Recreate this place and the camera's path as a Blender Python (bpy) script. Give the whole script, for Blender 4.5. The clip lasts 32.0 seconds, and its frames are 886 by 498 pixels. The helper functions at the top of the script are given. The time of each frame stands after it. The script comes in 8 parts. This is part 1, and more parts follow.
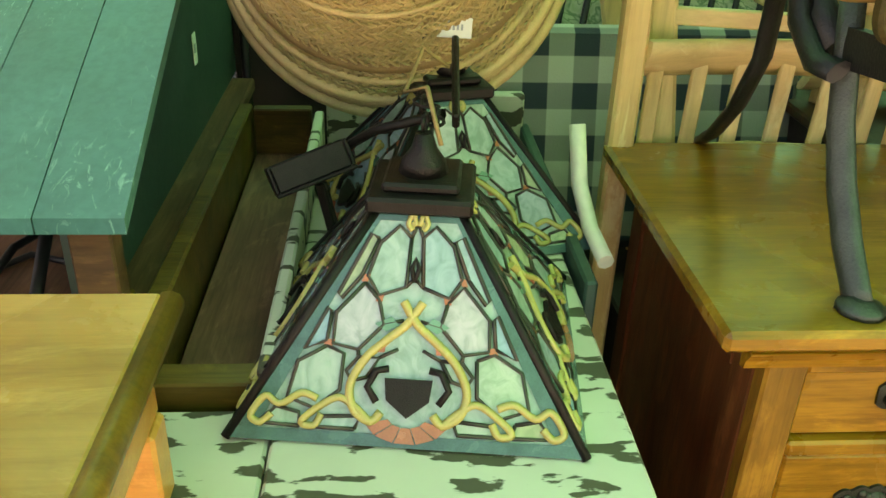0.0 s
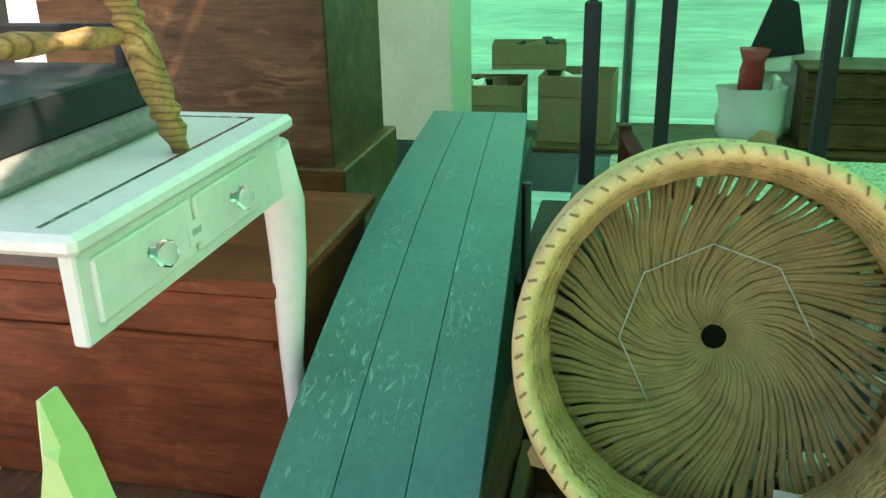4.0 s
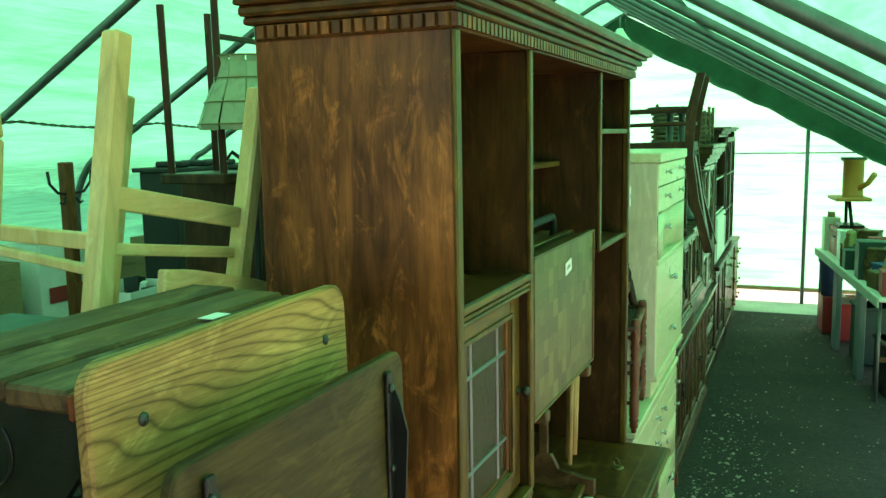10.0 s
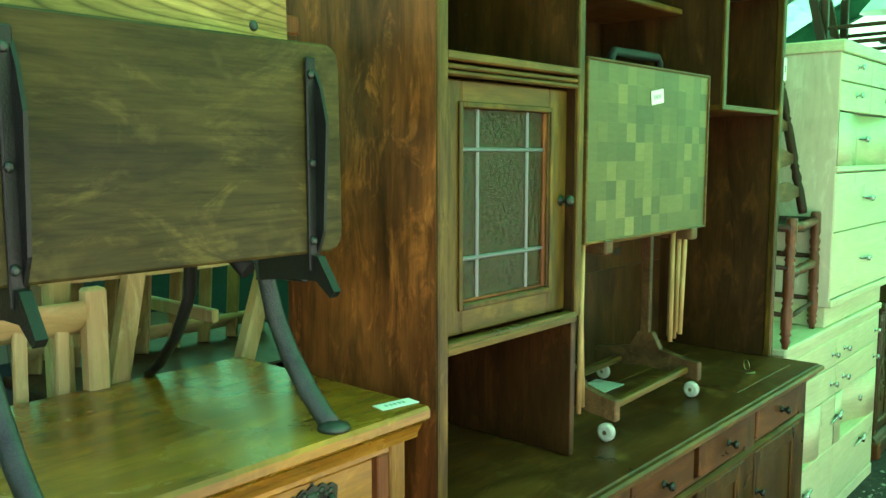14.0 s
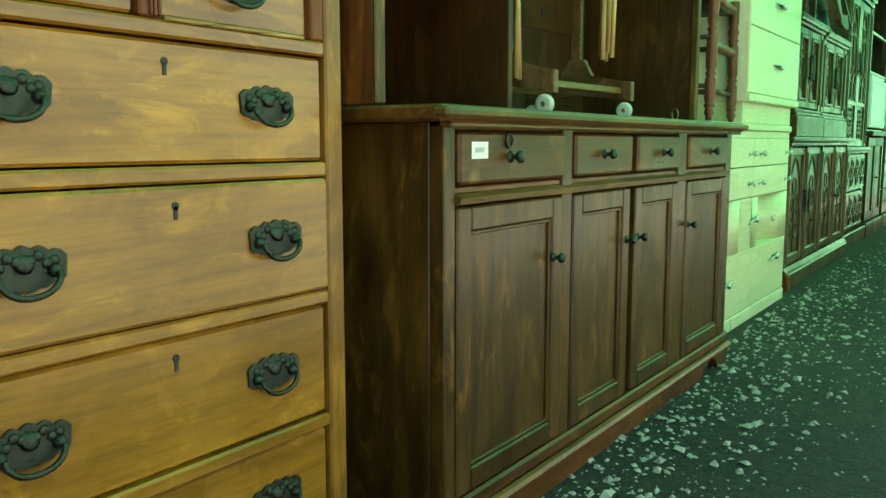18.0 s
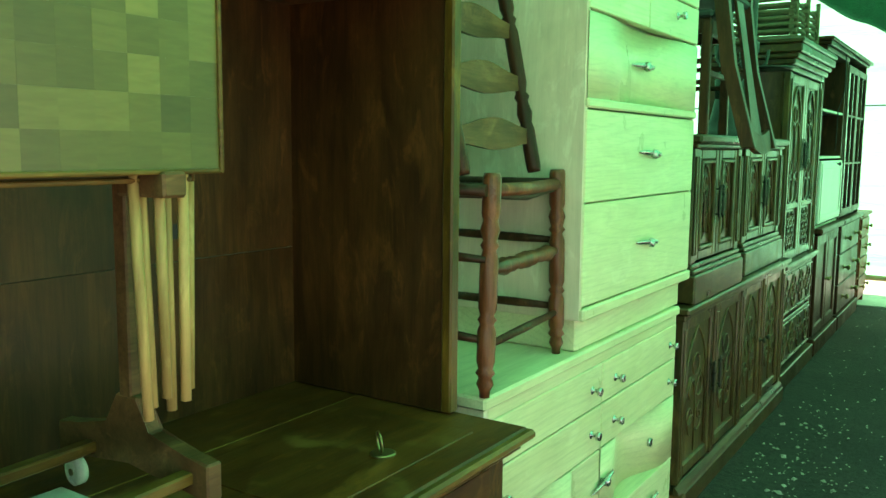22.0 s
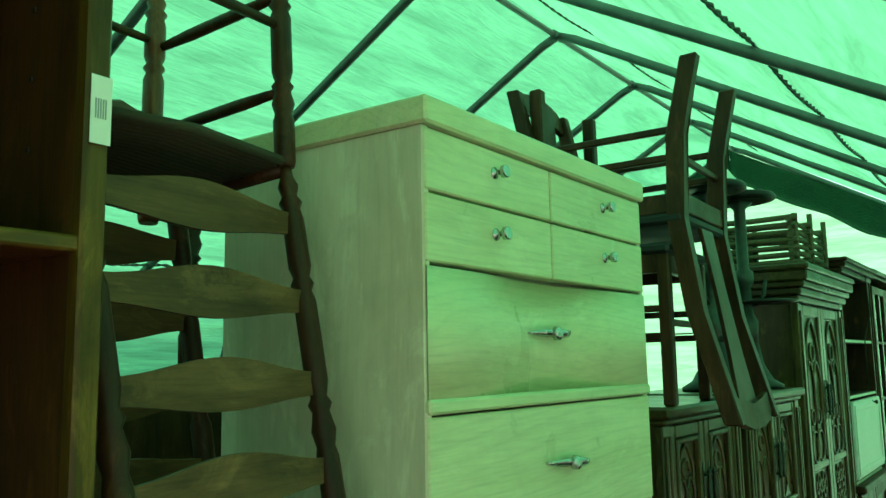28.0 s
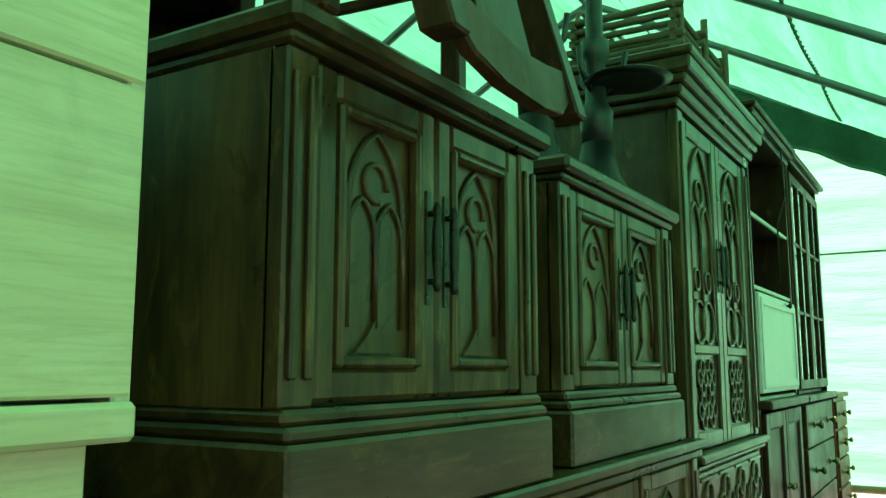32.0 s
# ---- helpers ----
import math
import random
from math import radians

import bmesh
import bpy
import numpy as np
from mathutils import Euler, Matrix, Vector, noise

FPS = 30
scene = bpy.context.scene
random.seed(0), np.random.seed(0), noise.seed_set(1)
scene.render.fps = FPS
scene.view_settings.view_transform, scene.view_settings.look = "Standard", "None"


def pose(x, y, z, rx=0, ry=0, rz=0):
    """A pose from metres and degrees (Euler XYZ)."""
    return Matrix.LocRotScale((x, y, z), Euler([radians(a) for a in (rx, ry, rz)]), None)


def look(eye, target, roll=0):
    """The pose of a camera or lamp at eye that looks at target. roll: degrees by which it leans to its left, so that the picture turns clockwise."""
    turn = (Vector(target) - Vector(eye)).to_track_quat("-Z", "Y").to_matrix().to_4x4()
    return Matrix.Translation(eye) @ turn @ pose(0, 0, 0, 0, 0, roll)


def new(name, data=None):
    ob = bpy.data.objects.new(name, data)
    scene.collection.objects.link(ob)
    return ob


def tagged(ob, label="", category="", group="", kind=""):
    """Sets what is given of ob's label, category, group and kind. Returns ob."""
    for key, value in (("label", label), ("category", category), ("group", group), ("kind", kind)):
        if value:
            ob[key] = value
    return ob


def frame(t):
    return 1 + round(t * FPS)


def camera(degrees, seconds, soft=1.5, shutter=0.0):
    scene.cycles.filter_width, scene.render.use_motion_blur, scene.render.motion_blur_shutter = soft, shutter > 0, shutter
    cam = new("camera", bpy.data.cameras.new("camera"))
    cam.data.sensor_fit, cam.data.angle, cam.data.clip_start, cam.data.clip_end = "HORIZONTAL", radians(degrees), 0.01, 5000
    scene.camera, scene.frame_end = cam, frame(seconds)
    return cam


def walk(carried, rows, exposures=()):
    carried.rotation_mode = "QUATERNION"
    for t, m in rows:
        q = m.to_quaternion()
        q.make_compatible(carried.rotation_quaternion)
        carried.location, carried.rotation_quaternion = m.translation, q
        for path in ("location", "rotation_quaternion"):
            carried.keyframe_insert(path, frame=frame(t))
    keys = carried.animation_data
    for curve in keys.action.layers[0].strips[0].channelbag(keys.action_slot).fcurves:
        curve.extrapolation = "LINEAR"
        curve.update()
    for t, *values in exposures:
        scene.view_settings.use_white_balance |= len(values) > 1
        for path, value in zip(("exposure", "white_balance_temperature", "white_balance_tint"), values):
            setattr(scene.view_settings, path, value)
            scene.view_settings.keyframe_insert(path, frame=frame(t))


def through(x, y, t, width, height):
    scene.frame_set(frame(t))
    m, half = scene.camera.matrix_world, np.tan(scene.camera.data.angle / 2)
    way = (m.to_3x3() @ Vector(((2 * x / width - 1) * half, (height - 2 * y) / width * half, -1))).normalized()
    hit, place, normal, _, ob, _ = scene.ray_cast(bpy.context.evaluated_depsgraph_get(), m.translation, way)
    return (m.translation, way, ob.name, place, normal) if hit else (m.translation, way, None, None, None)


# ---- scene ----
cam = camera(55.6, 32.0)
EXPOSURES = [(0.0, 2.1, 10600, 33), (1.2, 2.1, 10000, 31), (2.0, 1.78, 6200, 11), (2.5, 1.75, 6600, 17), (5.0, 1.5, 8300, 23), (6.0, 1.5, 8900, 23), (7.5, 1.8, 8700, 24), (9.0, 1.55, 8200, 14), (11.0, 1.3, 8000, 8), (12.5, 1.45, 8000, 8), (14.0, 2.05, 7700, 4), (15.0, 1.9, 7700, -6), (18.0, 1.85, 8000, -4), (20.0, 1.72, 7800, 0), (22.0, 1.72, 8000, 0), (23.0, 1.58, 8100, -1), (24.0, 1.4, 8200, -2), (27.0, 1.5, 8200, 2), (28.0, 0.65, 8000, 0), (30.0, 0.33, 7900, -3), (31.0, 0.3, 7900, -5), (32.0, 1.0, 7600, 10)]
PATH = [
    (0, (0.682, -1.324, 1.67), (-1.08, -1.19, 0.734), 1.9),
    (0.5, (0.656, -1.303, 1.679), (-1.111, -1.356, 0.745), 1.6),
    (1, (0.635, -1.28, 1.703), (-1.124, -1.495, 0.776), 1.3),
    (1.5, (0.615, -1.288, 1.777), (-1.135, -1.572, 0.852), 0.2),
    (2, (0.578, -1.276, 1.921), (-1.151, -1.579, 0.963), -0.4),
    (2.5, (0.541, -1.341, 2.03), (-1.178, -1.664, 1.061), -0.4),
    (4.5, (0.387, -1.519, 2.11), (-1.5, -1.84, 1.529), -0.7),
    (5, (0.327, -1.596, 2.137), (-1.585, -1.515, 1.553), -0.8),
    (5.5, (0.215, -1.638, 2.13), (-1.6, -1.035, 1.544), -0.8),
    (6, (0.186, -1.662, 2.127), (-1.442, -0.666, 1.529), -1.3),
    (6.5, (0.222, -1.644, 2.131), (-1.229, -0.405, 1.53), -1.5),
    (7, (0.319, -1.61, 2.17), (-0.956, -0.197, 1.556), -1.8),
    (7.5, (0.38, -1.589, 2.182), (-0.707, -0.022, 1.583), -1.8),
    (8, (0.432, -1.577, 2.19), (-0.535, 0.098, 1.679), -1.7),
    (8.5, (0.47, -1.562, 2.193), (-0.417, 0.178, 1.76), -1.5),
    (9, (0.493, -1.562, 2.194), (-0.338, 0.217, 1.815), -1.3),
    (9.5, (0.506, -1.559, 2.192), (-0.294, 0.245, 1.864), -1.1),
    (10, (0.516, -1.553, 2.189), (-0.267, 0.268, 1.922), -1.0),
    (10.5, (0.535, -1.547, 2.181), (-0.245, 0.279, 1.939), -0.9),
    (11, (0.616, -1.509, 2.136), (-0.216, 0.293, 1.896), -0.8),
    (11.5, (0.769, -1.435, 2.091), (-0.236, 0.278, 1.852), -0.6),
    (12, (0.926, -1.369, 2.001), (-0.219, 0.254, 1.767), -0.4),
    (12.5, (0.98, -1.333, 1.913), (-0.234, 0.24, 1.683), -0.3),
    (13, (0.98, -1.29, 1.833), (-0.284, 0.243, 1.605), -0.2),
    (13.5, (0.954, -1.238, 1.76), (-0.338, 0.271, 1.529), -0.0),
    (14, (0.954, -1.209, 1.629), (-0.352, 0.29, 1.404), 0.0),
    (14.5, (0.915, -1.207, 1.442), (-0.389, 0.293, 1.221), 0.2),
    (15, (0.902, -1.22, 1.283), (-0.405, 0.276, 1.05), 0.3),
    (15.5, (0.905, -1.265, 1.125), (-0.401, 0.232, 0.899), 0.1),
    (17.5, (0.928, -1.317, 0.832), (-0.265, 0.27, 0.586), 0.1),
    (18, (0.864, -1.208, 0.809), (-0.258, 0.428, 0.557), -0.0),
    (18.5, (0.818, -1.036, 0.951), (-0.172, 0.683, 0.697), -0.2),
    (19, (0.788, -0.906, 1.173), (-0.121, 0.858, 0.922), -0.3),
    (19.5, (0.794, -0.705, 1.332), (-0.088, 1.072, 1.077), -0.2),
    (20, (0.79, -0.485, 1.41), (-0.09, 1.294, 1.157), -0.2),
    (20.5, (0.738, -0.275, 1.455), (-0.159, 1.496, 1.213), 0.2),
    (21, (0.755, -0.058, 1.476), (-0.18, 1.693, 1.233), 0.2),
    (21.5, (0.807, 0.16, 1.484), (-0.202, 1.871, 1.251), 0.2),
    (22, (0.798, 0.43, 1.444), (-0.292, 2.09, 1.205), 0.5),
    (22.5, (0.842, 0.631, 1.405), (-0.306, 2.25, 1.164), 0.8),
    (23, (0.806, 0.844, 1.301), (-0.375, 2.436, 1.037), 1.0),
    (23.5, (0.816, 0.903, 1.284), (-0.337, 2.488, 0.885), 1.0),
    (24, (0.828, 0.92, 1.339), (-0.242, 2.477, 0.684), 1.0),
    (24.5, (0.835, 0.916, 1.319), (-0.159, 2.468, 0.541), 1.1),
    (26.5, (0.666, 1.265, 1.55), (-0.37, 2.836, 0.875), 2.6),
    (27, (0.608, 1.333, 1.536), (-0.477, 2.981, 1.212), 0.6),
    (27.5, (0.671, 1.308, 1.56), (-0.464, 2.954, 1.618), -1.1),
    (28, (0.721, 1.374, 1.636), (-0.429, 2.988, 1.907), -1.0),
    (28.5, (0.707, 1.563, 1.72), (-0.458, 3.15, 2.071), -0.9),
    (29, (0.689, 1.77, 1.748), (-0.478, 3.354, 2.107), -1.1),
    (29.5, (0.73, 2.021, 1.733), (-0.43, 3.611, 2.089), -1.1),
    (30, (0.705, 2.241, 1.692), (-0.438, 3.843, 2.048), -1.2),
    (30.5, (0.661, 2.41, 1.587), (-0.435, 4.046, 1.936), -1.2),
    (31, (0.664, 2.617, 1.452), (-0.396, 4.276, 1.798), -1.6),
    (31.5, (0.615, 2.824, 1.217), (-0.449, 4.487, 1.539), -1.0),
    (32, (0.511, 2.929, 1.045), (-0.524, 4.617, 1.325), 0.0),
]
walk(cam, [(t, look(eye, target, roll)) for t, eye, target, roll in PATH], EXPOSURES)

# ---- world, sun, exposure ----
SUN_EL, SUN_AZ = radians(52), radians(20)
world = bpy.data.worlds.new("sky")
scene.world = world
world.use_nodes = True
wn = world.node_tree.nodes
sky = wn.new("ShaderNodeTexSky")
sky.sky_type = "NISHITA"
sky.sun_disc = False
sky.sun_elevation, sky.sun_rotation = SUN_EL, SUN_AZ
world.node_tree.links.new(sky.outputs[0], wn["Background"].inputs[0])
wn["Background"].inputs[1].default_value = 0.15
sun_data = bpy.data.lights.new("sun", "SUN")
sun_data.energy, sun_data.angle, sun_data.color = 4.6, radians(0.6), (1.0, 0.95, 0.87)
sun = new("sun", sun_data)
sun.matrix_world = look((math.sin(SUN_AZ) * math.cos(SUN_EL) * 30, math.cos(SUN_AZ) * math.cos(SUN_EL) * 30, math.sin(SUN_EL) * 30), (0, 0, 0))

# ---- materials ----
MATS = {}


def nodes_of(name):
    m = bpy.data.materials.new(name)
    m.use_nodes = True
    t = m.node_tree
    return m, t, t.nodes, t.links, t.nodes["Principled BSDF"]


def coords(n, l, scale=(1, 1, 1), rot=(0, 0, 0)):
    """Object-space coordinates, shifted by a random amount for each object."""
    tc, mp, oi, ad = n.new("ShaderNodeTexCoord"), n.new("ShaderNodeMapping"), n.new("ShaderNodeObjectInfo"), n.new("ShaderNodeVectorMath")
    sc = n.new("ShaderNodeMath")
    sc.operation, sc.inputs[1].default_value = "MULTIPLY", 7.3
    l.new(oi.outputs["Random"], sc.inputs[0])
    ad.operation = "ADD"
    l.new(tc.outputs["Object"], ad.inputs[0])
    l.new(sc.outputs[0], ad.inputs[1])
    mp.inputs["Scale"].default_value, mp.inputs["Rotation"].default_value = scale, rot
    l.new(ad.outputs[0], mp.inputs[0])
    return mp.outputs[0]


def noise_tex(n, l, vec, scale, detail=4, distort=0.0, rough=0.5):
    t = n.new("ShaderNodeTexNoise")
    t.inputs["Scale"].default_value, t.inputs["Detail"].default_value, t.inputs["Distortion"].default_value = scale, detail, distort
    t.inputs["Roughness"].default_value = rough
    l.new(vec, t.inputs["Vector"])
    return t.outputs[0]


def ramp(n, l, fac, stops):
    r = n.new("ShaderNodeValToRGB")
    e = r.color_ramp.elements
    while len(e) < len(stops):
        e.new(0.5)
    for el, (p, c) in zip(e, stops):
        el.position, el.color = p, (*c, 1) if len(c) == 3 else c
    l.new(fac, r.inputs[0])
    return r.outputs[0]


def mix(n, l, kind, fac, a, b):
    m = n.new("ShaderNodeMix")
    m.data_type, m.blend_type = "RGBA", kind
    if isinstance(fac, (int, float)):
        m.inputs[0].default_value = fac
    else:
        l.new(fac, m.inputs[0])
    for sock, v in ((m.inputs[6], a), (m.inputs[7], b)):
        if isinstance(v, tuple):
            sock.default_value = (*v, 1)
        else:
            l.new(v, sock)
    return m.outputs[2]


def bump(n, l, height, strength, dist=0.002):
    b = n.new("ShaderNodeBump")
    b.inputs["Strength"].default_value, b.inputs["Distance"].default_value = strength, dist
    l.new(height, b.inputs["Height"])
    return b.outputs[0]


def grey(v):
    return (v, v, v)


def wood(name, dark, light, axis="z", rough=0.4, wear=None, grain=1.0, coat=0.0, figure=0.55, rings=0.3, ring_count=9.0, glow_gain=1.1, bands=0.0, soil=0.65, streak=0.35):
    """Wood with the grain along one axis of the thing: broad figure, growth rings, pores, blotches."""
    m, t, n, l, p = nodes_of(name)

    def along(across, length):
        v = {"x": (length, across, across), "y": (across, length, across), "z": (across, across, length)}[axis]
        return coords(n, l, tuple(q * grain for q in v))

    broad = noise_tex(n, l, along(5.0, 0.9), 1.5, 9, 0.9, 0.62)
    field = noise_tex(n, l, along(4.2, 0.75), 1.0, 1.5, 0.35)
    mul, pp = n.new("ShaderNodeMath"), n.new("ShaderNodeMath")
    mul.operation, mul.inputs[1].default_value = "MULTIPLY", ring_count * 2
    pp.operation, pp.inputs[1].default_value = "PINGPONG", 1.0
    l.new(field, mul.inputs[0])
    if bands:
        sep, sc, ad = n.new("ShaderNodeSeparateXYZ"), n.new("ShaderNodeMath"), n.new("ShaderNodeMath")
        l.new(coords(n, l), sep.inputs[0])
        sc.operation, sc.inputs[1].default_value, ad.operation = "MULTIPLY", bands, "ADD"
        l.new(sep.outputs[1 if axis == "z" else 2], sc.inputs[0])
        l.new(sc.outputs[0], ad.inputs[0])
        l.new(mul.outputs[0], ad.inputs[1])
        l.new(ad.outputs[0], pp.inputs[0])
    else:
        l.new(mul.outputs[0], pp.inputs[0])
    fine = noise_tex(n, l, along(110, 5), 1.6, 4, 0.0, 0.7)
    blot = noise_tex(n, l, coords(n, l), 3.4, 8, 0.8, 0.62)
    glow = noise_tex(n, l, along(9.0, 3.4), 1.5, 9, 1.0, 0.7)
    mid = tuple((d * 0.55 + h * 0.45) for d, h in zip(dark, light))
    c = ramp(n, l, broad, [(0.3, dark), (0.52, mid), (0.75, light)])
    c = mix(n, l, "MIX", ramp(n, l, glow, [(0.54, grey(0)), (0.63, grey(0.8))]), c, tuple(min(h * glow_gain, 0.85) for h in light))
    c = mix(n, l, "MULTIPLY", rings, c, ramp(n, l, pp.outputs[0], [(0.0, grey(0.22)), (0.25, grey(0.75)), (0.55, grey(1.0))]))
    c = mix(n, l, "MULTIPLY", figure, c, ramp(n, l, fine, [(0.32, grey(0.5)), (0.55, grey(1.0))]))
    c = mix(n, l, "MULTIPLY", soil, c, ramp(n, l, blot, [(0.32, grey(0.45)), (0.62, grey(1.0))]))
    flame = noise_tex(n, l, along(17.0, 3.0), 1.3, 6, 0.7, 0.65)
    c = mix(n, l, "MULTIPLY", streak, c, ramp(n, l, flame, [(0.38, grey(0.2)), (0.56, grey(1.0))]))
    if wear:
        w = ramp(n, l, noise_tex(n, l, coords(n, l), 9, 6, 0.3), [(0.6, grey(0)), (0.72, grey(1))])
        c = mix(n, l, "MIX", w, c, wear)
    l.new(c, p.inputs["Base Color"])
    l.new(ramp(n, l, blot, [(0.3, grey(rough - 0.1)), (0.7, grey(rough + 0.14))]), p.inputs["Roughness"])
    l.new(bump(n, l, fine, 0.25, 0.0015), p.inputs["Normal"])
    p.inputs["Specular IOR Level"].default_value = 0.2
    p.inputs["Coat Weight"].default_value = coat
    p.inputs["Coat Roughness"].default_value = 0.22
    MATS[name] = m
    return m


def plain(name, color, rough=0.5, metal=0.0, vary=0.25, scale=6.0, bumpy=0.15, dist=0.002, spec=0.5, scuff=None):
    """Paint, metal, plastic, cloth: one colour with stains at two scales."""
    m, t, n, l, p = nodes_of(name)
    vec = coords(n, l)
    big, small = noise_tex(n, l, vec, scale, 5, 0.4), noise_tex(n, l, vec, scale * 14, 3)
    c = mix(n, l, "MULTIPLY", vary, color, ramp(n, l, big, [(0.3, grey(0.35)), (0.65, grey(1.0))]))
    c = mix(n, l, "MULTIPLY", vary * 0.7, c, ramp(n, l, small, [(0.3, grey(0.5)), (0.6, grey(1.0))]))
    if scuff:
        sc = noise_tex(n, l, coords(n, l, (9, 26, 9)), 2.2, 7, 1.8, 0.68)
        zone = noise_tex(n, l, vec, 2.6, 2)
        c = mix(n, l, "MIX", mix(n, l, "MULTIPLY", 1.0, ramp(n, l, sc, [(0.57, grey(0)), (0.66, grey(0.75))]), ramp(n, l, zone, [(0.42, grey(0)), (0.58, grey(1))])), c, scuff)
    l.new(c, p.inputs["Base Color"])
    l.new(ramp(n, l, big, [(0.25, grey(max(rough - 0.1, 0.03))), (0.75, grey(min(rough + 0.12, 1)))]), p.inputs["Roughness"])
    p.inputs["Metallic"].default_value = metal
    p.inputs["Specular IOR Level"].default_value = spec
    l.new(bump(n, l, small, bumpy, dist), p.inputs["Normal"])
    MATS[name] = m
    return m


def tarp(name, color, through, weave=1.0):
    """Woven plastic sheet that lets daylight through."""
    m, t, n, l, p = nodes_of(name)
    vec = coords(n, l)
    streak = noise_tex(n, l, coords(n, l, (0.7, 0.7, 8.0)), 1.3, 8, 0.8, 0.6)
    crease = noise_tex(n, l, coords(n, l, (1.2, 0.8, 16.0)), 2.4, 6, 1.6, 0.6)
    c = mix(n, l, "MULTIPLY", 0.7, color, ramp(n, l, streak, [(0.34, grey(0.5)), (0.62, grey(1.0))]))
    c = mix(n, l, "MULTIPLY", 0.35, c, ramp(n, l, crease, [(0.35, grey(0.6)), (0.6, grey(1.0))]))
    tr, dif, add = n.new("ShaderNodeBsdfTranslucent"), n.new("ShaderNodeBsdfDiffuse"), n.new("ShaderNodeMixShader")
    nb = bump(n, l, crease, 0.5, 0.02)
    for s in (tr, dif):
        l.new(c, s.inputs[0])
        l.new(nb, s.inputs["Normal"])
    add.inputs[0].default_value = through
    l.new(dif.outputs[0], add.inputs[1])
    l.new(tr.outputs[0], add.inputs[2])
    l.new(add.outputs[0], n["Material Output"].inputs[0])
    MATS[name] = m
    return m


tarp("tarp_green", (0.17, 0.82, 0.44), 0.62)
# Paler copy of the green tarp; the end wall's sunlight is in the colour.
tarp("tarp_sunlit", (0.33, 0.90, 0.56), 0.80)
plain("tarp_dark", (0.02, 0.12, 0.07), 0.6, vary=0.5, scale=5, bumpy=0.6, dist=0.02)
plain("pipe", (0.16, 0.18, 0.18), 0.45, 0.6, 0.4, 12)
plain("rope", (0.06, 0.08, 0.07), 0.8)
wood("hutch_wood_z", (0.070, 0.020, 0.008), (0.48, 0.145, 0.040), "z", 0.38, coat=0.12, rings=0.2, figure=0.5, glow_gain=1.25, streak=0.6)
# Darker copy of the hutch wood, with the recess's shade in its colour.
wood("hutch_inside_shade", (0.031, 0.013, 0.005), (0.122, 0.047, 0.013), "z", 0.42, coat=0.08, streak=0.45)
wood("hutch_base", (0.032, 0.015, 0.004), (0.172, 0.076, 0.015), "z", 0.36, coat=0.2, rings=0.2, figure=0.5, glow_gain=1.2, streak=0.5)
wood("hutch_wood_y", (0.060, 0.022, 0.006), (0.215, 0.076, 0.018), "y", 0.36, coat=0.12, wear=(0.17, 0.08, 0.024))
wood("hutch_edge", (0.075, 0.038, 0.006), (0.22, 0.120, 0.022), "z", 0.36, coat=0.12, streak=0.5)
wood("hutch_edge_y", (0.095, 0.047, 0.010), (0.24, 0.13, 0.030), "y", 0.36, coat=0.12)
wood("oak_y", (0.25, 0.100, 0.011), (0.46, 0.200, 0.023), "y", 0.24, coat=0.5, rings=0.25, ring_count=6, bands=46, streak=0.25, soil=0.5)
wood("oak_z", (0.19, 0.077, 0.010), (0.38, 0.168, 0.026), "z", 0.36, coat=0.2, rings=0.25, streak=0.25)
wood("oak_red", (0.14, 0.035, 0.012), (0.32, 0.10, 0.032), "z", 0.42)
wood("maple", (0.58, 0.215, 0.045), (0.78, 0.35, 0.10), "y", 0.28, coat=0.4, figure=0.2, rings=0.12, streak=0.12)
wood("pine", (0.66, 0.43, 0.17), (0.84, 0.64, 0.32), "z", 0.45, figure=0.2, rings=0.25, streak=0.1, soil=0.35)
wood("tan_slat", (0.44, 0.28, 0.10), (0.64, 0.44, 0.19), "z", 0.45, figure=0.3, rings=0.2)
wood("pine_y", (0.66, 0.43, 0.17), (0.84, 0.64, 0.32), "y", 0.45, figure=0.2, rings=0.25, streak=0.1, soil=0.35)
wood("weathered", (0.34, 0.195, 0.06), (0.60, 0.375, 0.135), "y", 0.55, figure=0.75, rings=0.8, ring_count=26, bands=170, streak=0.4, soil=0.45)
wood("weathered_dark", (0.032, 0.021, 0.006), (0.120, 0.080, 0.022), "y", 0.52, wear=(0.085, 0.058, 0.018), rings=0.25, ring_count=20, figure=0.7, streak=0.5)
wood("desk_top_wood", (0.09, 0.05, 0.022), (0.26, 0.15, 0.065), "y", 0.6, wear=(0.15, 0.12, 0.06), rings=0.5)
wood("gothic", (0.042, 0.025, 0.010), (0.20, 0.112, 0.038), "z", 0.34, coat=0.45, rings=0.45, ring_count=8, bands=40, streak=0.5)
wood("gothic_y", (0.034, 0.021, 0.008), (0.14, 0.082, 0.028), "y", 0.34, coat=0.3)
wood("walnut", (0.035, 0.013, 0.007), (0.13, 0.05, 0.022), "z", 0.38)
wood("chair_brown", (0.11, 0.030, 0.014), (0.32, 0.095, 0.036), "z", 0.36, coat=0.3)
wood("slat_wood", (0.09, 0.042, 0.018), (0.24, 0.125, 0.055), "y", 0.42)
wood("cherry", (0.20, 0.045, 0.018), (0.36, 0.10, 0.04), "y", 0.42, rings=0.15)
wood("bleached_y", (0.65, 0.61, 0.37), (0.75, 0.72, 0.48), "y", 0.34, coat=0.2, figure=0.25, rings=0.10, ring_count=14, bands=90, soil=0.2, streak=0.05, glow_gain=1.0)
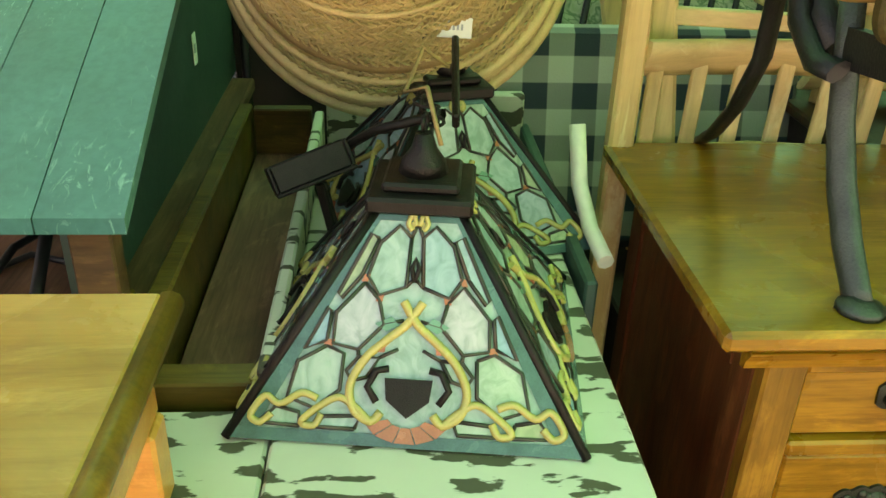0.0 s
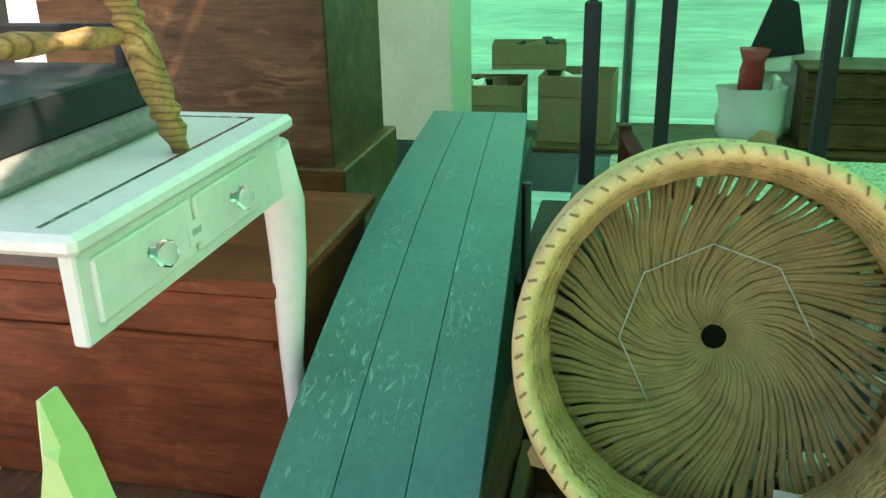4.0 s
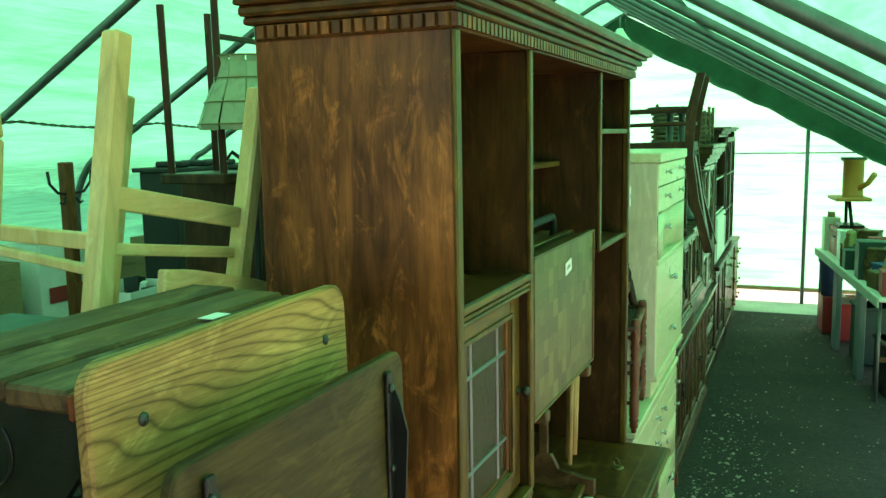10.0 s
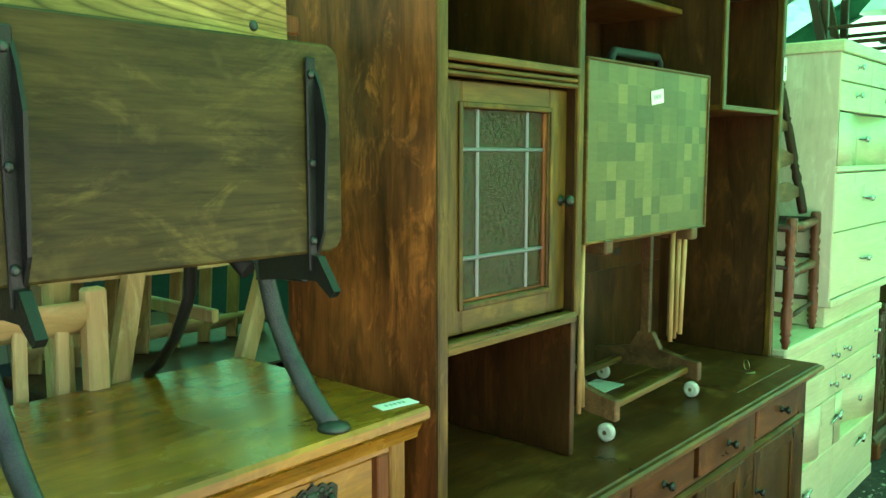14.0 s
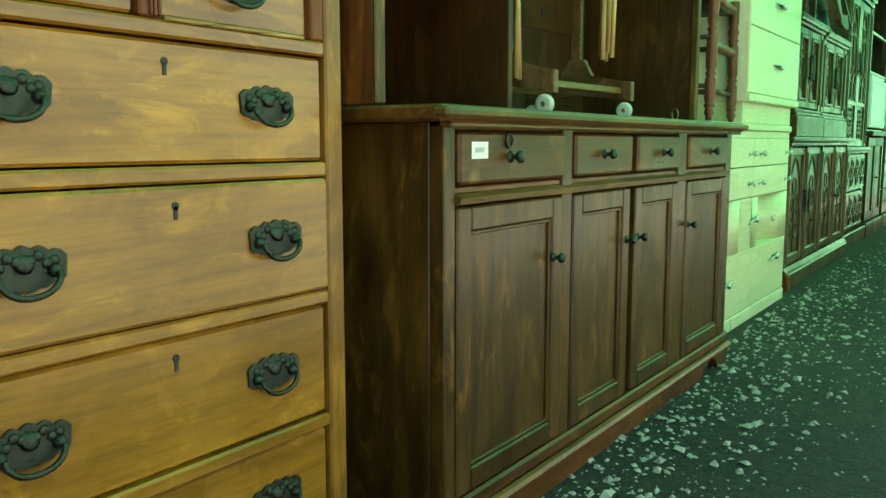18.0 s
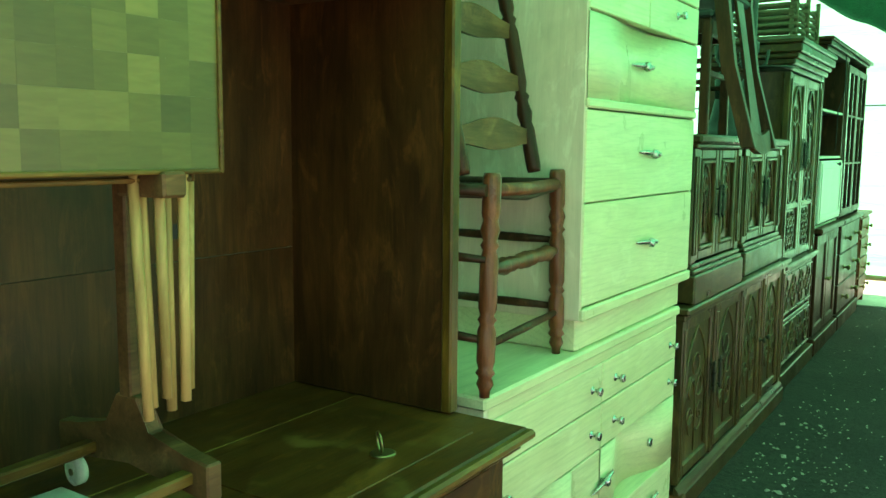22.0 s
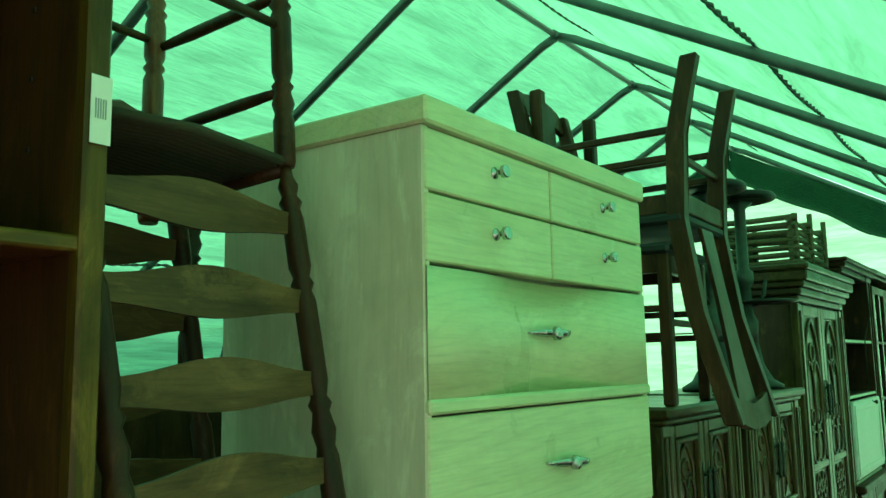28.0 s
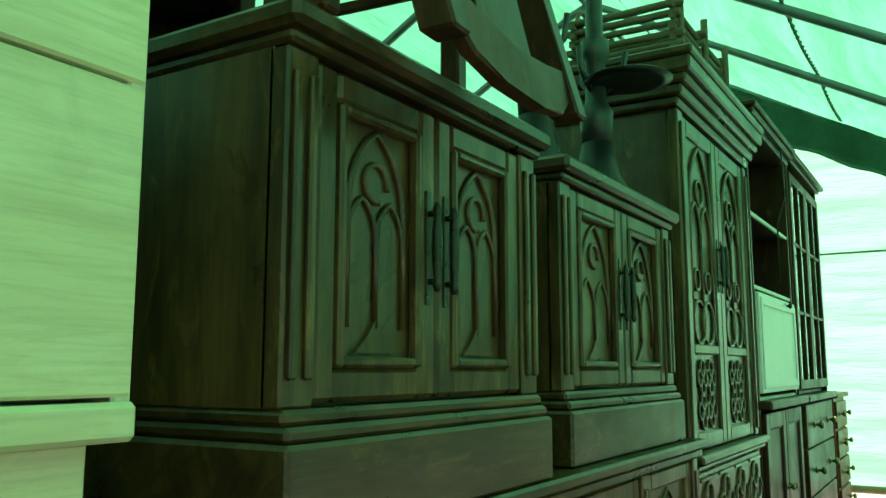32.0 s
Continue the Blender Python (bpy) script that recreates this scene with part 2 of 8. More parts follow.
wood("bleached_side", (0.68, 0.56, 0.42), (0.80, 0.70, 0.56), "z", 0.42, figure=0.15, rings=0.08, soil=0.25, streak=0.06)
wood("plank_floor", (0.16, 0.065, 0.035), (0.32, 0.15, 0.085), "x", 0.6)
plain("white_paint", (0.78, 0.78, 0.74), 0.4, vary=0.18, scale=4)
plain("cream_paint", (0.74, 0.74, 0.60), 0.5, vary=0.25, scale=4)
plain("iron", (0.020, 0.021, 0.020), 0.42, 0.5, 0.5, 20, 0.4)
plain("iron_worn", (0.07, 0.085, 0.075), 0.42, 0.7, 0.6, 22, 0.5)
plain("bronze", (0.050, 0.060, 0.046), 0.32, 0.85, 0.5, 60, 0.5)
plain("brass", (0.32, 0.26, 0.12), 0.35, 0.9, 0.4, 40)
plain("chrome", (0.55, 0.57, 0.56), 0.22, 1.0, 0.35, 50)
plain("lead", (0.20, 0.21, 0.22), 0.4, 0.7, 0.3, 30)
plain("black", (0.01, 0.01, 0.011), 0.6, vary=0.3)
# Near-black brown; shade in recesses and under tops is put into it.
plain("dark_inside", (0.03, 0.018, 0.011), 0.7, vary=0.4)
plain("paper", (0.78, 0.78, 0.74), 0.8, vary=0.1)
plain("card", (0.36, 0.24, 0.13), 0.85, vary=0.4, scale=4)
plain("print_grey", (0.34, 0.36, 0.38), 0.8)
plain("ink", (0.03, 0.03, 0.04), 0.8)
plain("plastic_clear", (0.62, 0.60, 0.50), 0.25, vary=0.3, scale=30)
plain("red", (0.45, 0.03, 0.03), 0.5)
plain("orange", (0.62, 0.22, 0.05), 0.5)
plain("blue", (0.04, 0.09, 0.22), 0.6)
plain("green_paint", (0.040, 0.21, 0.18), 0.38, vary=0.45, scale=5, bumpy=0.3, scuff=(0.20, 0.46, 0.36))
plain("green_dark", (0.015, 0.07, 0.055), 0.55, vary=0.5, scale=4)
plain("lime_paint", (0.42, 0.62, 0.25), 0.45, vary=0.2, scale=5)
plain("cloth_white", (0.62, 0.62, 0.56), 0.9, vary=0.3, scale=20, bumpy=0.5)


def ground_material():
    m, t, n, l, p = nodes_of("ground_dirt")
    vec = coords(n, l)
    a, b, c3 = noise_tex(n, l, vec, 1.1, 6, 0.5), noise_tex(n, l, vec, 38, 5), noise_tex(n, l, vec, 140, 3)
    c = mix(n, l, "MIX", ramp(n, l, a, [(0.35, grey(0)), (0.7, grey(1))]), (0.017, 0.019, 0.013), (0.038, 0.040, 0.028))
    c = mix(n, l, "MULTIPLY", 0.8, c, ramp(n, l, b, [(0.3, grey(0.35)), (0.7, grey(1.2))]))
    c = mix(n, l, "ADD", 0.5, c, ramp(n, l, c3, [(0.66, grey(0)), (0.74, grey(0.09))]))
    l.new(c, p.inputs["Base Color"])
    p.inputs["Roughness"].default_value = 0.92
    h = mix(n, l, "ADD", 1.0, b, c3)
    l.new(bump(n, l, h, 0.9, 0.02), p.inputs["Normal"])
    MATS["ground"] = m


ground_material()


def glass_material(name, color, rough, bumpy):
    m, t, n, l, p = nodes_of(name)
    p.inputs["Base Color"].default_value = (*color, 1)
    p.inputs["Transmission Weight"].default_value = 0.72 if bumpy else 1.0
    p.inputs["Roughness"].default_value = rough
    p.inputs["IOR"].default_value = 1.4 if bumpy else 1.45
    if bumpy:
        l.new(bump(n, l, noise_tex(n, l, coords(n, l), 70, 3), bumpy, 0.012), p.inputs["Normal"])
    MATS[name] = m


glass_material("glass", (0.9, 0.93, 0.92), 0.02, 0)
glass_material("glass_rippled", (0.10, 0.078, 0.013), 0.10, 1.0)
glass_material("glass_clear_knob", (0.92, 0.95, 0.95), 0.05, 0)


# ---- building helpers ----
def thing(name, at, label, category, group="", rz=0.0, kind="", rx=0.0, ry=0.0):
    ob = new(name)
    ob.empty_display_size = 0.05
    ob.matrix_world = pose(*at, rx, ry, rz)
    return tagged(ob, label, category, group, kind)


STANDS = {}


def piece(name, at, label, category, group=""):
    """A thing with its base at a place, whose parts are given in the room's own coordinates."""
    ob = thing(name, at, label, category, group)
    STANDS[ob.name] = Matrix.Translation([-v for v in at])
    return ob


def part(name, bm, material, parent=None, label=""):
    me = bpy.data.meshes.new(name)
    bm.to_mesh(me)
    bm.free()
    me.materials.append(MATS[material])
    ob = new(name, me)
    ob.parent = parent
    if parent is not None and parent.name in STANDS:
        ob.matrix_parent_inverse = STANDS[parent.name]
    if label:
        tagged(ob, label)
    return ob


def again(name, mesh, parent, m, label=""):
    """One more part on a mesh that is already there."""
    ob = new(name, mesh)
    ob.parent = parent
    if parent is not None and parent.name in STANDS:
        ob.matrix_parent_inverse = STANDS[parent.name]
    ob.matrix_basis = m
    if label:
        tagged(ob, label)
    return ob


def bx(bm, x0, x1, y0, y1, z0, z1, b=0.003, m=None):
    """A box with softened edges."""
    mat = Matrix.Translation(((x0 + x1) / 2, (y0 + y1) / 2, (z0 + z1) / 2)) @ Matrix.Diagonal((abs(x1 - x0), abs(y1 - y0), abs(z1 - z0), 1))
    vs = bmesh.ops.create_cube(bm, size=1.0, matrix=mat)["verts"]
    if b:
        es = list({e for v in vs for e in v.link_edges})
        b = min(b, 0.3 * min(abs(x1 - x0), abs(y1 - y0), abs(z1 - z0)))
        r = bmesh.ops.bevel(bm, geom=es, offset=b, segments=1, affect="EDGES")
        vs = list({v for f in r["faces"] for v in f.verts} | {v for v in vs if v.is_valid})
    if m is not None:
        bmesh.ops.transform(bm, matrix=m, verts=vs)
    return vs


def box(name, parent, material, x0, x1, y0, y1, z0, z1, b=0.003, label="", m=None):
    bm = bmesh.new()
    bx(bm, x0, x1, y0, y1, z0, z1, b, m)
    return part(name, bm, material, parent, label)


def ring_frame(d):
    d = Vector(d).normalized()
    u = d.orthogonal().normalized()
    return d, u, d.cross(u)


def lathe_bm(bm, p0, p1, profile, seg=14):
    """A turned piece from p0 to p1; profile: (share of the way, radius)."""
    p0, p1 = Vector(p0), Vector(p1)
    d, u, w = ring_frame(p1 - p0)
    rings = []
    for s, r in profile:
        c = p0.lerp(p1, s)
        rings.append([bm.verts.new(c + r * (math.cos(2 * math.pi * k / seg) * u + math.sin(2 * math.pi * k / seg) * w)) for k in range(seg)])
    for a, b2 in zip(rings, rings[1:]):
        for k in range(seg):
            f = bm.faces.new((a[k], a[(k + 1) % seg], b2[(k + 1) % seg], b2[k]))
            f.smooth = True
    bm.faces.new(rings[0][::-1])
    bm.faces.new(rings[-1])


def lathe(name, parent, material, p0, p1, profile, seg=14, label=""):
    bm = bmesh.new()
    lathe_bm(bm, p0, p1, profile, seg)
    return part(name, bm, material, parent, label)


def tube_bm(bm, pts, r, seg=8, flat=1.0):
    """A round or flattened bar along points; r: a radius or one for each point."""
    pts = [Vector(p) for p in pts]
    rs = r if isinstance(r, (list, tuple)) else [r] * len(pts)
    d0, u, w = ring_frame(pts[1] - pts[0])
    rings = []
    for i, p in enumerate(pts):
        d = (pts[min(i + 1, len(pts) - 1)] - pts[max(i - 1, 0)]).normalized()
        u = (u - d * u.dot(d)).normalized()
        w = d.cross(u)
        rings.append([bm.verts.new(p + rs[i] * (math.cos(2 * math.pi * k / seg) * u + flat * math.sin(2 * math.pi * k / seg) * w)) for k in range(seg)])
    for a, b2 in zip(rings, rings[1:]):
        for k in range(seg):
            f = bm.faces.new((a[k], a[(k + 1) % seg], b2[(k + 1) % seg], b2[k]))
            f.smooth = True
    bm.faces.new(rings[0][::-1])
    bm.faces.new(rings[-1])


def tube(name, parent, material, pts, r, seg=8, label="", flat=1.0):
    bm = bmesh.new()
    tube_bm(bm, pts, r, seg, flat)
    return part(name, bm, material, parent, label)


def beam_bm(bm, p0, p1, w, d, b=0.003, up=(0, 0, 1)):
    """A squared bar from p0 to p1, w by d across."""
    p0, p1 = Vector(p0), Vector(p1)
    z = (p1 - p0).normalized()
    y = Vector(up).cross(z)
    y = y.normalized() if y.length > 1e-4 else Vector((0, 1, 0))
    x = y.cross(z)
    m = Matrix((x, y, z)).transposed().to_4x4()
    m.translation = p0
    bx(bm, -w / 2, w / 2, -d / 2, d / 2, 0, (p1 - p0).length, b, m)


def beam(name, parent, material, p0, p1, w, d, b=0.003, label="", up=(0, 0, 1)):
    bm = bmesh.new()
    beam_bm(bm, p0, p1, w, d, b, up)
    return part(name, bm, material, parent, label)


def prism_bm(bm, pts, thick, m=None):
    """A flat outline in x and y with a thickness along z."""
    lo = [bm.verts.new((x, y, 0)) for x, y in pts]
    hi = [bm.verts.new((x, y, thick)) for x, y in pts]
    bm.faces.new(lo[::-1])
    bm.faces.new(hi)
    for k in range(len(pts)):
        bm.faces.new((lo[k], lo[(k + 1) % len(pts)], hi[(k + 1) % len(pts)], hi[k]))
    if m is not None:
        bmesh.ops.transform(bm, matrix=m, verts=lo + hi)


def prism(name, parent, material, pts, thick, m=None, label="", bevel=0.0):
    bm = bmesh.new()
    prism_bm(bm, pts, thick)
    if bevel:
        bmesh.ops.bevel(bm, geom=list(bm.edges), offset=bevel, segments=1, affect="EDGES")
    if m is not None:
        bm.transform(m)
    return part(name, bm, material, parent, label)


# A flat outline drawn as (along y, up z), standing in the plane x = 0, with its thickness towards -x.
FACE = Matrix(((0, 0, -1, 0), (1, 0, 0, 0), (0, 1, 0, 0), (0, 0, 0, 1)))


def at(x, y, z):
    return Matrix.Translation((x, y, z))


def rails(parent, material, x, y0, y1, z0, z1, w, d, wt=None, wb=None, name="frame"):
    """Four frame members in the plane of a front, d thick towards -x."""
    wt, wb = wt or w, wb or w
    for a, b2, c, e in ((y0, y0 + w, z0, z1), (y1 - w, y1, z0, z1), (y0 + w, y1 - w, z1 - wt, z1), (y0 + w, y1 - w, z0, z0 + wb)):
        box(name, parent, material, x - d, x, a, b2, c, e, 0.003)


# ---- the tent ----
RIDGE_X, RIDGE_Z, HALF, EAVE = -1.70, 3.755, 3.25, 1.95
Y0, Y1 = -4.2, 9.95
RIBS = [6.10 + 1.26 * k for k in range(-8, 4)]


def hoop():
    """Half of the tent's outline, from the ridge to the ground, as (away from the ridge, up)."""
    pts = [(0.0, RIDGE_Z), (0.12, RIDGE_Z - 0.05)]
    for k in range(1, 8):
        pts.append((0.12 + (HALF - 0.42) * k / 7, RIDGE_Z - 0.05 - (RIDGE_Z - 0.05 - EAVE - 0.14) * k / 7))
    for k in range(1, 6):
        a = k / 5 * radians(60)
        pts.append((HALF - 0.30 + 0.30 * math.sin(a) / math.sin(radians(60)), EAVE + 0.14 - 0.62 * (1 - math.cos(a)) * 1.0 - 0.08 * k / 5))
    pts.append((HALF + 0.02, 0.9))
    pts.append((HALF + 0.02, 0.0))
    return pts


def sheet(name, pts3, ys, material, label, sag=0.0):
    bm = bmesh.new()
    cols = []
    for j, y in enumerate(ys):
        col = []
        for i, (x, z) in enumerate(pts3):
            s = sag * noise.noise((i * 0.55, y * 1.4, 3.0))
            col.append(bm.verts.new((x + s * 0.4, y, z + s)))
        cols.append(col)
    for a, b2 in zip(cols, cols[1:]):
        for i in range(len(pts3) - 1):
            f = bm.faces.new((a[i], a[i + 1], b2[i + 1], b2[i]))
            f.smooth = True
    ob = part(name, bm, material)
    return tagged(ob, label, "tent wall", kind="structure")


ys = [Y0 + (Y1 - Y0) * k / 60 for k in range(61)]
half = hoop()
sheet("ceiling_left", [(RIDGE_X - a, z + 0.03) for a, z in half], ys, "tarp_green", "translucent green woven tarpaulin over the tent's pipe frame", 0.03)
sheet("ceiling_right", [(RIDGE_X + a, z + 0.03) for a, z in half[:-3]], [y for y in ys if y > -1.5], "tarp_green", "translucent green woven tarpaulin roof", 0.03)
sheet("wall_east", [(RIDGE_X + a, max(z, 0.52) + 0.03) for a, z in half[-4:]], [y for y in ys if y > 1.9], "tarp_green", "translucent green tarpaulin side wall, its foot rolled up", 0.02)


def gable(name, y, material, label, gap):
    bm = bmesh.new()
    line = [(RIDGE_X - a, z) for a, z in half[::-1]] + [(RIDGE_X + a, z) for a, z in half[1:]]
    cols = []
    for x, z in line:
        cols.append([bm.verts.new((x, y + 0.04 * noise.noise((x * 2, k * 0.8, 5)), gap + (z - gap) * k / 8)) for k in range(9)])
    for a, b2 in zip(cols, cols[1:]):
        for k in range(8):
            bm.faces.new((a[k], b2[k], b2[k + 1], a[k + 1])).smooth = True
    bmesh.ops.remove_doubles(bm, verts=bm.verts, dist=1e-4)
    ob = part(name, bm, material)
    return tagged(ob, label, "tent wall", kind="structure")


gable("wall_north", Y1, "tarp_sunlit", "sunlit green tarpaulin closing the end of the tent", 0.15)

tent = thing("tent_frame", (0, 0, 0), "grey steel pipe frame carrying the green tarpaulin", "tent frame")
for y in RIBS:
    for s in (-1, 1):
        r = tube("rafter", tent, "pipe", [(RIDGE_X + s * a, y, z - 0.01) for a, z in half], 0.028, 10)
    lathe("ridge_joint", tent, "pipe", (RIDGE_X, y - 0.06, RIDGE_Z - 0.01), (RIDGE_X, y + 0.06, RIDGE_Z - 0.01), [(0, 0.026), (1, 0.026)], 10)
for x, z in ((RIDGE_X, RIDGE_Z - 0.012), (RIDGE_X - HALF + 0.05, EAVE + 0.05)):
    tube("purlin", tent, "pipe", [(x, Y0 + 0.1, z), (x, Y1 - 0.1, z)], 0.018, 8)
for off, drop, r in ((1.55, 0.83, 0.007), (0.33, 0.12, 0.004), (-2.35, 1.43, 0.006)):
    bm = bmesh.new()
    for strand in (0, math.pi):
        pts = []
        for k in range(601):
            y = Y0 + 0.1 + k * (Y1 - Y0 - 0.2) / 600
            slack = 0.035 * math.sin(math.pi * ((y - RIBS[0]) / 1.26 % 1.0))
            pts.append((RIDGE_X + off + r * math.cos(k * 0.9 + strand), y, RIDGE_Z - drop - slack + r * math.sin(k * 0.9 + strand)))
        tube_bm(bm, pts, r * 0.9, 5)
    part("guy_rope", bm, "rope", tent, "dark twisted rope slung under the rafters")
tube("end_pole", tent, "pipe", [(0.55, Y1 - 0.14, 0), (0.55, Y1 - 0.14, 2.30)], 0.024, 10)
tube("hem_pipe", tent, "card", [(RIDGE_X - 3.0, Y1 - 0.02, 0.165), (RIDGE_X + 3.0, Y1 - 0.02, 0.165)], 0.028, 8, "brown pipe in the hem of the end sheet")
tube("end_rail", tent, "pipe", [(RIDGE_X - 3.0, Y1 - 0.1, 1.90), (RIDGE_X + 3.0, Y1 - 0.1, 1.90)], 0.008, 8)


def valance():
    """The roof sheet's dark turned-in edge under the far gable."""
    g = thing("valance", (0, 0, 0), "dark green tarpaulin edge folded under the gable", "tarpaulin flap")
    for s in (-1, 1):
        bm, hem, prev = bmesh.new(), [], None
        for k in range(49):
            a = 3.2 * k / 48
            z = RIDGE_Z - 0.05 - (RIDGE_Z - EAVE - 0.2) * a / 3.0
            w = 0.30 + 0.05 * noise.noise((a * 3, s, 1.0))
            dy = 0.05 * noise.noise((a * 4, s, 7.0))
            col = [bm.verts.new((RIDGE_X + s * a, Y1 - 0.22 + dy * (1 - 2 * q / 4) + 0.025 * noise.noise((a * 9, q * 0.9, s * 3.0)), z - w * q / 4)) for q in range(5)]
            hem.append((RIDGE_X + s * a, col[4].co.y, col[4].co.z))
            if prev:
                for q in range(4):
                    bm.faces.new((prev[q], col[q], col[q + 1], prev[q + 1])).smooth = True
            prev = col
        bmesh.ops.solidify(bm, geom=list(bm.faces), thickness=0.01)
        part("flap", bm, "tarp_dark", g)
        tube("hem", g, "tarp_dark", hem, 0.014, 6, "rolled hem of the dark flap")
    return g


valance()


def gable_lamp():
    g = thing("hanging_lamp", (RIDGE_X, 9.42, 3.20), "white enamel cone lampshade hanging under the tent ridge", "lamp")
    bm = bmesh.new()
    rings = []
    for r, z in ((0.035, 0.30), (0.05, 0.27), (0.12, 0.17), (0.235, 0.03), (0.24, 0.02), (0.228, 0.022), (0.115, 0.16), (0.04, 0.255)):
        rings.append([bm.verts.new((r * math.cos(2 * math.pi * k / 28), r * math.sin(2 * math.pi * k / 28), z)) for k in range(28)])
    for a, b2 in zip(rings, rings[1:]):
        for k in range(28):
            bm.faces.new((a[k], a[(k + 1) % 28], b2[(k + 1) % 28], b2[k])).smooth = True
    part("shade", bm, "white_paint", g, "white enamel cone shade")
    bm = bmesh.new()
    tube_bm(bm, [(0, 0, 0.26), (0, 0, 0.44)], 0.012, 8)
    part("stem", bm, "pipe", g)


gable_lamp()

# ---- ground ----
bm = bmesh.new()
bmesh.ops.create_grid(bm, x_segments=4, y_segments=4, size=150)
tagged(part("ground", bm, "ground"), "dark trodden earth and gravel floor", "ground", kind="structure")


# Pale ground added outside, mostly unseen, to bounce sunlight into the tent.
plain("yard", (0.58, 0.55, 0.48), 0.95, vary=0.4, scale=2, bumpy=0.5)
# Second sheet reaches under the end wall: the floor's sunlit strip as colour.
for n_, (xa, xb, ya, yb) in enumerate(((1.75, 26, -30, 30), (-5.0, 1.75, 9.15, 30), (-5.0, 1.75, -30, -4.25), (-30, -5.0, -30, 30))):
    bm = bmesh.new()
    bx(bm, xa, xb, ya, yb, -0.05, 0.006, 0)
    tagged(part("bounce_ground", bm, "yard"), "pale ground sheet, added to bounce sunlight into the tent", "yard", kind="structure")


def gravel():
    """Loose stones along the aisle."""
    rnd = random.Random(4)
    base = [(1, 0, 0), (-1, 0, 0), (0, 1, 0), (0, -1, 0), (0, 0, 1), (0, 0, -0.4), (0.7, 0.7, 0.3), (-0.7, -0.6, 0.4)]
    bm = bmesh.new()
    for q in range(2600):
        x, y = rnd.uniform(-0.1, 2.2), rnd.uniform(-1.5, 9.6)
        near = rnd.random() < 0.6
        if near:
            # most lie kicked up against the furniture
            x, y = abs(rnd.gauss(0, 0.30)) - 0.08, min(rnd.uniform(0.4, 6.0), rnd.uniform(0.4, 6.0))
        s = rnd.choice((0.003, 0.003, 0.004, 0.005, 0.006, 0.006, 0.008, 0.010, 0.015 if near else 0.007)) * rnd.uniform(0.7, 1.2)
        m = pose(x, y, s * 0.25, rnd.uniform(-20, 20), rnd.uniform(-20, 20), rnd.uniform(0, 360)) @ Matrix.Diagonal((s * rnd.uniform(0.8, 1.4), s, s * rnd.uniform(0.5, 0.85), 1))
        vs = [bm.verts.new(m @ (Vector(c) + Vector((rnd.uniform(-0.15, 0.15), rnd.uniform(-0.15, 0.15), 0)))) for c in base[:6]]
        for a, b2 in ((0, 2), (2, 1), (1, 3), (3, 0)):
            bm.faces.new((vs[a], vs[b2], vs[4]))
            bm.faces.new((vs[b2], vs[a], vs[5]))
    return tagged(part("gravel", bm, "stone"), "loose pale gravel stones on the dark ground", "gravel", kind="stuff")


plain("stone", (0.40, 0.38, 0.31), 0.85, vary=0.6, scale=9)
gravel()


# ---- small fittings ----
def torus_bm(bm, c, r, t, n=(1, 0, 0), a0=0.0, a1=360.0, seg=20):
    d, u, w = ring_frame(n)
    c = Vector(c)
    tube_bm(bm, [c + r * (math.cos(radians(a0 + (a1 - a0) * k / seg)) * u + math.sin(radians(a0 + (a1 - a0) * k / seg)) * w) for k in range(seg + 1)], t, 6)


def knob(parent, material, x, y, z, r=0.013, name="knob"):
    return lathe(name, parent, material, (x, y, z), (x + 2.4 * r, y, z), [(0, r * 0.95), (0.08, r * 0.9), (0.15, r * 0.42), (0.45, r * 0.4), (0.6, r * 0.95), (0.8, r), (0.95, r * 0.75), (1, r * 0.3)], 12)


def tag(parent, m, w=0.055, h=0.035, name="price_tag"):
    """A small paper label with unreadable print; m lays its face, x along and y up."""
    bm = bmesh.new()
    bx(bm, -w / 2, w / 2, -h / 2, h / 2, 0, 0.0012, 0)
    bm.transform(m)
    t = part(name, bm, "paper", parent, "white paper price tag")
    bm = bmesh.new()
    for k in range(5):
        bx(bm, -w * 0.30 + k * w * 0.12, -w * 0.235 + k * w * 0.12, -h * 0.13, h * 0.16, 0.0012, 0.0018, 0)
    bm.transform(m)
    part("print", bm, "print_grey", t)
    return t


def arc(c, r, a0, a1, n=8):
    return [(c[0] + r * math.cos(radians(a0 + (a1 - a0) * k / n)), c[1] + r * math.sin(radians(a0 + (a1 - a0) * k / n))) for k in range(n + 1)]


def panel_door(parent, frame_mat, panel_mat, x, y0, y1, z0, z1, w=0.05, name="door"):
    """A framed door with a sunk panel and a bead round it."""
    door = box(name, parent, panel_mat, x - 0.022, x - 0.012, y0 + w - 0.004, y1 - w + 0.004, z0 + w - 0.004, z1 - w + 0.004, 0)
    for a, b2, c, e in ((y0, y0 + w, z0, z1), (y1 - w, y1, z0, z1), (y0 + w, y1 - w, z1 - w, z1), (y0 + w, y1 - w, z0, z0 + w)):
        sub(door, "rail", frame_mat, x - 0.022, x, a, b2, c, e, 0.004)
    for a, b2, c, e in ((y0 + w, y0 + w + 0.008, z0 + w, z1 - w), (y1 - w - 0.008, y1 - w, z0 + w, z1 - w), (y0 + w + 0.008, y1 - w - 0.008, z1 - w - 0.008, z1 - w), (y0 + w + 0.008, y1 - w - 0.008, z0 + w, z0 + w + 0.008)):
        sub(door, "bead", frame_mat, x - 0.013, x - 0.005, a, b2, c, e, 0.002)
    return door


def sub(parent, name, material, x0, x1, y0, y1, z0, z1, b=0.003, label=""):
    return box(name, parent, material, x0, x1, y0, y1, z0, z1, b, label)


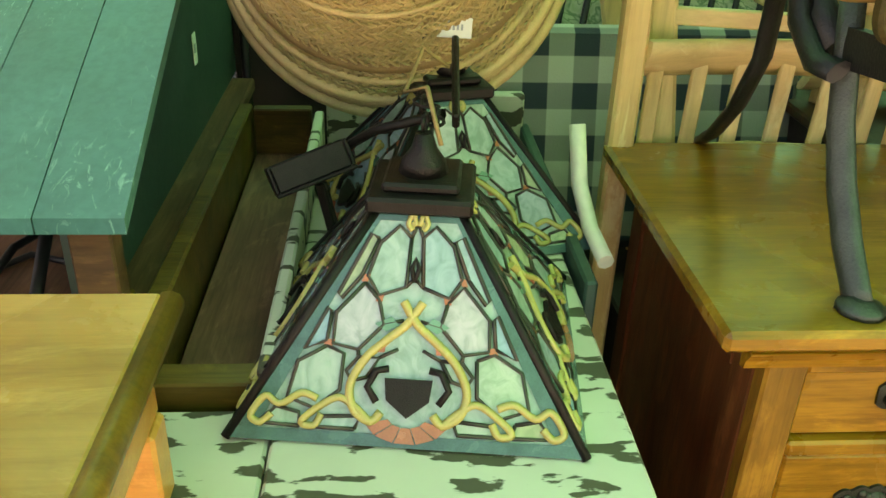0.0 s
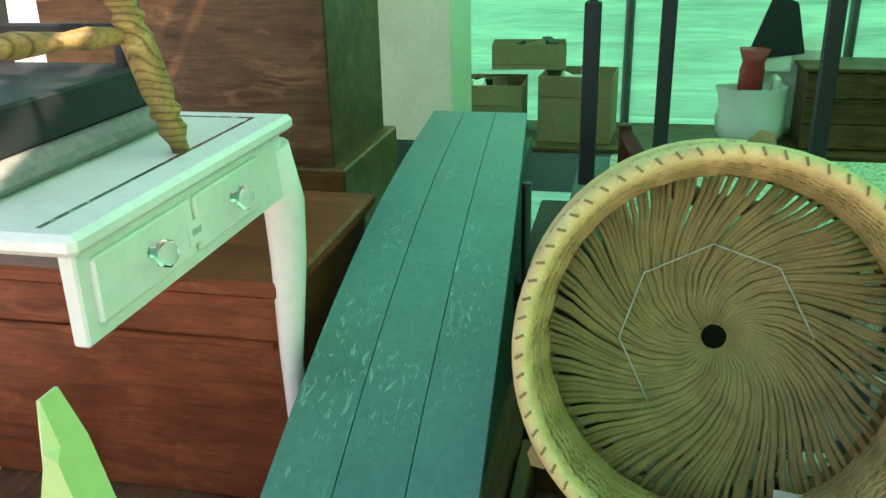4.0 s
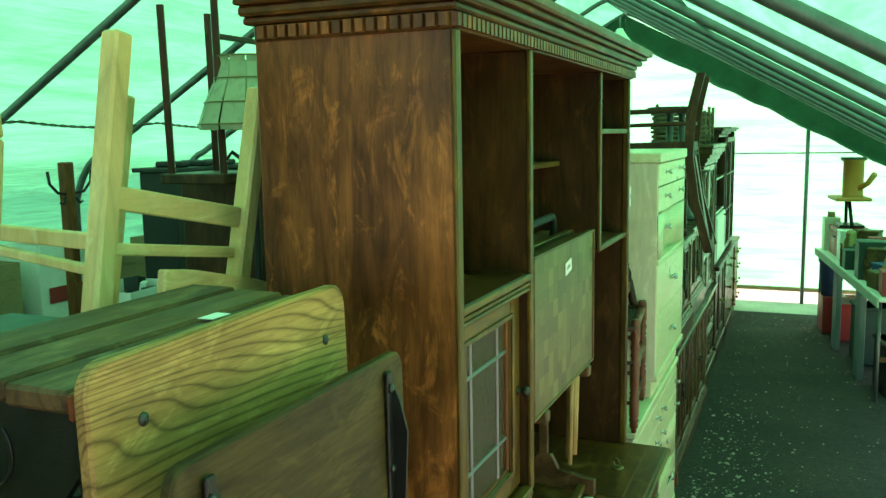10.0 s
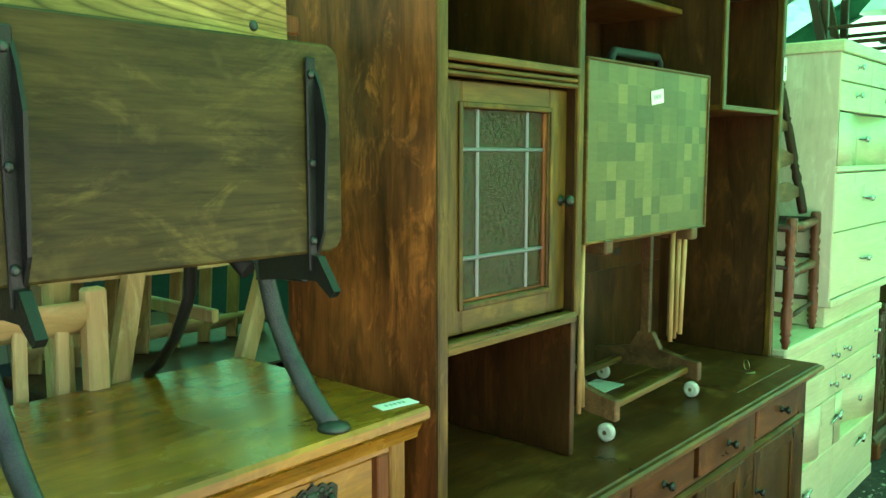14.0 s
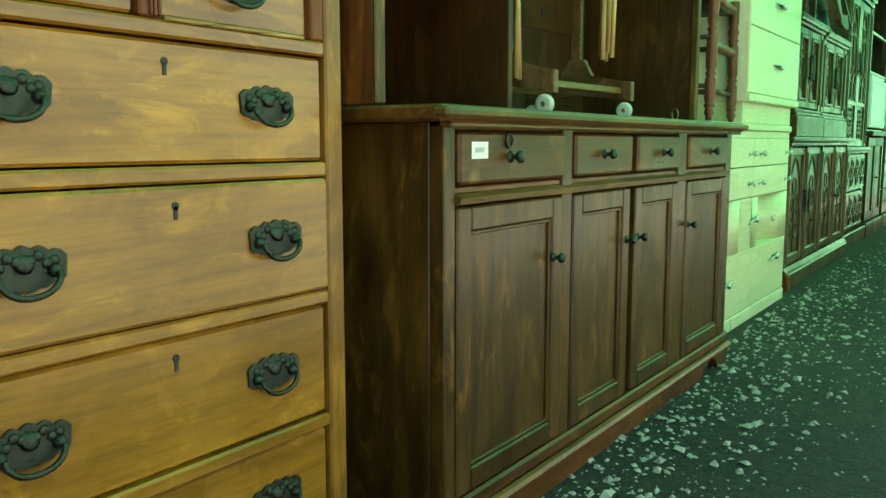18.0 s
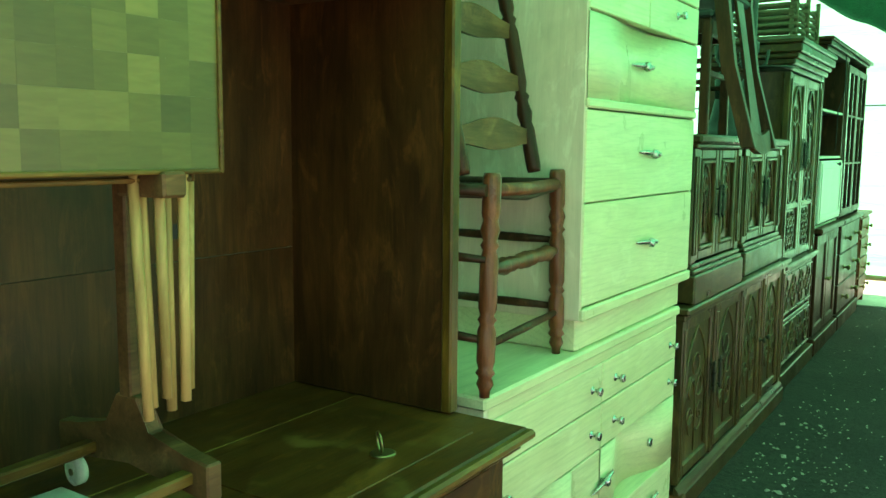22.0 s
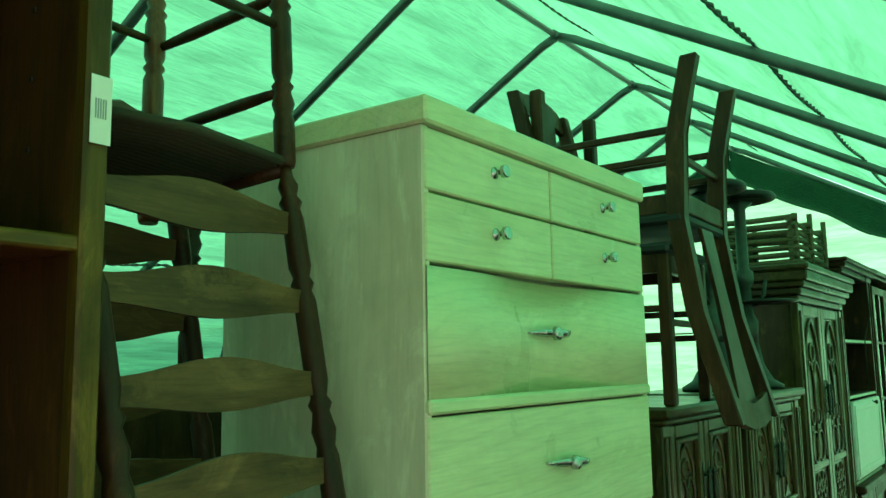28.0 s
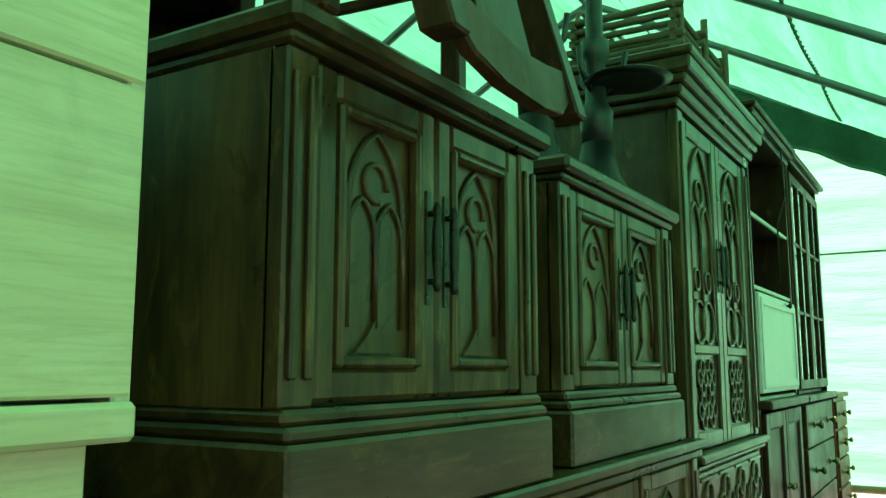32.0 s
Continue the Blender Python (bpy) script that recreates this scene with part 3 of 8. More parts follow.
def moulding(name, parent, material, x, y0, y1, prof, left=None):
    """A moulded strip along y at the front; prof: (out, up) points; with left, it also returns along the left side to that depth."""
    bm = bmesh.new()
    prism_bm(bm, [(o, u) for o, u in prof], 1.0)
    m = Matrix(((1, 0, 0, x), (0, 0, y1 - y0, y0), (0, 1, 0, 0), (0, 0, 0, 1)))
    bm.transform(m)
    bmesh.ops.recalc_face_normals(bm, faces=bm.faces)
    return part(name, bm, material, parent)


# ---- the dark dresser: base with four doors ----
def dresser_base():
    g = piece("panelled_sideboard", (-0.3, 0.95, 0), "dark mahogany sideboard base with drawers and four panelled doors", "sideboard")
    box("counter", g, "hutch_wood_y", -0.64, 0.03, 0.004, 1.928, 0.846, 0.876, 0.006, "worn dark polished counter")
    box("counter_edge", g, "hutch_edge_y", 0.012, 0.045, 0.0, 1.934, 0.852, 0.872, 0.008)
    box("edge_moulding", g, "hutch_edge_y", 0.0, 0.028, 0.04, 1.90, 0.836, 0.846, 0.004)
    fl = box("flap", g, "hutch_wood_y", -0.36, -0.045, 1.36, 1.83, 0.874, 0.8785, 0.002)
    box("flap_joint", g, "hutch_edge_y", -0.40, -0.397, 0.55, 1.90, 0.874, 0.8775, 0)
    bm = bmesh.new()
    lathe_bm(bm, (-0.117, 1.627, 0.8785), (-0.117, 1.627, 0.883), [(0, 0.024), (0.7, 0.024), (1, 0.02)], 16)
    rp = part("ring_pull_plate", bm, "brass", fl)
    bm = bmesh.new()
    torus_bm(bm, (-0.120, 1.620, 0.903), 0.019, 0.0026, (0.6, 0.75, 0.1))
    part("ring_pull", bm, "brass", fl)
    side = box("side_panel", g, "hutch_base", -0.62, -0.03, 0.05, 0.068, 0.0, 0.846, 0.002, "reddish brown side panel")
    box("side_panel", g, "hutch_base", -0.62, -0.03, 1.865, 1.885, 0.0, 0.846, 0.002)
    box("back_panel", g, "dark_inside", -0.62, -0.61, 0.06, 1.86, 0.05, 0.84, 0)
    for y, w in ((0.05, 0.037), (0.527, 0.052), (1.308, 0.078), (1.81, 0.06)):
        box("stile", g, "hutch_base", -0.03, 0.004, y, y + w, 0.10, 0.84, 0.003)
    for z in (0.712, 0.832):
        box("rail", g, "hutch_wood_y", -0.03, -0.002, 0.09, 1.83, z, z + 0.014, 0.003)
    moulding("lip", g, "hutch_edge_y", -0.003, 0.09, 1.83, [(0, 0.690), (0.016, 0.694), (0.018, 0.706), (0.004, 0.713), (0, 0.713)])
    cols = [(0.090, 0.524), (0.582, 0.926), (0.966, 1.304), (1.390, 1.806)]
    for (a, b2), ky in zip(cols, (0.276, 0.742, 1.158, 1.60)):
        d = box("drawer", g, "hutch_wood_y", -0.05, 0.012, a, b2, 0.730, 0.829, 0.006, "dark drawer front with a small knob")
        knob(d, "bronze", 0.012, ky, 0.780, 0.013)
    tag(g, at(0.0125, 0.157, 0.794) @ pose(0, 0, 0, 90, 0, 90), 0.058, 0.032)
    bm = bmesh.new()
    torus_bm(bm, (0.016, 0.264, 0.812), 0.013, 0.003, (1, 0, 0))
    part("hook", bm, "bronze", g)
    for (a, b2), ky in zip(cols, (0.480, 0.905, 0.985, 1.41)):
        d = panel_door(g, "hutch_base", "hutch_base", 0.008, a, b2, 0.122, 0.688, 0.048)
        knob(d, "bronze", 0.008, ky, 0.552, 0.012)
    box("plinth", g, "hutch_wood_y", -0.03, 0.012, 0.03, 1.895, 0.085, 0.118, 0.006)
    moulding("plinth_bead", g, "hutch_edge_y", 0.012, 0.03, 1.895, [(0, 0.062), (0.010, 0.064), (0.014, 0.072), (0.010, 0.081), (0, 0.084)])
    pts = [(0.03, 0.0), (1.60, 0.0), (1.63, 0.012), (1.67, 0.040), (1.72, 0.050), (1.77, 0.038), (1.80, 0.0), (1.895, 0.0), (1.895, 0.087), (0.03, 0.087)]
    prism("apron", g, "hutch_wood_y", pts, 0.025, at(0.006, 0, 0) @ FACE)
    return g


def dentil_row(parent, material, p0, step, count, size):
    me = None
    for k in range(count):
        p = Vector(p0) + Vector(step) * k
        if me is None:
            bm = bmesh.new()
            bx(bm, -size[0] / 2, size[0] / 2, -size[1] / 2, size[1] / 2, -size[2] / 2, size[2] / 2, 0)
            ob = part("dentil", bm, material, parent)
            me = ob.data
            ob.matrix_basis = Matrix.Translation(p)
        else:
            again("dentil", me, parent, Matrix.Translation(p))


def dresser_top():
    X, XD, TOP = -0.135, -0.160, 2.40
    g = piece("sideboard_hutch", (-0.36, 0.95, 0.876), "tall dark mahogany open hutch with a leaded glass door", "hutch")
    box("side_panel", g, "hutch_wood_z", -0.60, X, 0.020, 0.044, 0.8785, TOP, 0.002, "dark reddish brown veneered side panel, worn pale in places")
    box("front_edge", g, "hutch_edge", X, X + 0.010, 0.017, 0.047, 0.880, TOP, 0.003)
    box("side_panel", g, "hutch_inside_shade", -0.60, X - 0.03, 1.895, 1.918, 0.8785, TOP, 0.002)
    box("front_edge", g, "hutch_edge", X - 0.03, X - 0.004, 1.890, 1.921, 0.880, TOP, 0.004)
    box("divider", g, "hutch_inside_shade", -0.59, X - 0.006, 0.528, 0.548, 0.8785, TOP, 0.002)
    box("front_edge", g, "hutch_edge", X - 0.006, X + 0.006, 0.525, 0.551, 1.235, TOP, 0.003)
    box("divider", g, "hutch_inside_shade", -0.59, X - 0.02, 1.398, 1.418, 1.785, TOP, 0.002)
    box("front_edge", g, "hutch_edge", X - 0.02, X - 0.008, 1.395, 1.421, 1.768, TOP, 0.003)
    box("back_panel", g, "hutch_inside_shade", -0.60, -0.592, 0.044, 1.895, 1.21, TOP, 0, "brown back boards, darkened for the shade inside")
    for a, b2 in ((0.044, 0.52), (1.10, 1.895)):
        box("back_panel", g, "hutch_inside_shade", -0.60, -0.592, a, b2, 0.8785, 1.208, 0)
    box("loose_board", g, "hutch_edge_y", -0.585, -0.575, 0.56, 1.02, 0.8785, 1.155, 0.002, "loose plywood board against the back")
    for a, b2, z, xf in ((0.044, 0.528, 1.812, X), (0.044, 0.528, 1.222, X), (0.548, 1.398, 2.075, -0.30), (1.418, 1.895, 2.186, X - 0.02), (1.400, 1.895, 1.767, X - 0.02)):
        s = box("shelf", g, "hutch_wood_y", -0.592, xf, a, b2, z, z + 0.018, 0.002)
        box("shelf_edge", s, "hutch_edge_y", xf, xf + 0.010, a, b2, z, z + 0.018, 0.004)
    for z in (1.796, 1.783):
        box("shelf_bead", g, "hutch_edge_y", X - 0.02, X + 0.004, 0.046, 0.526, z, z + 0.010, 0.003)
    for z in (1.238, 1.226):
        box("shelf_bead", g, "hutch_edge_y", X - 0.02, X + 0.008, 0.046, 0.526, z, z + 0.009, 0.003)
    bm = bmesh.new()
    for y in (0.528 - 0.002, 0.548 + 0.001, 1.895 - 0.002):
        for xx in (-0.27, -0.48):
            for k in range(5):
                bx(bm, xx - 0.003, xx + 0.003, y, y + 0.003, 1.90 + 0.09 * k, 1.906 + 0.09 * k, 0)
    tagged(part("peg_hole", bm, "black", g), kind="stuff")
    bm = bmesh.new()
    lathe_bm(bm, (-0.593, 1.55, 1.27), (-0.590, 1.55, 1.27), [(0, 0.016), (1, 0.016)], 16)
    part("cable_hole", bm, "black", g)
    # glazed door, set back a little from the carcass edge
    y0, y1, z0, z1 = 0.050, 0.524, 1.250, 1.780
    gy, gz = [0.128, 0.195, 0.376, 0.448], [1.314, 1.408, 1.638, 1.724]
    d = box("glass_door", g, "hutch_edge", XD - 0.022, XD, y0, gy[0], z0, z1, 0.004, "mid-brown framed door with leaded rippled glass")
    for a, b2, c, e in ((gy[3], y1, z0, z1), (gy[0], gy[3], gz[3], z1), (gy[0], gy[3], z0, gz[0])):
        sub(d, "door_rail", "hutch_edge" if b2 == y1 else "hutch_edge_y", XD - 0.022, XD, a, b2, c, e, 0.004)
    for a, b2, c, e in ((gy[0] - 0.012, gy[0], gz[0] - 0.012, gz[3] + 0.012), (gy[3], gy[3] + 0.012, gz[0] - 0.012, gz[3] + 0.012), (gy[0], gy[3], gz[3], gz[3] + 0.012), (gy[0], gy[3], gz[0] - 0.012, gz[0])):
        sub(d, "frame_moulding", "hutch_edge", XD, XD + 0.006, a, b2, c, e, 0.003)
    for a, b2, c, e in ((gy[3] - 0.012, gy[3], gz[0], gz[3]), (gy[0], gy[3] - 0.012, gz[0], gz[0] + 0.008)):
        sub(d, "glazing_bead", "oak_red", XD - 0.016, XD - 0.006, a, b2, c, e, 0.003)
    for i in range(3):
        for j in range(3):
            o = sub(d, "pane", "glass_rippled", XD - 0.016, XD - 0.013, gy[i] + 0.002, gy[i + 1] - 0.002, gz[j] + 0.002, gz[j + 1] - 0.002, 0)
            o.visible_shadow = False
    for y in gy[1:3]:
        sub(d, "lead_came", "lead", XD - 0.019, XD - 0.009, y - 0.005, y + 0.005, gz[0], gz[3], 0.003)
    for z in gz[1:3]:
        sub(d, "lead_came", "lead", XD - 0.020, XD - 0.008, gy[0], gy[3], z - 0.005, z + 0.005, 0.003)
    knob(d, "bronze", XD, 0.500, 1.518, 0.014)
    # cornice
    box("frieze", g, "hutch_wood_y", -0.60, X + 0.004, 0.016, 1.922, TOP, TOP + 0.035, 0.003)
    dentil_row(g, "hutch_wood_z", (X + 0.010, 0.024, TOP + 0.017), (0, 0.0268, 0), 71, (0.016, 0.018, 0.026))
    dentil_row(g, "hutch_wood_z", (X - 0.01, 0.010, TOP + 0.017), (-0.0268, 0, 0), 17, (0.018, 0.014, 0.026))
    for k, (o, z, h) in enumerate(((0.018, 0.035, 0.016), (0.036, 0.051, 0.022), (0.052, 0.073, 0.014), (0.070, 0.087, 0.028))):
        box("cornice", g, "hutch_wood_y", -0.62, X + o, 0.02 - o, 1.92 + o, TOP + z, TOP + z + h, 0.006)
    tag(g, at(X + 0.001, 1.905, 1.93) @ pose(0, 0, 0, 90, 0, 90), 0.026, 0.08)
    return g


dresser_base()
dresser_top()


def boat_handle(parent, x, y, z, s=1.0, tilt=0.0):
    """Chrome pull: a long tapered leaf with a ribbed grip in its middle."""
    m = at(x, y, z) @ Matrix.Rotation(radians(tilt), 4, "X")
    bm = bmesh.new()
    tube_bm(bm, [(0.006, -0.085 * s, 0), (0.010, -0.05 * s, 0), (0.012, -0.015 * s, 0), (0.012, 0.0, 0)], [0.002, 0.009, 0.012, 0.010], 8, 0.5)
    tube_bm(bm, [(0.012, 0.012, 0), (0.014, 0.03 * s, 0), (0.014, 0.06 * s, 0), (0.010, 0.075 * s, 0)], [0.011, 0.013, 0.010, 0.004], 8, 0.6)
    lathe_bm(bm, (0, 0.006, 0), (0.030, 0.006, 0), [(0, 0.008), (0.4, 0.007), (0.5, 0.015), (0.9, 0.014), (1, 0.006)], 12)
    bm.transform(m)
    return part("handle", bm, "chrome", parent, "chrome leaf-shaped handle")


def chrome_knob(parent, x, y, z, r=0.013):
    k = lathe("knob", parent, "chrome", (x, y, z), (x + 0.030, y, z), [(0, r * 1.1), (0.06, r * 1.1), (0.1, r * 0.5), (0.5, r * 0.5), (0.62, r * 1.1), (0.95, r * 1.15), (1, r * 0.95)], 14)
    return k


def scooped(parent, material, x, y0, y1, z0, z1, depth, name="drawer", both=False):
    """A front that is hollowed towards one end in a smooth curve."""
    bm = bmesh.new()
    n = 28
    rows = []
    for z, back in ((z0, 0), (z1, 0)):
        rows.append([])
        for k in range(n + 1):
            s = k / n
            d = depth * (0.5 - 0.5 * math.cos(2 * math.pi * min(max((s - 0.10) / 0.8, 0), 1)))
            rows[-1].append(bm.verts.new((x - d, y0 + (y1 - y0) * s, z)))
    back = [[bm.verts.new((x - depth - 0.02, y0 + (y1 - y0) * k / n, z)) for k in (0, n)] for z in (z0, z1)]
    for k in range(n):
        bm.faces.new((rows[0][k], rows[0][k + 1], rows[1][k + 1], rows[1][k])).smooth = True
    bm.faces.new([back[0][0]] + [back[0][1]] + rows[0][::-1])
    bm.faces.new(rows[1] + [back[1][1], back[1][0]])
    return part(name, bm, material, parent)


def bleached_dresser():
    X = -0.125
    g = piece("low_dresser", (-0.36, 2.70, 0), "pale bleached-wood double dresser with chrome pulls", "dresser")
    box("top", g, "bleached_y", -0.62, X + 0.008, 2.0, 3.375, 0.858, 0.890, 0.006)
    box("side_panel", g, "bleached_side", -0.61, X - 0.002, 2.01, 2.03, 0.05, 0.858, 0.002)
    box("side_panel", g, "bleached_side", -0.61, X - 0.002, 3.345, 3.365, 0.05, 0.858, 0.002)
    box("back_panel", g, "dark_inside", -0.61, -0.60, 2.03, 3.345, 0.05, 0.85, 0)
    box("carcass", g, "bleached_y", -0.60, X - 0.075, 2.03, 3.345, 0.055, 0.857, 0)
    for a, b2 in ((2.012, 2.690), (2.696, 3.365)):
        for z0, z1 in ((0.703, 0.825), (0.566, 0.699)):
            d = box("drawer", g, "bleached_y", X - 0.05, X, a, b2, z0, z1, 0.003)
            for y in ((2.087, 2.620) if a < 2.5 else (2.793, 3.30)):
                chrome_knob(d, X, y, (z0 + z1) / 2 - 0.005, 0.011)
        d = box("drawer", g, "bleached_y", X - 0.05, X, a, b2, 0.062, 0.322, 0.003)
        boat_handle(d, X, 2.30 if a < 2.5 else 3.11, 0.215 if a < 2.5 else 0.25, 1.1, 8)
    d = scooped(g, "bleached_y", X, 2.012, 2.49, 0.330, 0.562, 0.055, "door")
    chrome_knob(d, X - 0.05, 2.245, 0.462, 0.014)
    d = box("door", g, "bleached_y", X - 0.05, X, 2.494, 2.690, 0.330, 0.562, 0.003)
    boat_handle(d, X, 2.70, 0.462, 0.95, 12)
    d = scooped(g, "bleached_y", X, 2.696, 3.365, 0.330, 0.562, 0.065, "door")
    chrome_knob(d, X - 0.045, 3.19, 0.433, 0.014)
    box("top_rail", g, "bleached_y", X - 0.05, X - 0.002, 2.031, 3.344, 0.826, 0.857, 0.002)
    box("ledge", g, "bleached_y", X - 0.08, X + 0.002, 2.012, 3.365, 0.322, 0.330, 0.002)
    box("plinth", g, "bleached_y", -0.60, X + 0.004, 2.005, 3.37, 0.0, 0.058, 0.004)
    return g


def bleached_chest():
    X = -0.11
    g = piece("tall_chest", (-0.36, 2.95, 0.89), "tall pale bleached-wood chest of drawers on the low dresser", "chest of drawers")
    box("plinth", g, "bleached_y", -0.60, X - 0.025, 2.513, 3.40, 0.8905, 0.982, 0.004)
    box("side_panel", g, "bleached_side", -0.62, X - 0.004, 2.490, 2.509, 0.982, 2.045, 0.003, "pale pinkish side panel")
    box("side_panel", g, "bleached_side", -0.62, X - 0.004, 3.405, 3.425, 0.982, 2.045, 0.003)
    box("carcass", g, "bleached_side", -0.615, X - 0.06, 2.509, 3.405, 0.984, 2.044, 0)
    box("top", g, "bleached_y", -0.63, X + 0.010, 2.482, 3.432, 2.045, 2.094, 0.005)
    for z0, z1 in ((1.932, 2.040), (1.808, 1.926)):
        for a, b2, ky in ((2.493, 2.934, 2.714), (2.940, 3.422, 3.196)):
            d = box("drawer", g, "bleached_y", X - 0.04, X, a, b2, z0, z1, 0.003)
            chrome_knob(d, X, ky, 0.5 * (z0 + z1) + 0.010, 0.011)
    d = scooped(g, "bleached_y", X, 2.493, 3.422, 1.578, 1.800, 0.035)
    boat_handle(d, X - 0.033, 2.965, 1.696, 1.1)
    box("ledge", g, "bleached_y", X - 0.05, X + 0.006, 2.491, 3.424, 1.553, 1.578, 0.005)
    for z0, z1, hz in ((1.302, 1.548, 1.431), (1.020, 1.298, 1.156)):
        d = box("drawer", g, "bleached_y", X - 0.04, X, 2.493, 3.422, z0, z1, 0.003)
        boat_handle(d, X, 2.965, hz, 1.1, -4)
    box("ledge", g, "bleached_y", X - 0.05, X + 0.008, 2.491, 3.424, 0.982, 1.016, 0.005)
    return g


bleached_dresser()
bleached_chest()


# ---- the golden oak chest of drawers ----
def plate_outline(w, h):
    """Scalloped back plate of an old brass pull."""
    pts = []
    for k in range(33):
        a = k / 32
        y = (a - 0.5) * w
        pts.append((y, h * (0.30 + 0.20 * math.cos(math.pi * (a - 0.5)) + 0.10 * abs(math.sin(a * math.pi * 5)))))
    for k in range(32, -1, -1):
        a = k / 32
        y = (a - 0.5) * w * 0.96
        pts.append((y, -h * (0.16 + 0.22 * math.sin(math.pi * a) + 0.05 * abs(math.sin(a * math.pi * 6)))))
    return pts


PULL = {}


def bail_pull(parent, x, y, z, w=0.112):
    m = at(x, y, z)
    if "plate" in PULL:
        p = again("pull_plate", PULL["plate"], parent, m, "dark cast metal pull plate")
        again("bail", PULL["bail"], p, Matrix())
        return p
    bm = bmesh.new()
    prism_bm(bm, plate_outline(w, 0.056), 0.004, at(0.004, 0, 0) @ FACE)
    for s in (-1, 1):
        lathe_bm(bm, (0.003, s * w * 0.34, 0), (0.016, s * w * 0.34, 0), [(0, 0.010), (0.5, 0.008), (1, 0.003)], 10)
        for k in range(4):
            lathe_bm(bm, (0.003, s * w * (0.08 + 0.09 * k), 0.014 + 0.006 * math.sin(k * 2.0)), (0.008, s * w * (0.08 + 0.09 * k), 0.014 + 0.006 * math.sin(k * 2.0)), [(0, 0.008), (0.6, 0.006), (1, 0.002)], 8)
    lathe_bm(bm, (0.004, 0, 0.012), (0.010, 0, 0.014), [(0, 0.014), (0.6, 0.010), (1, 0.003)], 10)
    p = part("pull_plate", bm, "bronze", parent, "dark cast metal pull plate")
    p.matrix_basis = m
    bm = bmesh.new()
    tube_bm(bm, [(0.016, -w * 0.34, 0), (0.018, -w * 0.33, -0.010)] + [(0.020, w * 0.31 * math.sin(radians(a)), -0.008 - 0.020 * math.cos(radians(a))) for a in range(-75, 76, 15)] + [(0.018, w * 0.33, -0.010), (0.016, w * 0.34, 0)], 0.0042, 8)
    b2 = part("bail", bm, "bronze", p)
    PULL["plate"], PULL["bail"] = p.data, b2.data
    return p


def oak_chest():
    X, L, R = -0.105, -0.875, -0.100
    g = piece("oak_chest", (-0.4, -0.48, 0), "golden oak chest of drawers with dark cast metal pulls", "chest of drawers")
    box("top", g, "oak_y", -0.70, X + 0.018, -0.941, -0.044, 1.122, 1.151, 0.007, "worn polished oak top")
    moulding("cove", g, "oak_y", X - 0.01, L - 0.03, R + 0.03, [(0, 1.090), (0.012, 1.093), (0.014, 1.104), (0.026, 1.122), (0, 1.122)])
    box("frieze", g, "oak_y", X - 0.03, X - 0.002, -0.822, -0.141, 1.080, 1.122, 0.003)
    for y0 in (L, R - 0.022):
        s = box("side_panel", g, "oak_red", -0.67, X - 0.04, y0 + 0.006, y0 + 0.016, 0.10, 1.08, 0.002)
        for a, b2, c, e in ((-0.68, -0.62, 0.05, 1.118), (X - 0.09, X - 0.03, 0.05, 1.118), (-0.62, X - 0.09, 1.03, 1.118), (-0.62, X - 0.09, 0.08, 0.16)):
            sub(s, "side_rail", "oak_red", a, b2, y0, y0 + 0.022, c, e, 0.003)
    box("stile", g, "oak_z", X - 0.03, X, L, -0.822, 0.0, 1.122, 0.004)
    box("stile", g, "oak_z", X - 0.03, X, -0.141, R, 0.0, 1.122, 0.004)
    box("inner_post", g, "oak_red", X - 0.028, X - 0.002, -0.172, -0.142, 0.975, 1.080, 0.003)
    p = box("centre_post", g, "oak_red", X - 0.03, X - 0.001, -0.498, -0.466, 0.975, 1.080, 0.003)
    for k in range(3):
        sub(p, "reed", "oak_red", X - 0.004, X + 0.003, -0.484 + 0.007 * k, -0.479 + 0.007 * k, 0.977, 1.078, 0.002)
    box("back_panel", g, "dark_inside", -0.68, -0.67, L + 0.03, R - 0.03, 0.05, 1.11, 0)
    zs = [0.125, 0.329, 0.548, 0.766, 0.964]
    for z in zs:
        r = box("rail", g, "oak_y", X - 0.03, X - 0.001, -0.822, -0.141, z - 0.014, z + 0.010, 0.004)
    box("split_rail", g, "weathered", X - 0.012, X + 0.001, -0.46, -0.19, 0.973, 0.979, 0.002, "split pale edge of the drawer rail")
    for a, b2, ky in ((-0.820, -0.500, -0.665), (-0.464, -0.174, -0.320)):
        d = box("drawer", g, "oak_y", X - 0.05, X - 0.012, a, b2, 0.978, 1.078, 0.004)
        bail_pull(d, X - 0.012, ky, 1.036)
        box("keyhole", d, "black", X - 0.0125, X - 0.0105, ky - 0.003, ky + 0.003, 1.064, 1.074, 0)
    for k, (z0, z1) in enumerate(zip(zs, zs[1:])):
        out = 0.012 if k == 2 else 0.0
        d = box("drawer", g, "oak_y", X - 0.05, X - 0.008 + out, -0.818, -0.145, z0 + 0.013, z1 - 0.017, 0.005)
        for y in (-0.680, -0.270):
            bail_pull(d, X - 0.008 + out, y, (z0 + z1) / 2 - 0.002)
        bm = bmesh.new()
        lathe_bm(bm, (X - 0.0085 + out, -0.458, z1 - 0.045), (X - 0.0065 + out, -0.458, z1 - 0.045), [(0, 0.006), (1, 0.006)], 10)
        bx(bm, X - 0.0085 + out, X - 0.0065 + out, -0.461, -0.455, z1 - 0.064, z1 - 0.045, 0)
        part("keyhole", bm, "black", d)
    box("plinth", g, "oak_y", X - 0.03, X + 0.004, L - 0.004, R + 0.004, 0.0, 0.118, 0.006)
    tag(g, at(-0.145, -0.085, 1.1512) @ pose(0, 0, 0, 0, 0, 80), 0.085, 0.035)
    return g


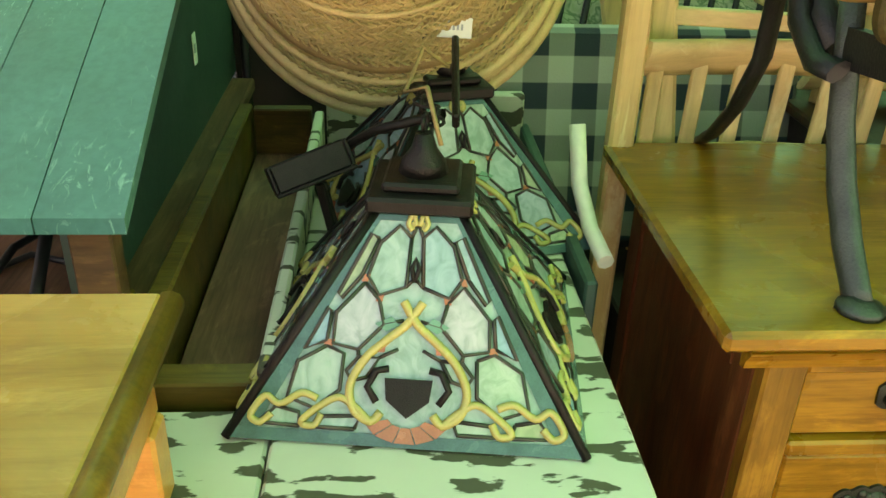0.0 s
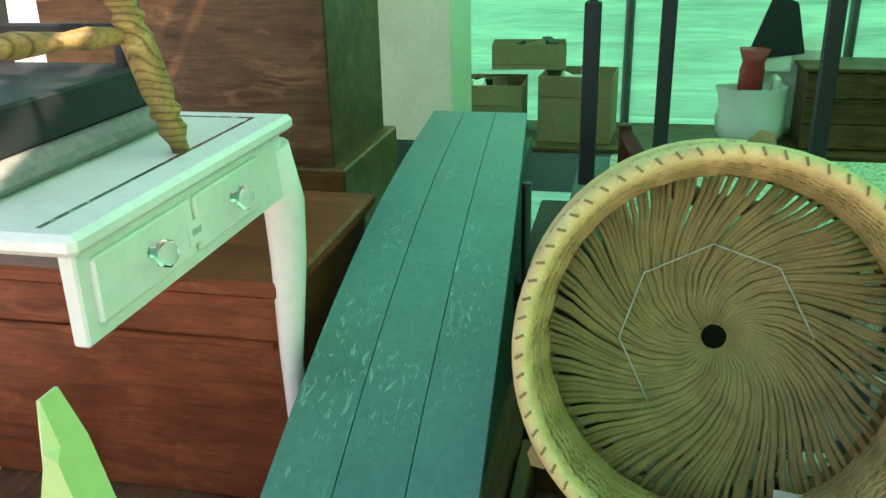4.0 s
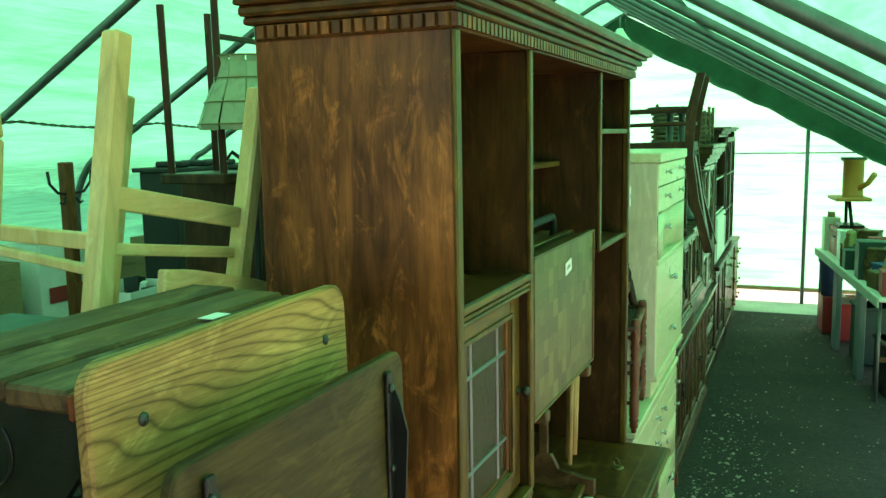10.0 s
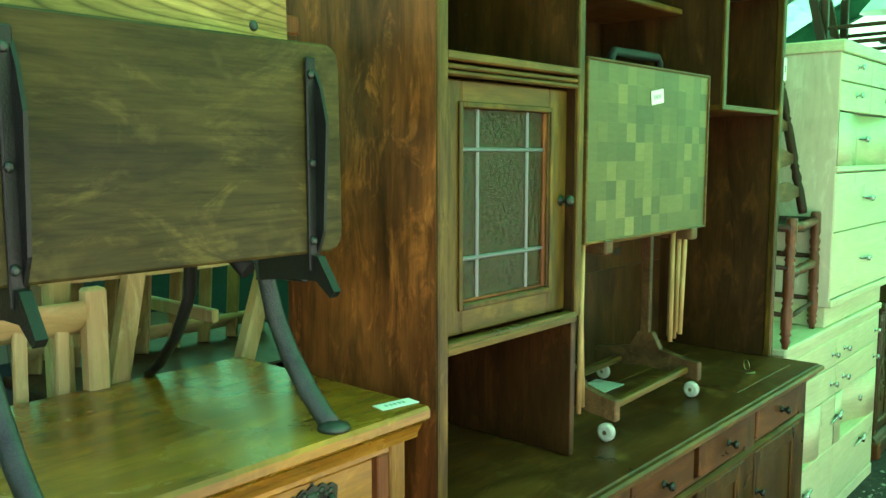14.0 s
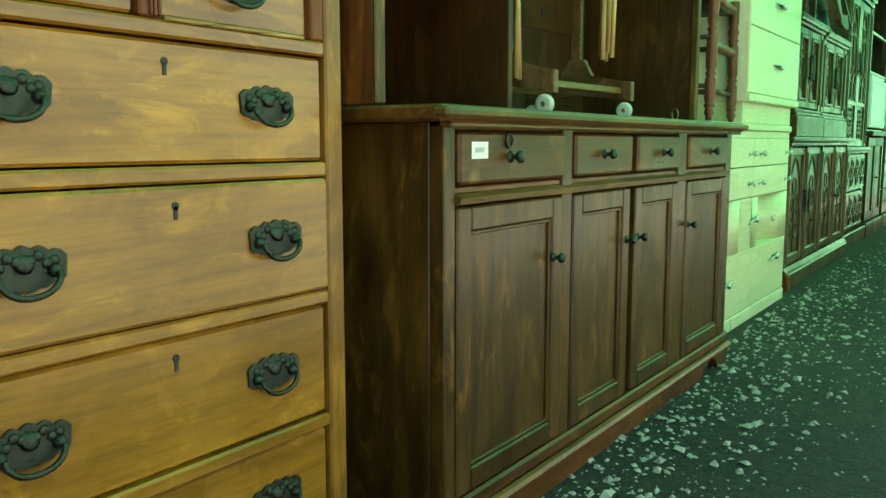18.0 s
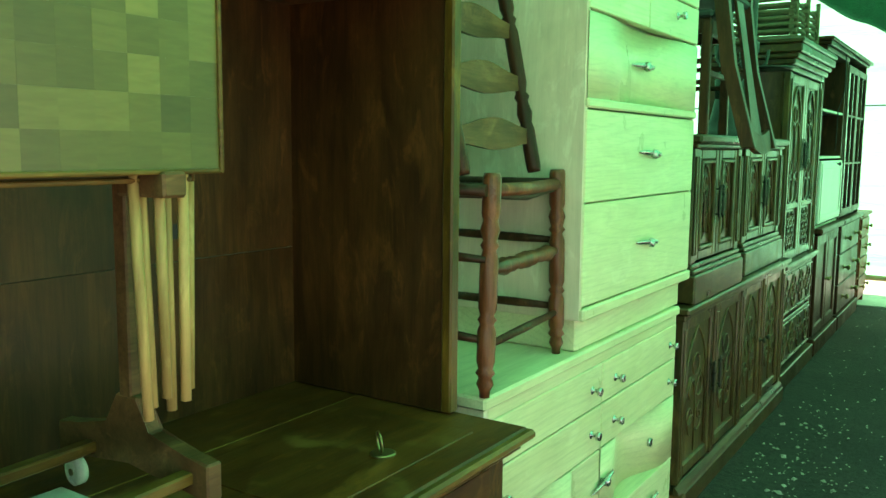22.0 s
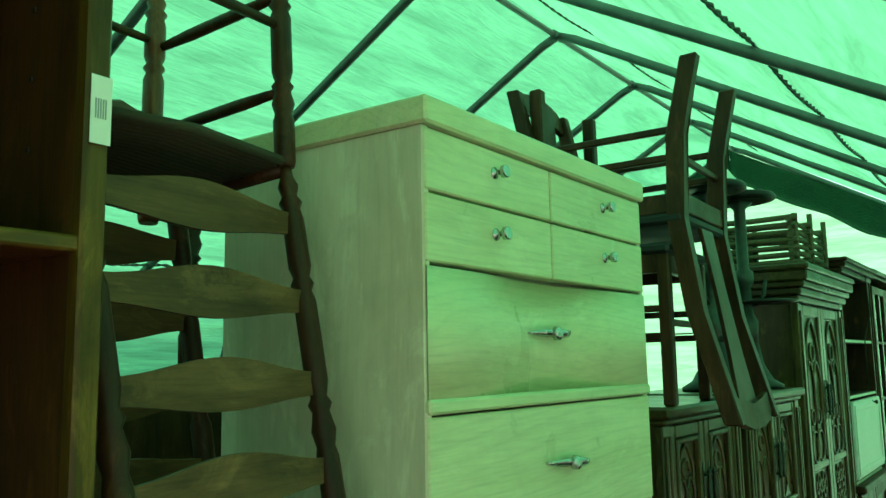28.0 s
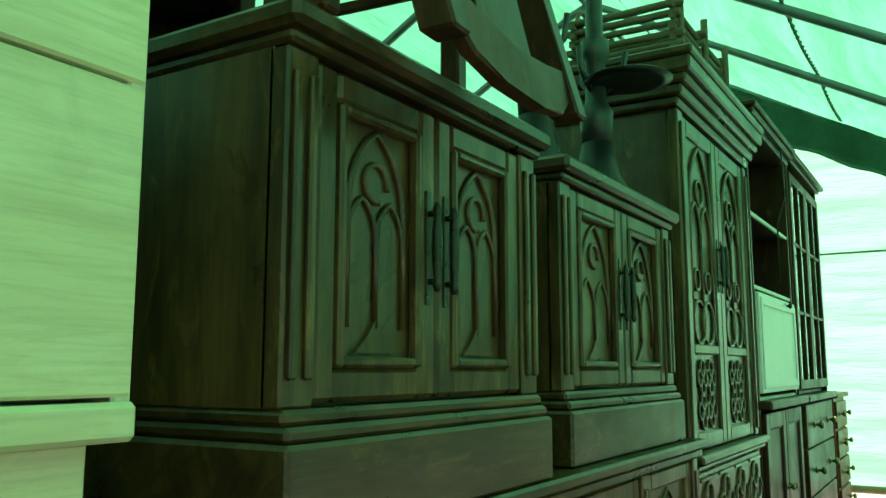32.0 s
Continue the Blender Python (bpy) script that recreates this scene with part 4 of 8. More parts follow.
oak_chest()


# ---- the gothic pieces ----
def lancet(y0, y1, z0, z1, n=10):
    """A pointed-arch outline as (y, z), from the foot of one side to the other."""
    w = y1 - y0
    spring = z1 - 0.866 * w
    r = w
    pts = [(y0, z0), (y0, spring)]
    pts += [(y1 - r * math.cos(radians(60 * k / n)), spring + r * math.sin(radians(60 * k / n))) for k in range(1, n + 1)]
    pts += [(y0 + r * math.cos(radians(60 - 60 * k / n)), spring + r * math.sin(radians(60 - 60 * k / n))) for k in range(1, n + 1)]
    return pts + [(y1, z0)]


def tracery(parent, x, y0, y1, z0, z1, material="gothic", rings=True, r=0.0055):
    """Raised gothic tracery: an arch, two small arches in it and an eye."""
    bm = bmesh.new()
    out = lancet(y0, y1, z0, z1)
    tube_bm(bm, [(x, y, z) for y, z in out], r, 6)
    w, h = y1 - y0, z1 - z0
    mid = (y0 + y1) / 2
    top = z1 - 0.866 * w + 0.12 * w
    for a, b2 in ((y0, mid), (mid, y1)):
        tube_bm(bm, [(x, y, z) for y, z in lancet(a, b2, z0, top)], r * 0.8, 6)
    if rings:
        torus_bm(bm, (x, mid, top + 0.16 * w), 0.16 * w, r * 0.75, (1, 0, 0), seg=14)
        for s in (-1, 1):
            torus_bm(bm, (x, mid + s * 0.25 * w, z0 + 0.30 * h), 0.13 * w, r * 0.7, (1, 0, 0), seg=12)
    return part("tracery", bm, material, parent, "carved gothic tracery")


def bar_handle(parent, x, y, z0, z1):
    bm = bmesh.new()
    lathe_bm(bm, (x + 0.018, y, z0), (x + 0.018, y, z1), [(0, 0.004), (0.08, 0.008), (0.15, 0.005), (0.3, 0.008), (0.5, 0.009), (0.7, 0.008), (0.85, 0.005), (0.92, 0.008), (1, 0.004)], 10)
    for z in (z0 + 0.12 * (z1 - z0), z1 - 0.12 * (z1 - z0)):
        tube_bm(bm, [(x, y, z), (x + 0.018, y, z)], 0.005, 8)
    bx(bm, x, x + 0.003, y - 0.007, y + 0.007, z0 - 0.02, z1 + 0.02, 0.001)
    return part("handle", bm, "bronze", parent, "dark wrought handle")


def gothic_sideboard():
    X, L, R = -0.182, 3.585, 5.50
    g = piece("gothic_sideboard", (-0.45, 4.55, 0), "long dark carved gothic oak sideboard with four traceried doors", "sideboard")
    box("top", g, "gothic_y", -0.72, X + 0.035, L, R, 0.812, 0.838, 0.006)
    box("top_moulding", g, "gothic_y", -0.70, X + 0.020, L + 0.01, R - 0.01, 0.786, 0.812, 0.006)
    box("carcass", g, "gothic", -0.70, X - 0.03, L + 0.02, R - 0.02, 0.06, 0.786, 0.002)
    box("plinth", g, "gothic_y", -0.70, X + 0.030, L + 0.005, R - 0.005, 0.0, 0.085, 0.006)
    moulding("plinth_moulding", g, "gothic_y", X, L + 0.01, R - 0.01, [(0, 0.085), (0.026, 0.087), (0.020, 0.10), (0.006, 0.116), (0, 0.118)])
    w = (R - L - 0.10) / 4
    for k in range(5):
        y = L + 0.03 + k * w
        p = box("pilaster", g, "gothic", X - 0.03, X + 0.008, y, y + 0.045, 0.118, 0.786, 0.004)
        for q in range(2):
            sub(p, "reed", "gothic", X + 0.006, X + 0.014, y + 0.009 + 0.015 * q, y + 0.021 + 0.015 * q, 0.15, 0.75, 0.003)
    for k in range(4):
        a, b2 = L + 0.08 + k * w, L + 0.025 + (k + 1) * w
        d = box("door", g, "gothic", X - 0.028, X - 0.012, a + 0.035, b2 - 0.035, 0.165, 0.74, 0)
        for c0, c1, e0, e1 in ((a, a + 0.04, 0.125, 0.78), (b2 - 0.04, b2, 0.125, 0.78), (a + 0.04, b2 - 0.04, 0.735, 0.78), (a + 0.04, b2 - 0.04, 0.125, 0.175)):
            sub(d, "rail", "gothic", X - 0.028, X, c0, c1, e0, e1, 0.005)
        tracery(d, X - 0.010, a + 0.06, b2 - 0.06, 0.19, 0.725)
        bm = bmesh.new()
        for q in (0.30, 0.60):
            for s in (-1, 1):
                torus_bm(bm, (X - 0.010, (a + b2) / 2 + s * 0.045, 0.16 + q * 0.5), 0.042, 0.005, (1, 0, 0), 0 if s < 0 else 180, 200 if s < 0 else 380, 10)
        tagged(part("carving", bm, "gothic", d), kind="stuff")
        if k in (0, 1):
            bar_handle(d, X, (b2 - 0.02) if k == 0 else (a + 0.02), 0.40, 0.54)
        else:
            knob(d, "bronze", X, b2 - 0.02 if k == 2 else a + 0.02, 0.46, 0.014)
    box("foot", g, "oak_red", X - 0.05, X + 0.045, L - 0.012, L + 0.05, 0.0, 0.09, 0.008, "reddish chipped corner block")
    return g


def gothic_cabinet(name, y0, y1, X):
    g = piece(name, (-0.45, (y0 + y1) / 2, 0.838), "small dark carved gothic oak cabinet on the sideboard", "cabinet", "gothic cabinets")
    z = 0.8385
    box("base", g, "gothic_y", -0.70, X + 0.030, y0 - 0.012, y1 + 0.012, z, 0.955, 0.006)
    box("base_step", g, "gothic_y", -0.69, X + 0.022, y0 - 0.006, y1 + 0.006, 0.955, 0.975, 0.006)
    box("base_bead", g, "gothic_y", -0.69, X + 0.012, y0 - 0.002, y1 + 0.002, 0.975, 0.995, 0.008)
    box("side_panel", g, "gothic", -0.69, X - 0.02, y0, y0 + 0.02, 0.995, 1.462, 0.002, "dark grained side panel")
    box("side_panel", g, "gothic", -0.69, X - 0.02, y1 - 0.02, y1, 0.995, 1.462, 0.002)
    box("carcass", g, "gothic", -0.69, X - 0.035, y0 + 0.02, y1 - 0.02, 0.995, 1.462, 0)
    box("top", g, "gothic_y", -0.71, X + 0.035, y0 - 0.02, y1 + 0.02, 1.470, 1.505, 0.009)
    box("top_bead", g, "gothic_y", -0.70, X + 0.016, y0 - 0.006, y1 + 0.006, 1.452, 1.470, 0.006)
    for a in (y0, y1 - 0.062):
        p = box("pilaster", g, "gothic", X - 0.03, X + 0.004, a, a + 0.062, 0.995, 1.452, 0.004)
        sub(p, "fillet", "gothic", X + 0.003, X + 0.013, a + 0.008, a + 0.022, 1.03, 1.42, 0.005)
        sub(p, "fillet", "gothic", X + 0.003, X + 0.013, a + 0.038, a + 0.052, 1.03, 1.42, 0.005)
    mid = (y0 + y1) / 2
    for a, b2, hy in ((y0 + 0.064, mid - 0.002, mid - 0.026), (mid + 0.002, y1 - 0.064, mid + 0.026)):
        d = box("door", g, "gothic", X - 0.03, X - 0.014, a + 0.03, b2 - 0.03, 1.045, 1.405, 0, "dark carved door with a lancet panel")
        for c0, c1, e0, e1 in ((a, a + 0.045, 1.0, 1.45), (b2 - 0.045, b2, 1.0, 1.45), (a + 0.045, b2 - 0.045, 1.405, 1.45), (a + 0.045, b2 - 0.045, 1.0, 1.045)):
            sub(d, "rail", "gothic", X - 0.03, X, c0, c1, e0, e1, 0.007)
        for c0, c1, e0, e1 in ((a + 0.045, a + 0.06, 1.045, 1.405), (b2 - 0.06, b2 - 0.045, 1.045, 1.405), (a + 0.06, b2 - 0.06, 1.39, 1.405), (a + 0.06, b2 - 0.06, 1.045, 1.06)):
            sub(d, "bead", "gothic", X - 0.014, X + 0.006, c0, c1, e0, e1, 0.005)
        tracery(d, X - 0.012, a + 0.078, b2 - 0.078, 1.10, 1.385, rings=False, r=0.006)
        bm = bmesh.new()
        m2 = (a + b2) / 2
        torus_bm(bm, (X - 0.012, m2, 1.31), 0.028, 0.0055, (1, 0, 0), -60, 240, 12)
        prism_bm(bm, [(m2 - 0.05, 1.065), (m2 + 0.05, 1.065), (m2 + 0.02, 1.09), (m2, 1.115), (m2 - 0.02, 1.09)], 0.008, at(X - 0.008, 0, 0) @ FACE)
        tagged(part("carving", bm, "gothic", d), kind="stuff")
        bar_handle(d, X, hy, 1.16, 1.30)
    return g


gothic_sideboard()
gothic_cabinet("gothic_cabinet", 3.690, 4.405, -0.187)
gothic_cabinet("gothic_cabinet", 4.590, 5.395, -0.215)


def quatrefoil(bm, x, y, z, s, r):
    for k in range(4):
        c = (x, y + s * 0.5 * math.cos(k * math.pi / 2), z + s * 0.5 * math.sin(k * math.pi / 2))
        torus_bm(bm, c, s * 0.42, r, (1, 0, 0), seg=12)


def tall_gothic():
    X, L, R = -0.24, 5.62, 6.66
    g = piece("tall_gothic_cabinet", (-0.48, 6.14, 0), "tall dark gothic oak cabinet with traceried doors", "cabinet")
    box("carcass", g, "gothic", -0.72, X - 0.03, L + 0.02, R - 0.02, 0.05, 1.93, 0.003)
    box("base", g, "gothic_y", -0.72, X + 0.045, L, R, 0.0, 0.11, 0.006)
    box("waist", g, "gothic_y", -0.72, X + 0.050, L - 0.005, R + 0.005, 0.742, 0.772, 0.008)
    box("waist_bead", g, "gothic_y", -0.72, X + 0.030, L, R, 0.722, 0.742, 0.006)
    for z0, z1 in ((0.43, 0.715), (0.125, 0.415)):
        d = box("drawer", g, "gothic_y", X - 0.03, X + 0.012, L + 0.05, R - 0.05, z0, z1, 0.006, "carved dark drawer front")
        bm = bmesh.new()
        for k in range(4):
            y = L + 0.05 + (R - L - 0.10) * (k + 0.5) / 4
            bx(bm, X + 0.010, X + 0.022, y - 0.105, y + 0.105, z0 + 0.02, z0 + 0.032, 0.003)
            bx(bm, X + 0.010, X + 0.022, y - 0.105, y + 0.105, z1 - 0.032, z1 - 0.02, 0.003)
            quatrefoil(bm, X + 0.014, y, (z0 + z1) / 2, 0.11, 0.008)
        tagged(part("carving", bm, "gothic", d), kind="stuff")
    for a in (L + 0.005, R - 0.065):
        box("pilaster", g, "gothic", X - 0.03, X + 0.006, a, a + 0.06, 0.112, 0.722, 0.005)
        p = box("pilaster", g, "gothic", X - 0.03, X + 0.006, a, a + 0.06, 0.772, 1.90, 0.005)
        sub(p, "fillet", "gothic", X + 0.004, X + 0.014, a + 0.02, a + 0.04, 0.80, 1.86, 0.005)
    mid = (L + R) / 2
    for a, b2, hy in ((L + 0.067, mid - 0.002, mid - 0.03), (mid + 0.002, R - 0.067, mid + 0.03)):
        d = box("door", g, "gothic", X - 0.03, X - 0.014, a + 0.04, b2 - 0.04, 0.82, 1.85, 0, "dark door with tall gothic tracery")
        for c0, c1, e0, e1 in ((a, a + 0.06, 0.775, 1.895), (b2 - 0.06, b2, 0.775, 1.895), (a + 0.06, b2 - 0.06, 1.84, 1.895), (a + 0.06, b2 - 0.06, 0.775, 0.83), (a + 0.06, b2 - 0.06, 1.09, 1.125)):
            sub(d, "rail", "gothic", X - 0.03, X, c0, c1, e0, e1, 0.006)
        tracery(d, X - 0.010, a + 0.085, b2 - 0.085, 1.14, 1.825, r=0.009)
        bm = bmesh.new()
        m2 = (a + b2) / 2
        for z in (0.90, 1.01):
            for s in (-1, 1):
                quatrefoil(bm, X - 0.010, m2 + s * 0.055, z, 0.065, 0.006)
        for s in (-1, 1):
            torus_bm(bm, (X - 0.010, m2 + s * 0.06, 1.20), 0.075, 0.007, (1, 0, 0), seg=12)
        tagged(part("carving", bm, "gothic", d), kind="stuff")
        bar_handle(d, X, hy, 1.34, 1.50)
    for o, z, h in ((0.015, 1.905, 0.03), (0.035, 1.935, 0.035), (0.055, 1.97, 0.03), (0.075, 2.0, 0.05), (0.085, 2.05, 0.03)):
        box("cornice", g, "gothic_y", -0.74, X + o, L - o, R + o * 0.4, z, z + h, 0.007)
    tag(g, at(X + 0.016, R - 0.06, 1.92) @ pose(0, 0, 0, 90, 0, 90), 0.05, 0.035)
    return g


def bookcase():
    X, L, R = -0.24, 6.73, 7.70
    g = piece("bookcase", (-0.46, 7.2, 0), "dark wooden bureau bookcase with open shelves and a pale fall flap", "bookcase")
    for y in (L, R - 0.025):
        box("side_panel", g, "walnut", -0.70, X, y, y + 0.025, 0.0, 2.13, 0.003)
    box("back_panel", g, "dark_inside", -0.70, -0.69, L + 0.025, R - 0.025, 0.05, 2.12, 0)
    for z in (1.72, 1.39, 0.90, 0.05):
        s = box("shelf", g, "walnut", -0.69, X - 0.01, L + 0.025, R - 0.025, z, z + 0.02, 0.003)
        sub(s, "shelf_edge", "cream_paint", X - 0.01, X - 0.004, L + 0.025, R - 0.025, z + 0.002, z + 0.018, 0.002)
    # Flap drawn white: the light it reflects is put into the colour.
    f = box("fall_flap", g, "white_paint", X - 0.02, X + 0.015, L + 0.03, R - 0.03, 0.935, 1.375, 0.005, "fall flap with a raised frame, its reflection put in white")
    rails(f, "white_paint", X + 0.022, L + 0.05, R - 0.05, 0.955, 1.355, 0.035, 0.008, name="flap_rail")
    knob(f, "black", X + 0.015, (L + R) / 2 + 0.18, 1.350, 0.014)
    w = box("waist", g, "walnut", -0.70, X + 0.055, L - 0.01, R + 0.01, 0.865, 0.905, 0.008)
    for k in range(2):
        a = L + 0.03 + k * 0.46
        d = panel_door(g, "walnut", "walnut", X + 0.02, a, a + 0.45, 0.13, 0.85, 0.07)
        knob(d, "brass", X + 0.02, a + (0.42 if k == 0 else 0.03), 0.5, 0.014)
    box("plinth", g, "walnut", -0.70, X + 0.045, L - 0.005, R + 0.005, 0.0, 0.12, 0.006)
    for o, z, h in ((0.02, 2.13, 0.03), (0.045, 2.16, 0.03), (0.06, 2.19, 0.025)):
        box("cornice", g, "walnut", -0.72, X + o, L - o, R + o * 0.3, z, z + h, 0.006)
    tube("cord", g, "black", [(X + 0.03, 7.42, 2.18), (X + 0.05, 7.36, 1.9), (X + 0.02, 7.28, 1.75), (X + 0.03, 7.2, 1.45)], 0.004, 6)
    return g


def glass_cabinet():
    X, L, R = -0.24, 7.76, 8.86
    g = piece("display_cabinet", (-0.46, 8.3, 0), "dark display cabinet with glazed doors above drawers", "cabinet")
    for y in (L, R - 0.025):
        box("side_panel", g, "walnut", -0.70, X, y, y + 0.025, 0.0, 2.18, 0.003)
    box("back_panel", g, "dark_inside", -0.70, -0.69, L + 0.025, R - 0.025, 0.05, 2.17, 0)
    for z in (1.75, 1.36, 0.90, 0.05):
        box("shelf", g, "walnut", -0.69, X - 0.03, L + 0.025, R - 0.025, z, z + 0.02, 0.003)
    for k in range(2):
        a, b2 = L + 0.027 + k * 0.524, L + 0.549 + k * 0.524
        d = box("glazed_door", g, "walnut", X - 0.015, X + 0.01, a, a + 0.05, 0.93, 2.12, 0.004, "glazed door with thin glazing bars")
        for c0, c1, e0, e1 in ((b2 - 0.05, b2, 0.93, 2.12), (a + 0.05, b2 - 0.05, 2.07, 2.12), (a + 0.05, b2 - 0.05, 0.93, 0.98), ((a + b2) / 2 - 0.009, (a + b2) / 2 + 0.009, 0.98, 2.07)):
            sub(d, "rail", "walnut", X - 0.015, X + 0.01, c0, c1, e0, e1, 0.003)
        for z in (1.34, 1.72):
            sub(d, "glazing_bar", "walnut", X - 0.012, X + 0.007, a + 0.05, b2 - 0.05, z, z + 0.016, 0.003)
        o = sub(d, "pane", "glass", X - 0.006, X - 0.003, a + 0.045, b2 - 0.045, 0.975, 2.075, 0)
        o.visible_shadow = False
    box("waist", g, "walnut", -0.70, X + 0.055, L - 0.01, R + 0.01, 0.865, 0.90, 0.008)
    for z0, z1 in ((0.62, 0.85), (0.37, 0.61), (0.13, 0.36)):
        d = box("drawer", g, "walnut", X - 0.02, X + 0.025, L + 0.03, R - 0.03, z0, z1, 0.006)
        for y in (L + 0.28, R - 0.28):
            knob(d, "brass", X + 0.025, y, (z0 + z1) / 2, 0.022)
    box("plinth", g, "walnut", -0.70, X + 0.045, L, R, 0.0, 0.12, 0.006)
    for o, z, h in ((0.02, 2.18, 0.02), (0.045, 2.20, 0.03)):
        box("cornice", g, "walnut", -0.72, X + o, L - o, R + o, z, z + h, 0.006)
    return g


def end_dresser():
    g = piece("end_dresser", (-0.45, 9.2, 0), "small brown dresser with round knobs at the row's end", "dresser")
    box("top", g, "cherry", -0.68, -0.19, 8.92, 9.52, 0.85, 0.88, 0.006)
    box("body", g, "cherry", -0.66, -0.22, 8.94, 9.50, 0.05, 0.85, 0.004)
    for k in range(4):
        d = box("drawer", g, "cherry", -0.225, -0.205, 8.96, 9.48, 0.10 + 0.185 * k, 0.27 + 0.185 * k, 0.004)
        knob(d, "brass", -0.205, 9.08, 0.19 + 0.185 * k, 0.018)
        knob(d, "brass", -0.205, 9.36, 0.19 + 0.185 * k, 0.018)
    for y in (8.95, 9.44):
        for x in (-0.65, -0.27):
            box("leg", g, "cherry", x, x + 0.05, y, y + 0.05, 0.0, 0.05, 0.003)
    return g


tall_gothic()
bookcase()
glass_cabinet()
end_dresser()


# ---- the old school desk on the oak chest ----
def rounded(w, h, r=0.03, n=4):
    pts = []
    for cx, cy, a0 in ((w - r, r, -90), (w - r, h - r, 0), (r, h - r, 90), (r, r, 180)):
        pts += arc((cx, cy), r, a0, a0 + 90, n)
    return pts


def board(name, parent, material, x, y0, y1, z0, z1, lean, label, r=0.03, t=0.022):
    """An upright board whose foot stands forward by its lean, in degrees."""
    m = at(x, y0, z0) @ Matrix.Rotation(radians(lean), 4, "Y") @ FACE
    return prism(name, parent, material, rounded(y1 - y0, z1 - z0, r), t, m, label, 0.004)


def bolt(parent, x, y, z, r=0.009):
    return lathe("bolt", parent, "iron_worn", (x, y, z), (x + 0.007, y, z), [(0, r), (0.6, r * 0.9), (1, r * 0.4)], 10)


def school_desk():
    g = piece("school_desk", (-0.36, -0.52, 1.146), "old school desk, oak boards on a black cast iron frame", "school desk")
    for k in range(3):
        box("desktop_plank", g, "desk_top_wood", -0.675 + 0.112 * k, -0.566 + 0.112 * k, -0.80, -0.16, 1.785 - 0.004 * k, 1.812 - 0.004 * k, 0.005, "dull weathered desktop plank")
    box("desktop_edge", g, "oak_red", -0.342, -0.330, -0.80, -0.16, 1.770, 1.802, 0.004)
    # iron book box
    pts = [(-0.61, 1.785), (-0.345, 1.778), (-0.35, 1.70), (-0.39, 1.655), (-0.47, 1.64), (-0.56, 1.66), (-0.595, 1.70)]
    for y in (-0.78, -0.19):
        prism("box_end", g, "iron", pts, 0.012, Matrix(((1, 0, 0, 0), (0, 0, 1, y), (0, 1, 0, 0), (0, 0, 0, 1))), "black cast iron desk end")
    box("box_floor", g, "iron", -0.56, -0.37, -0.77, -0.19, 1.655, 1.667, 0.003)
    box("box_front", g, "iron", -0.365, -0.352, -0.77, -0.19, 1.665, 1.775, 0.003)
    bm = bmesh.new()
    for y in (-0.791,):
        torus_bm(bm, (-0.50, y, 1.715), 0.045, 0.003, (0, 1, 0), 0, 180, 14)
    part("box_moulding", bm, "iron", g)
    def cast(y0, y1, pts):
        """A leg's line in its end frame, from (x, z) above the chest top, drifting from y0 to y1."""
        return [(x, y0 + (y1 - y0) * k / (len(pts) - 1), 1.146 + z) for k, (x, z) in enumerate(pts)]

    for y in (-0.775, -0.185):
        tube("leg", g, "iron", cast(y, y, [(-0.612, 0.635), (-0.598, 0.57), (-0.565, 0.52), (-0.515, 0.44), (-0.460, 0.35), (-0.411, 0.258), (-0.345, 0.225), (-0.29, 0.228)]), 0.016, 8, "", 0.6)
    a = board("backrest", g, "weathered", -0.262, -0.835, -0.235, 1.45, 1.846, -1.5, "pale oak board with bold grain and rusty bolts", 0.035)
    for y in (-0.748, -0.309):
        bolt(a, -0.272, y, 1.766)
    b2 = board("seat_board", g, "weathered_dark", -0.168, -0.815, -0.205, 1.425, 1.738, -1.0, "dark worn folding seat board", 0.03, 0.020)
    for y in (-0.755, -0.275):
        s = box("strap", b2, "iron", -0.170, -0.163, y - 0.010, y + 0.010, 1.40, 1.715, 0.002)
        prism("flange", s, "iron", [(-0.166, 1.42), (-0.146, 1.46), (-0.136, 1.62), (-0.150, 1.67), (-0.166, 1.70)], 0.006, Matrix(((1, 0, 0, 0), (0, 0, 1, y + 0.006), (0, 1, 0, 0), (0, 0, 0, 1))))
        for z in (1.69, 1.56, 1.445):
            bolt(s, -0.163, y - 0.003, z, 0.007)
        prism("hinge", g, "iron", [(-0.18, 1.425), (-0.150, 1.422), (-0.128, 1.395), (-0.110, 1.372), (-0.120, 1.362), (-0.155, 1.384), (-0.20, 1.384), (-0.32, 1.372), (-0.32, 1.415)], 0.016, Matrix(((1, 0, 0, 0), (0, 0, 1, y - 0.005), (0, 1, 0, 0), (0, 0, 0, 1))))
        fy, fx = (-0.742, -0.170) if y < -0.5 else (-0.242, -0.158)
        f = tube("front_leg", g, "iron_worn", cast(y, fy, [(fx - 0.165, 0.30), (fx - 0.150, 0.24), (fx - 0.130, 0.17), (fx - 0.098, 0.11), (fx - 0.055, 0.055), (fx - 0.015, 0.016), (fx, 0.006)]), [0.016, 0.016, 0.017, 0.018, 0.018, 0.017, 0.014], 10, "worn greenish iron leg", 0.45)
        lathe("foot", f, "iron_worn", (fx, fy, 1.1465), (fx, fy, 1.160), [(0, 0.030), (0.5, 0.028), (1, 0.012)], 12)
        tube("rear_leg", g, "iron", cast(y, y + 0.015, [(-0.345, 0.24), (-0.46, 0.30), (-0.545, 0.262), (-0.555, 0.18), (-0.615, 0.095), (-0.69, 0.03), (-0.735, 0.006)]), 0.020, 8, "", 0.5)
    g.scale, g.location = (1.0, 1.0, 1.115), (-0.325, -0.540, 1.1515)
    box("label_scrap", g, "paper", -0.45, -0.42, -0.42, -0.37, 1.8086, 1.8096, 0)
    return g


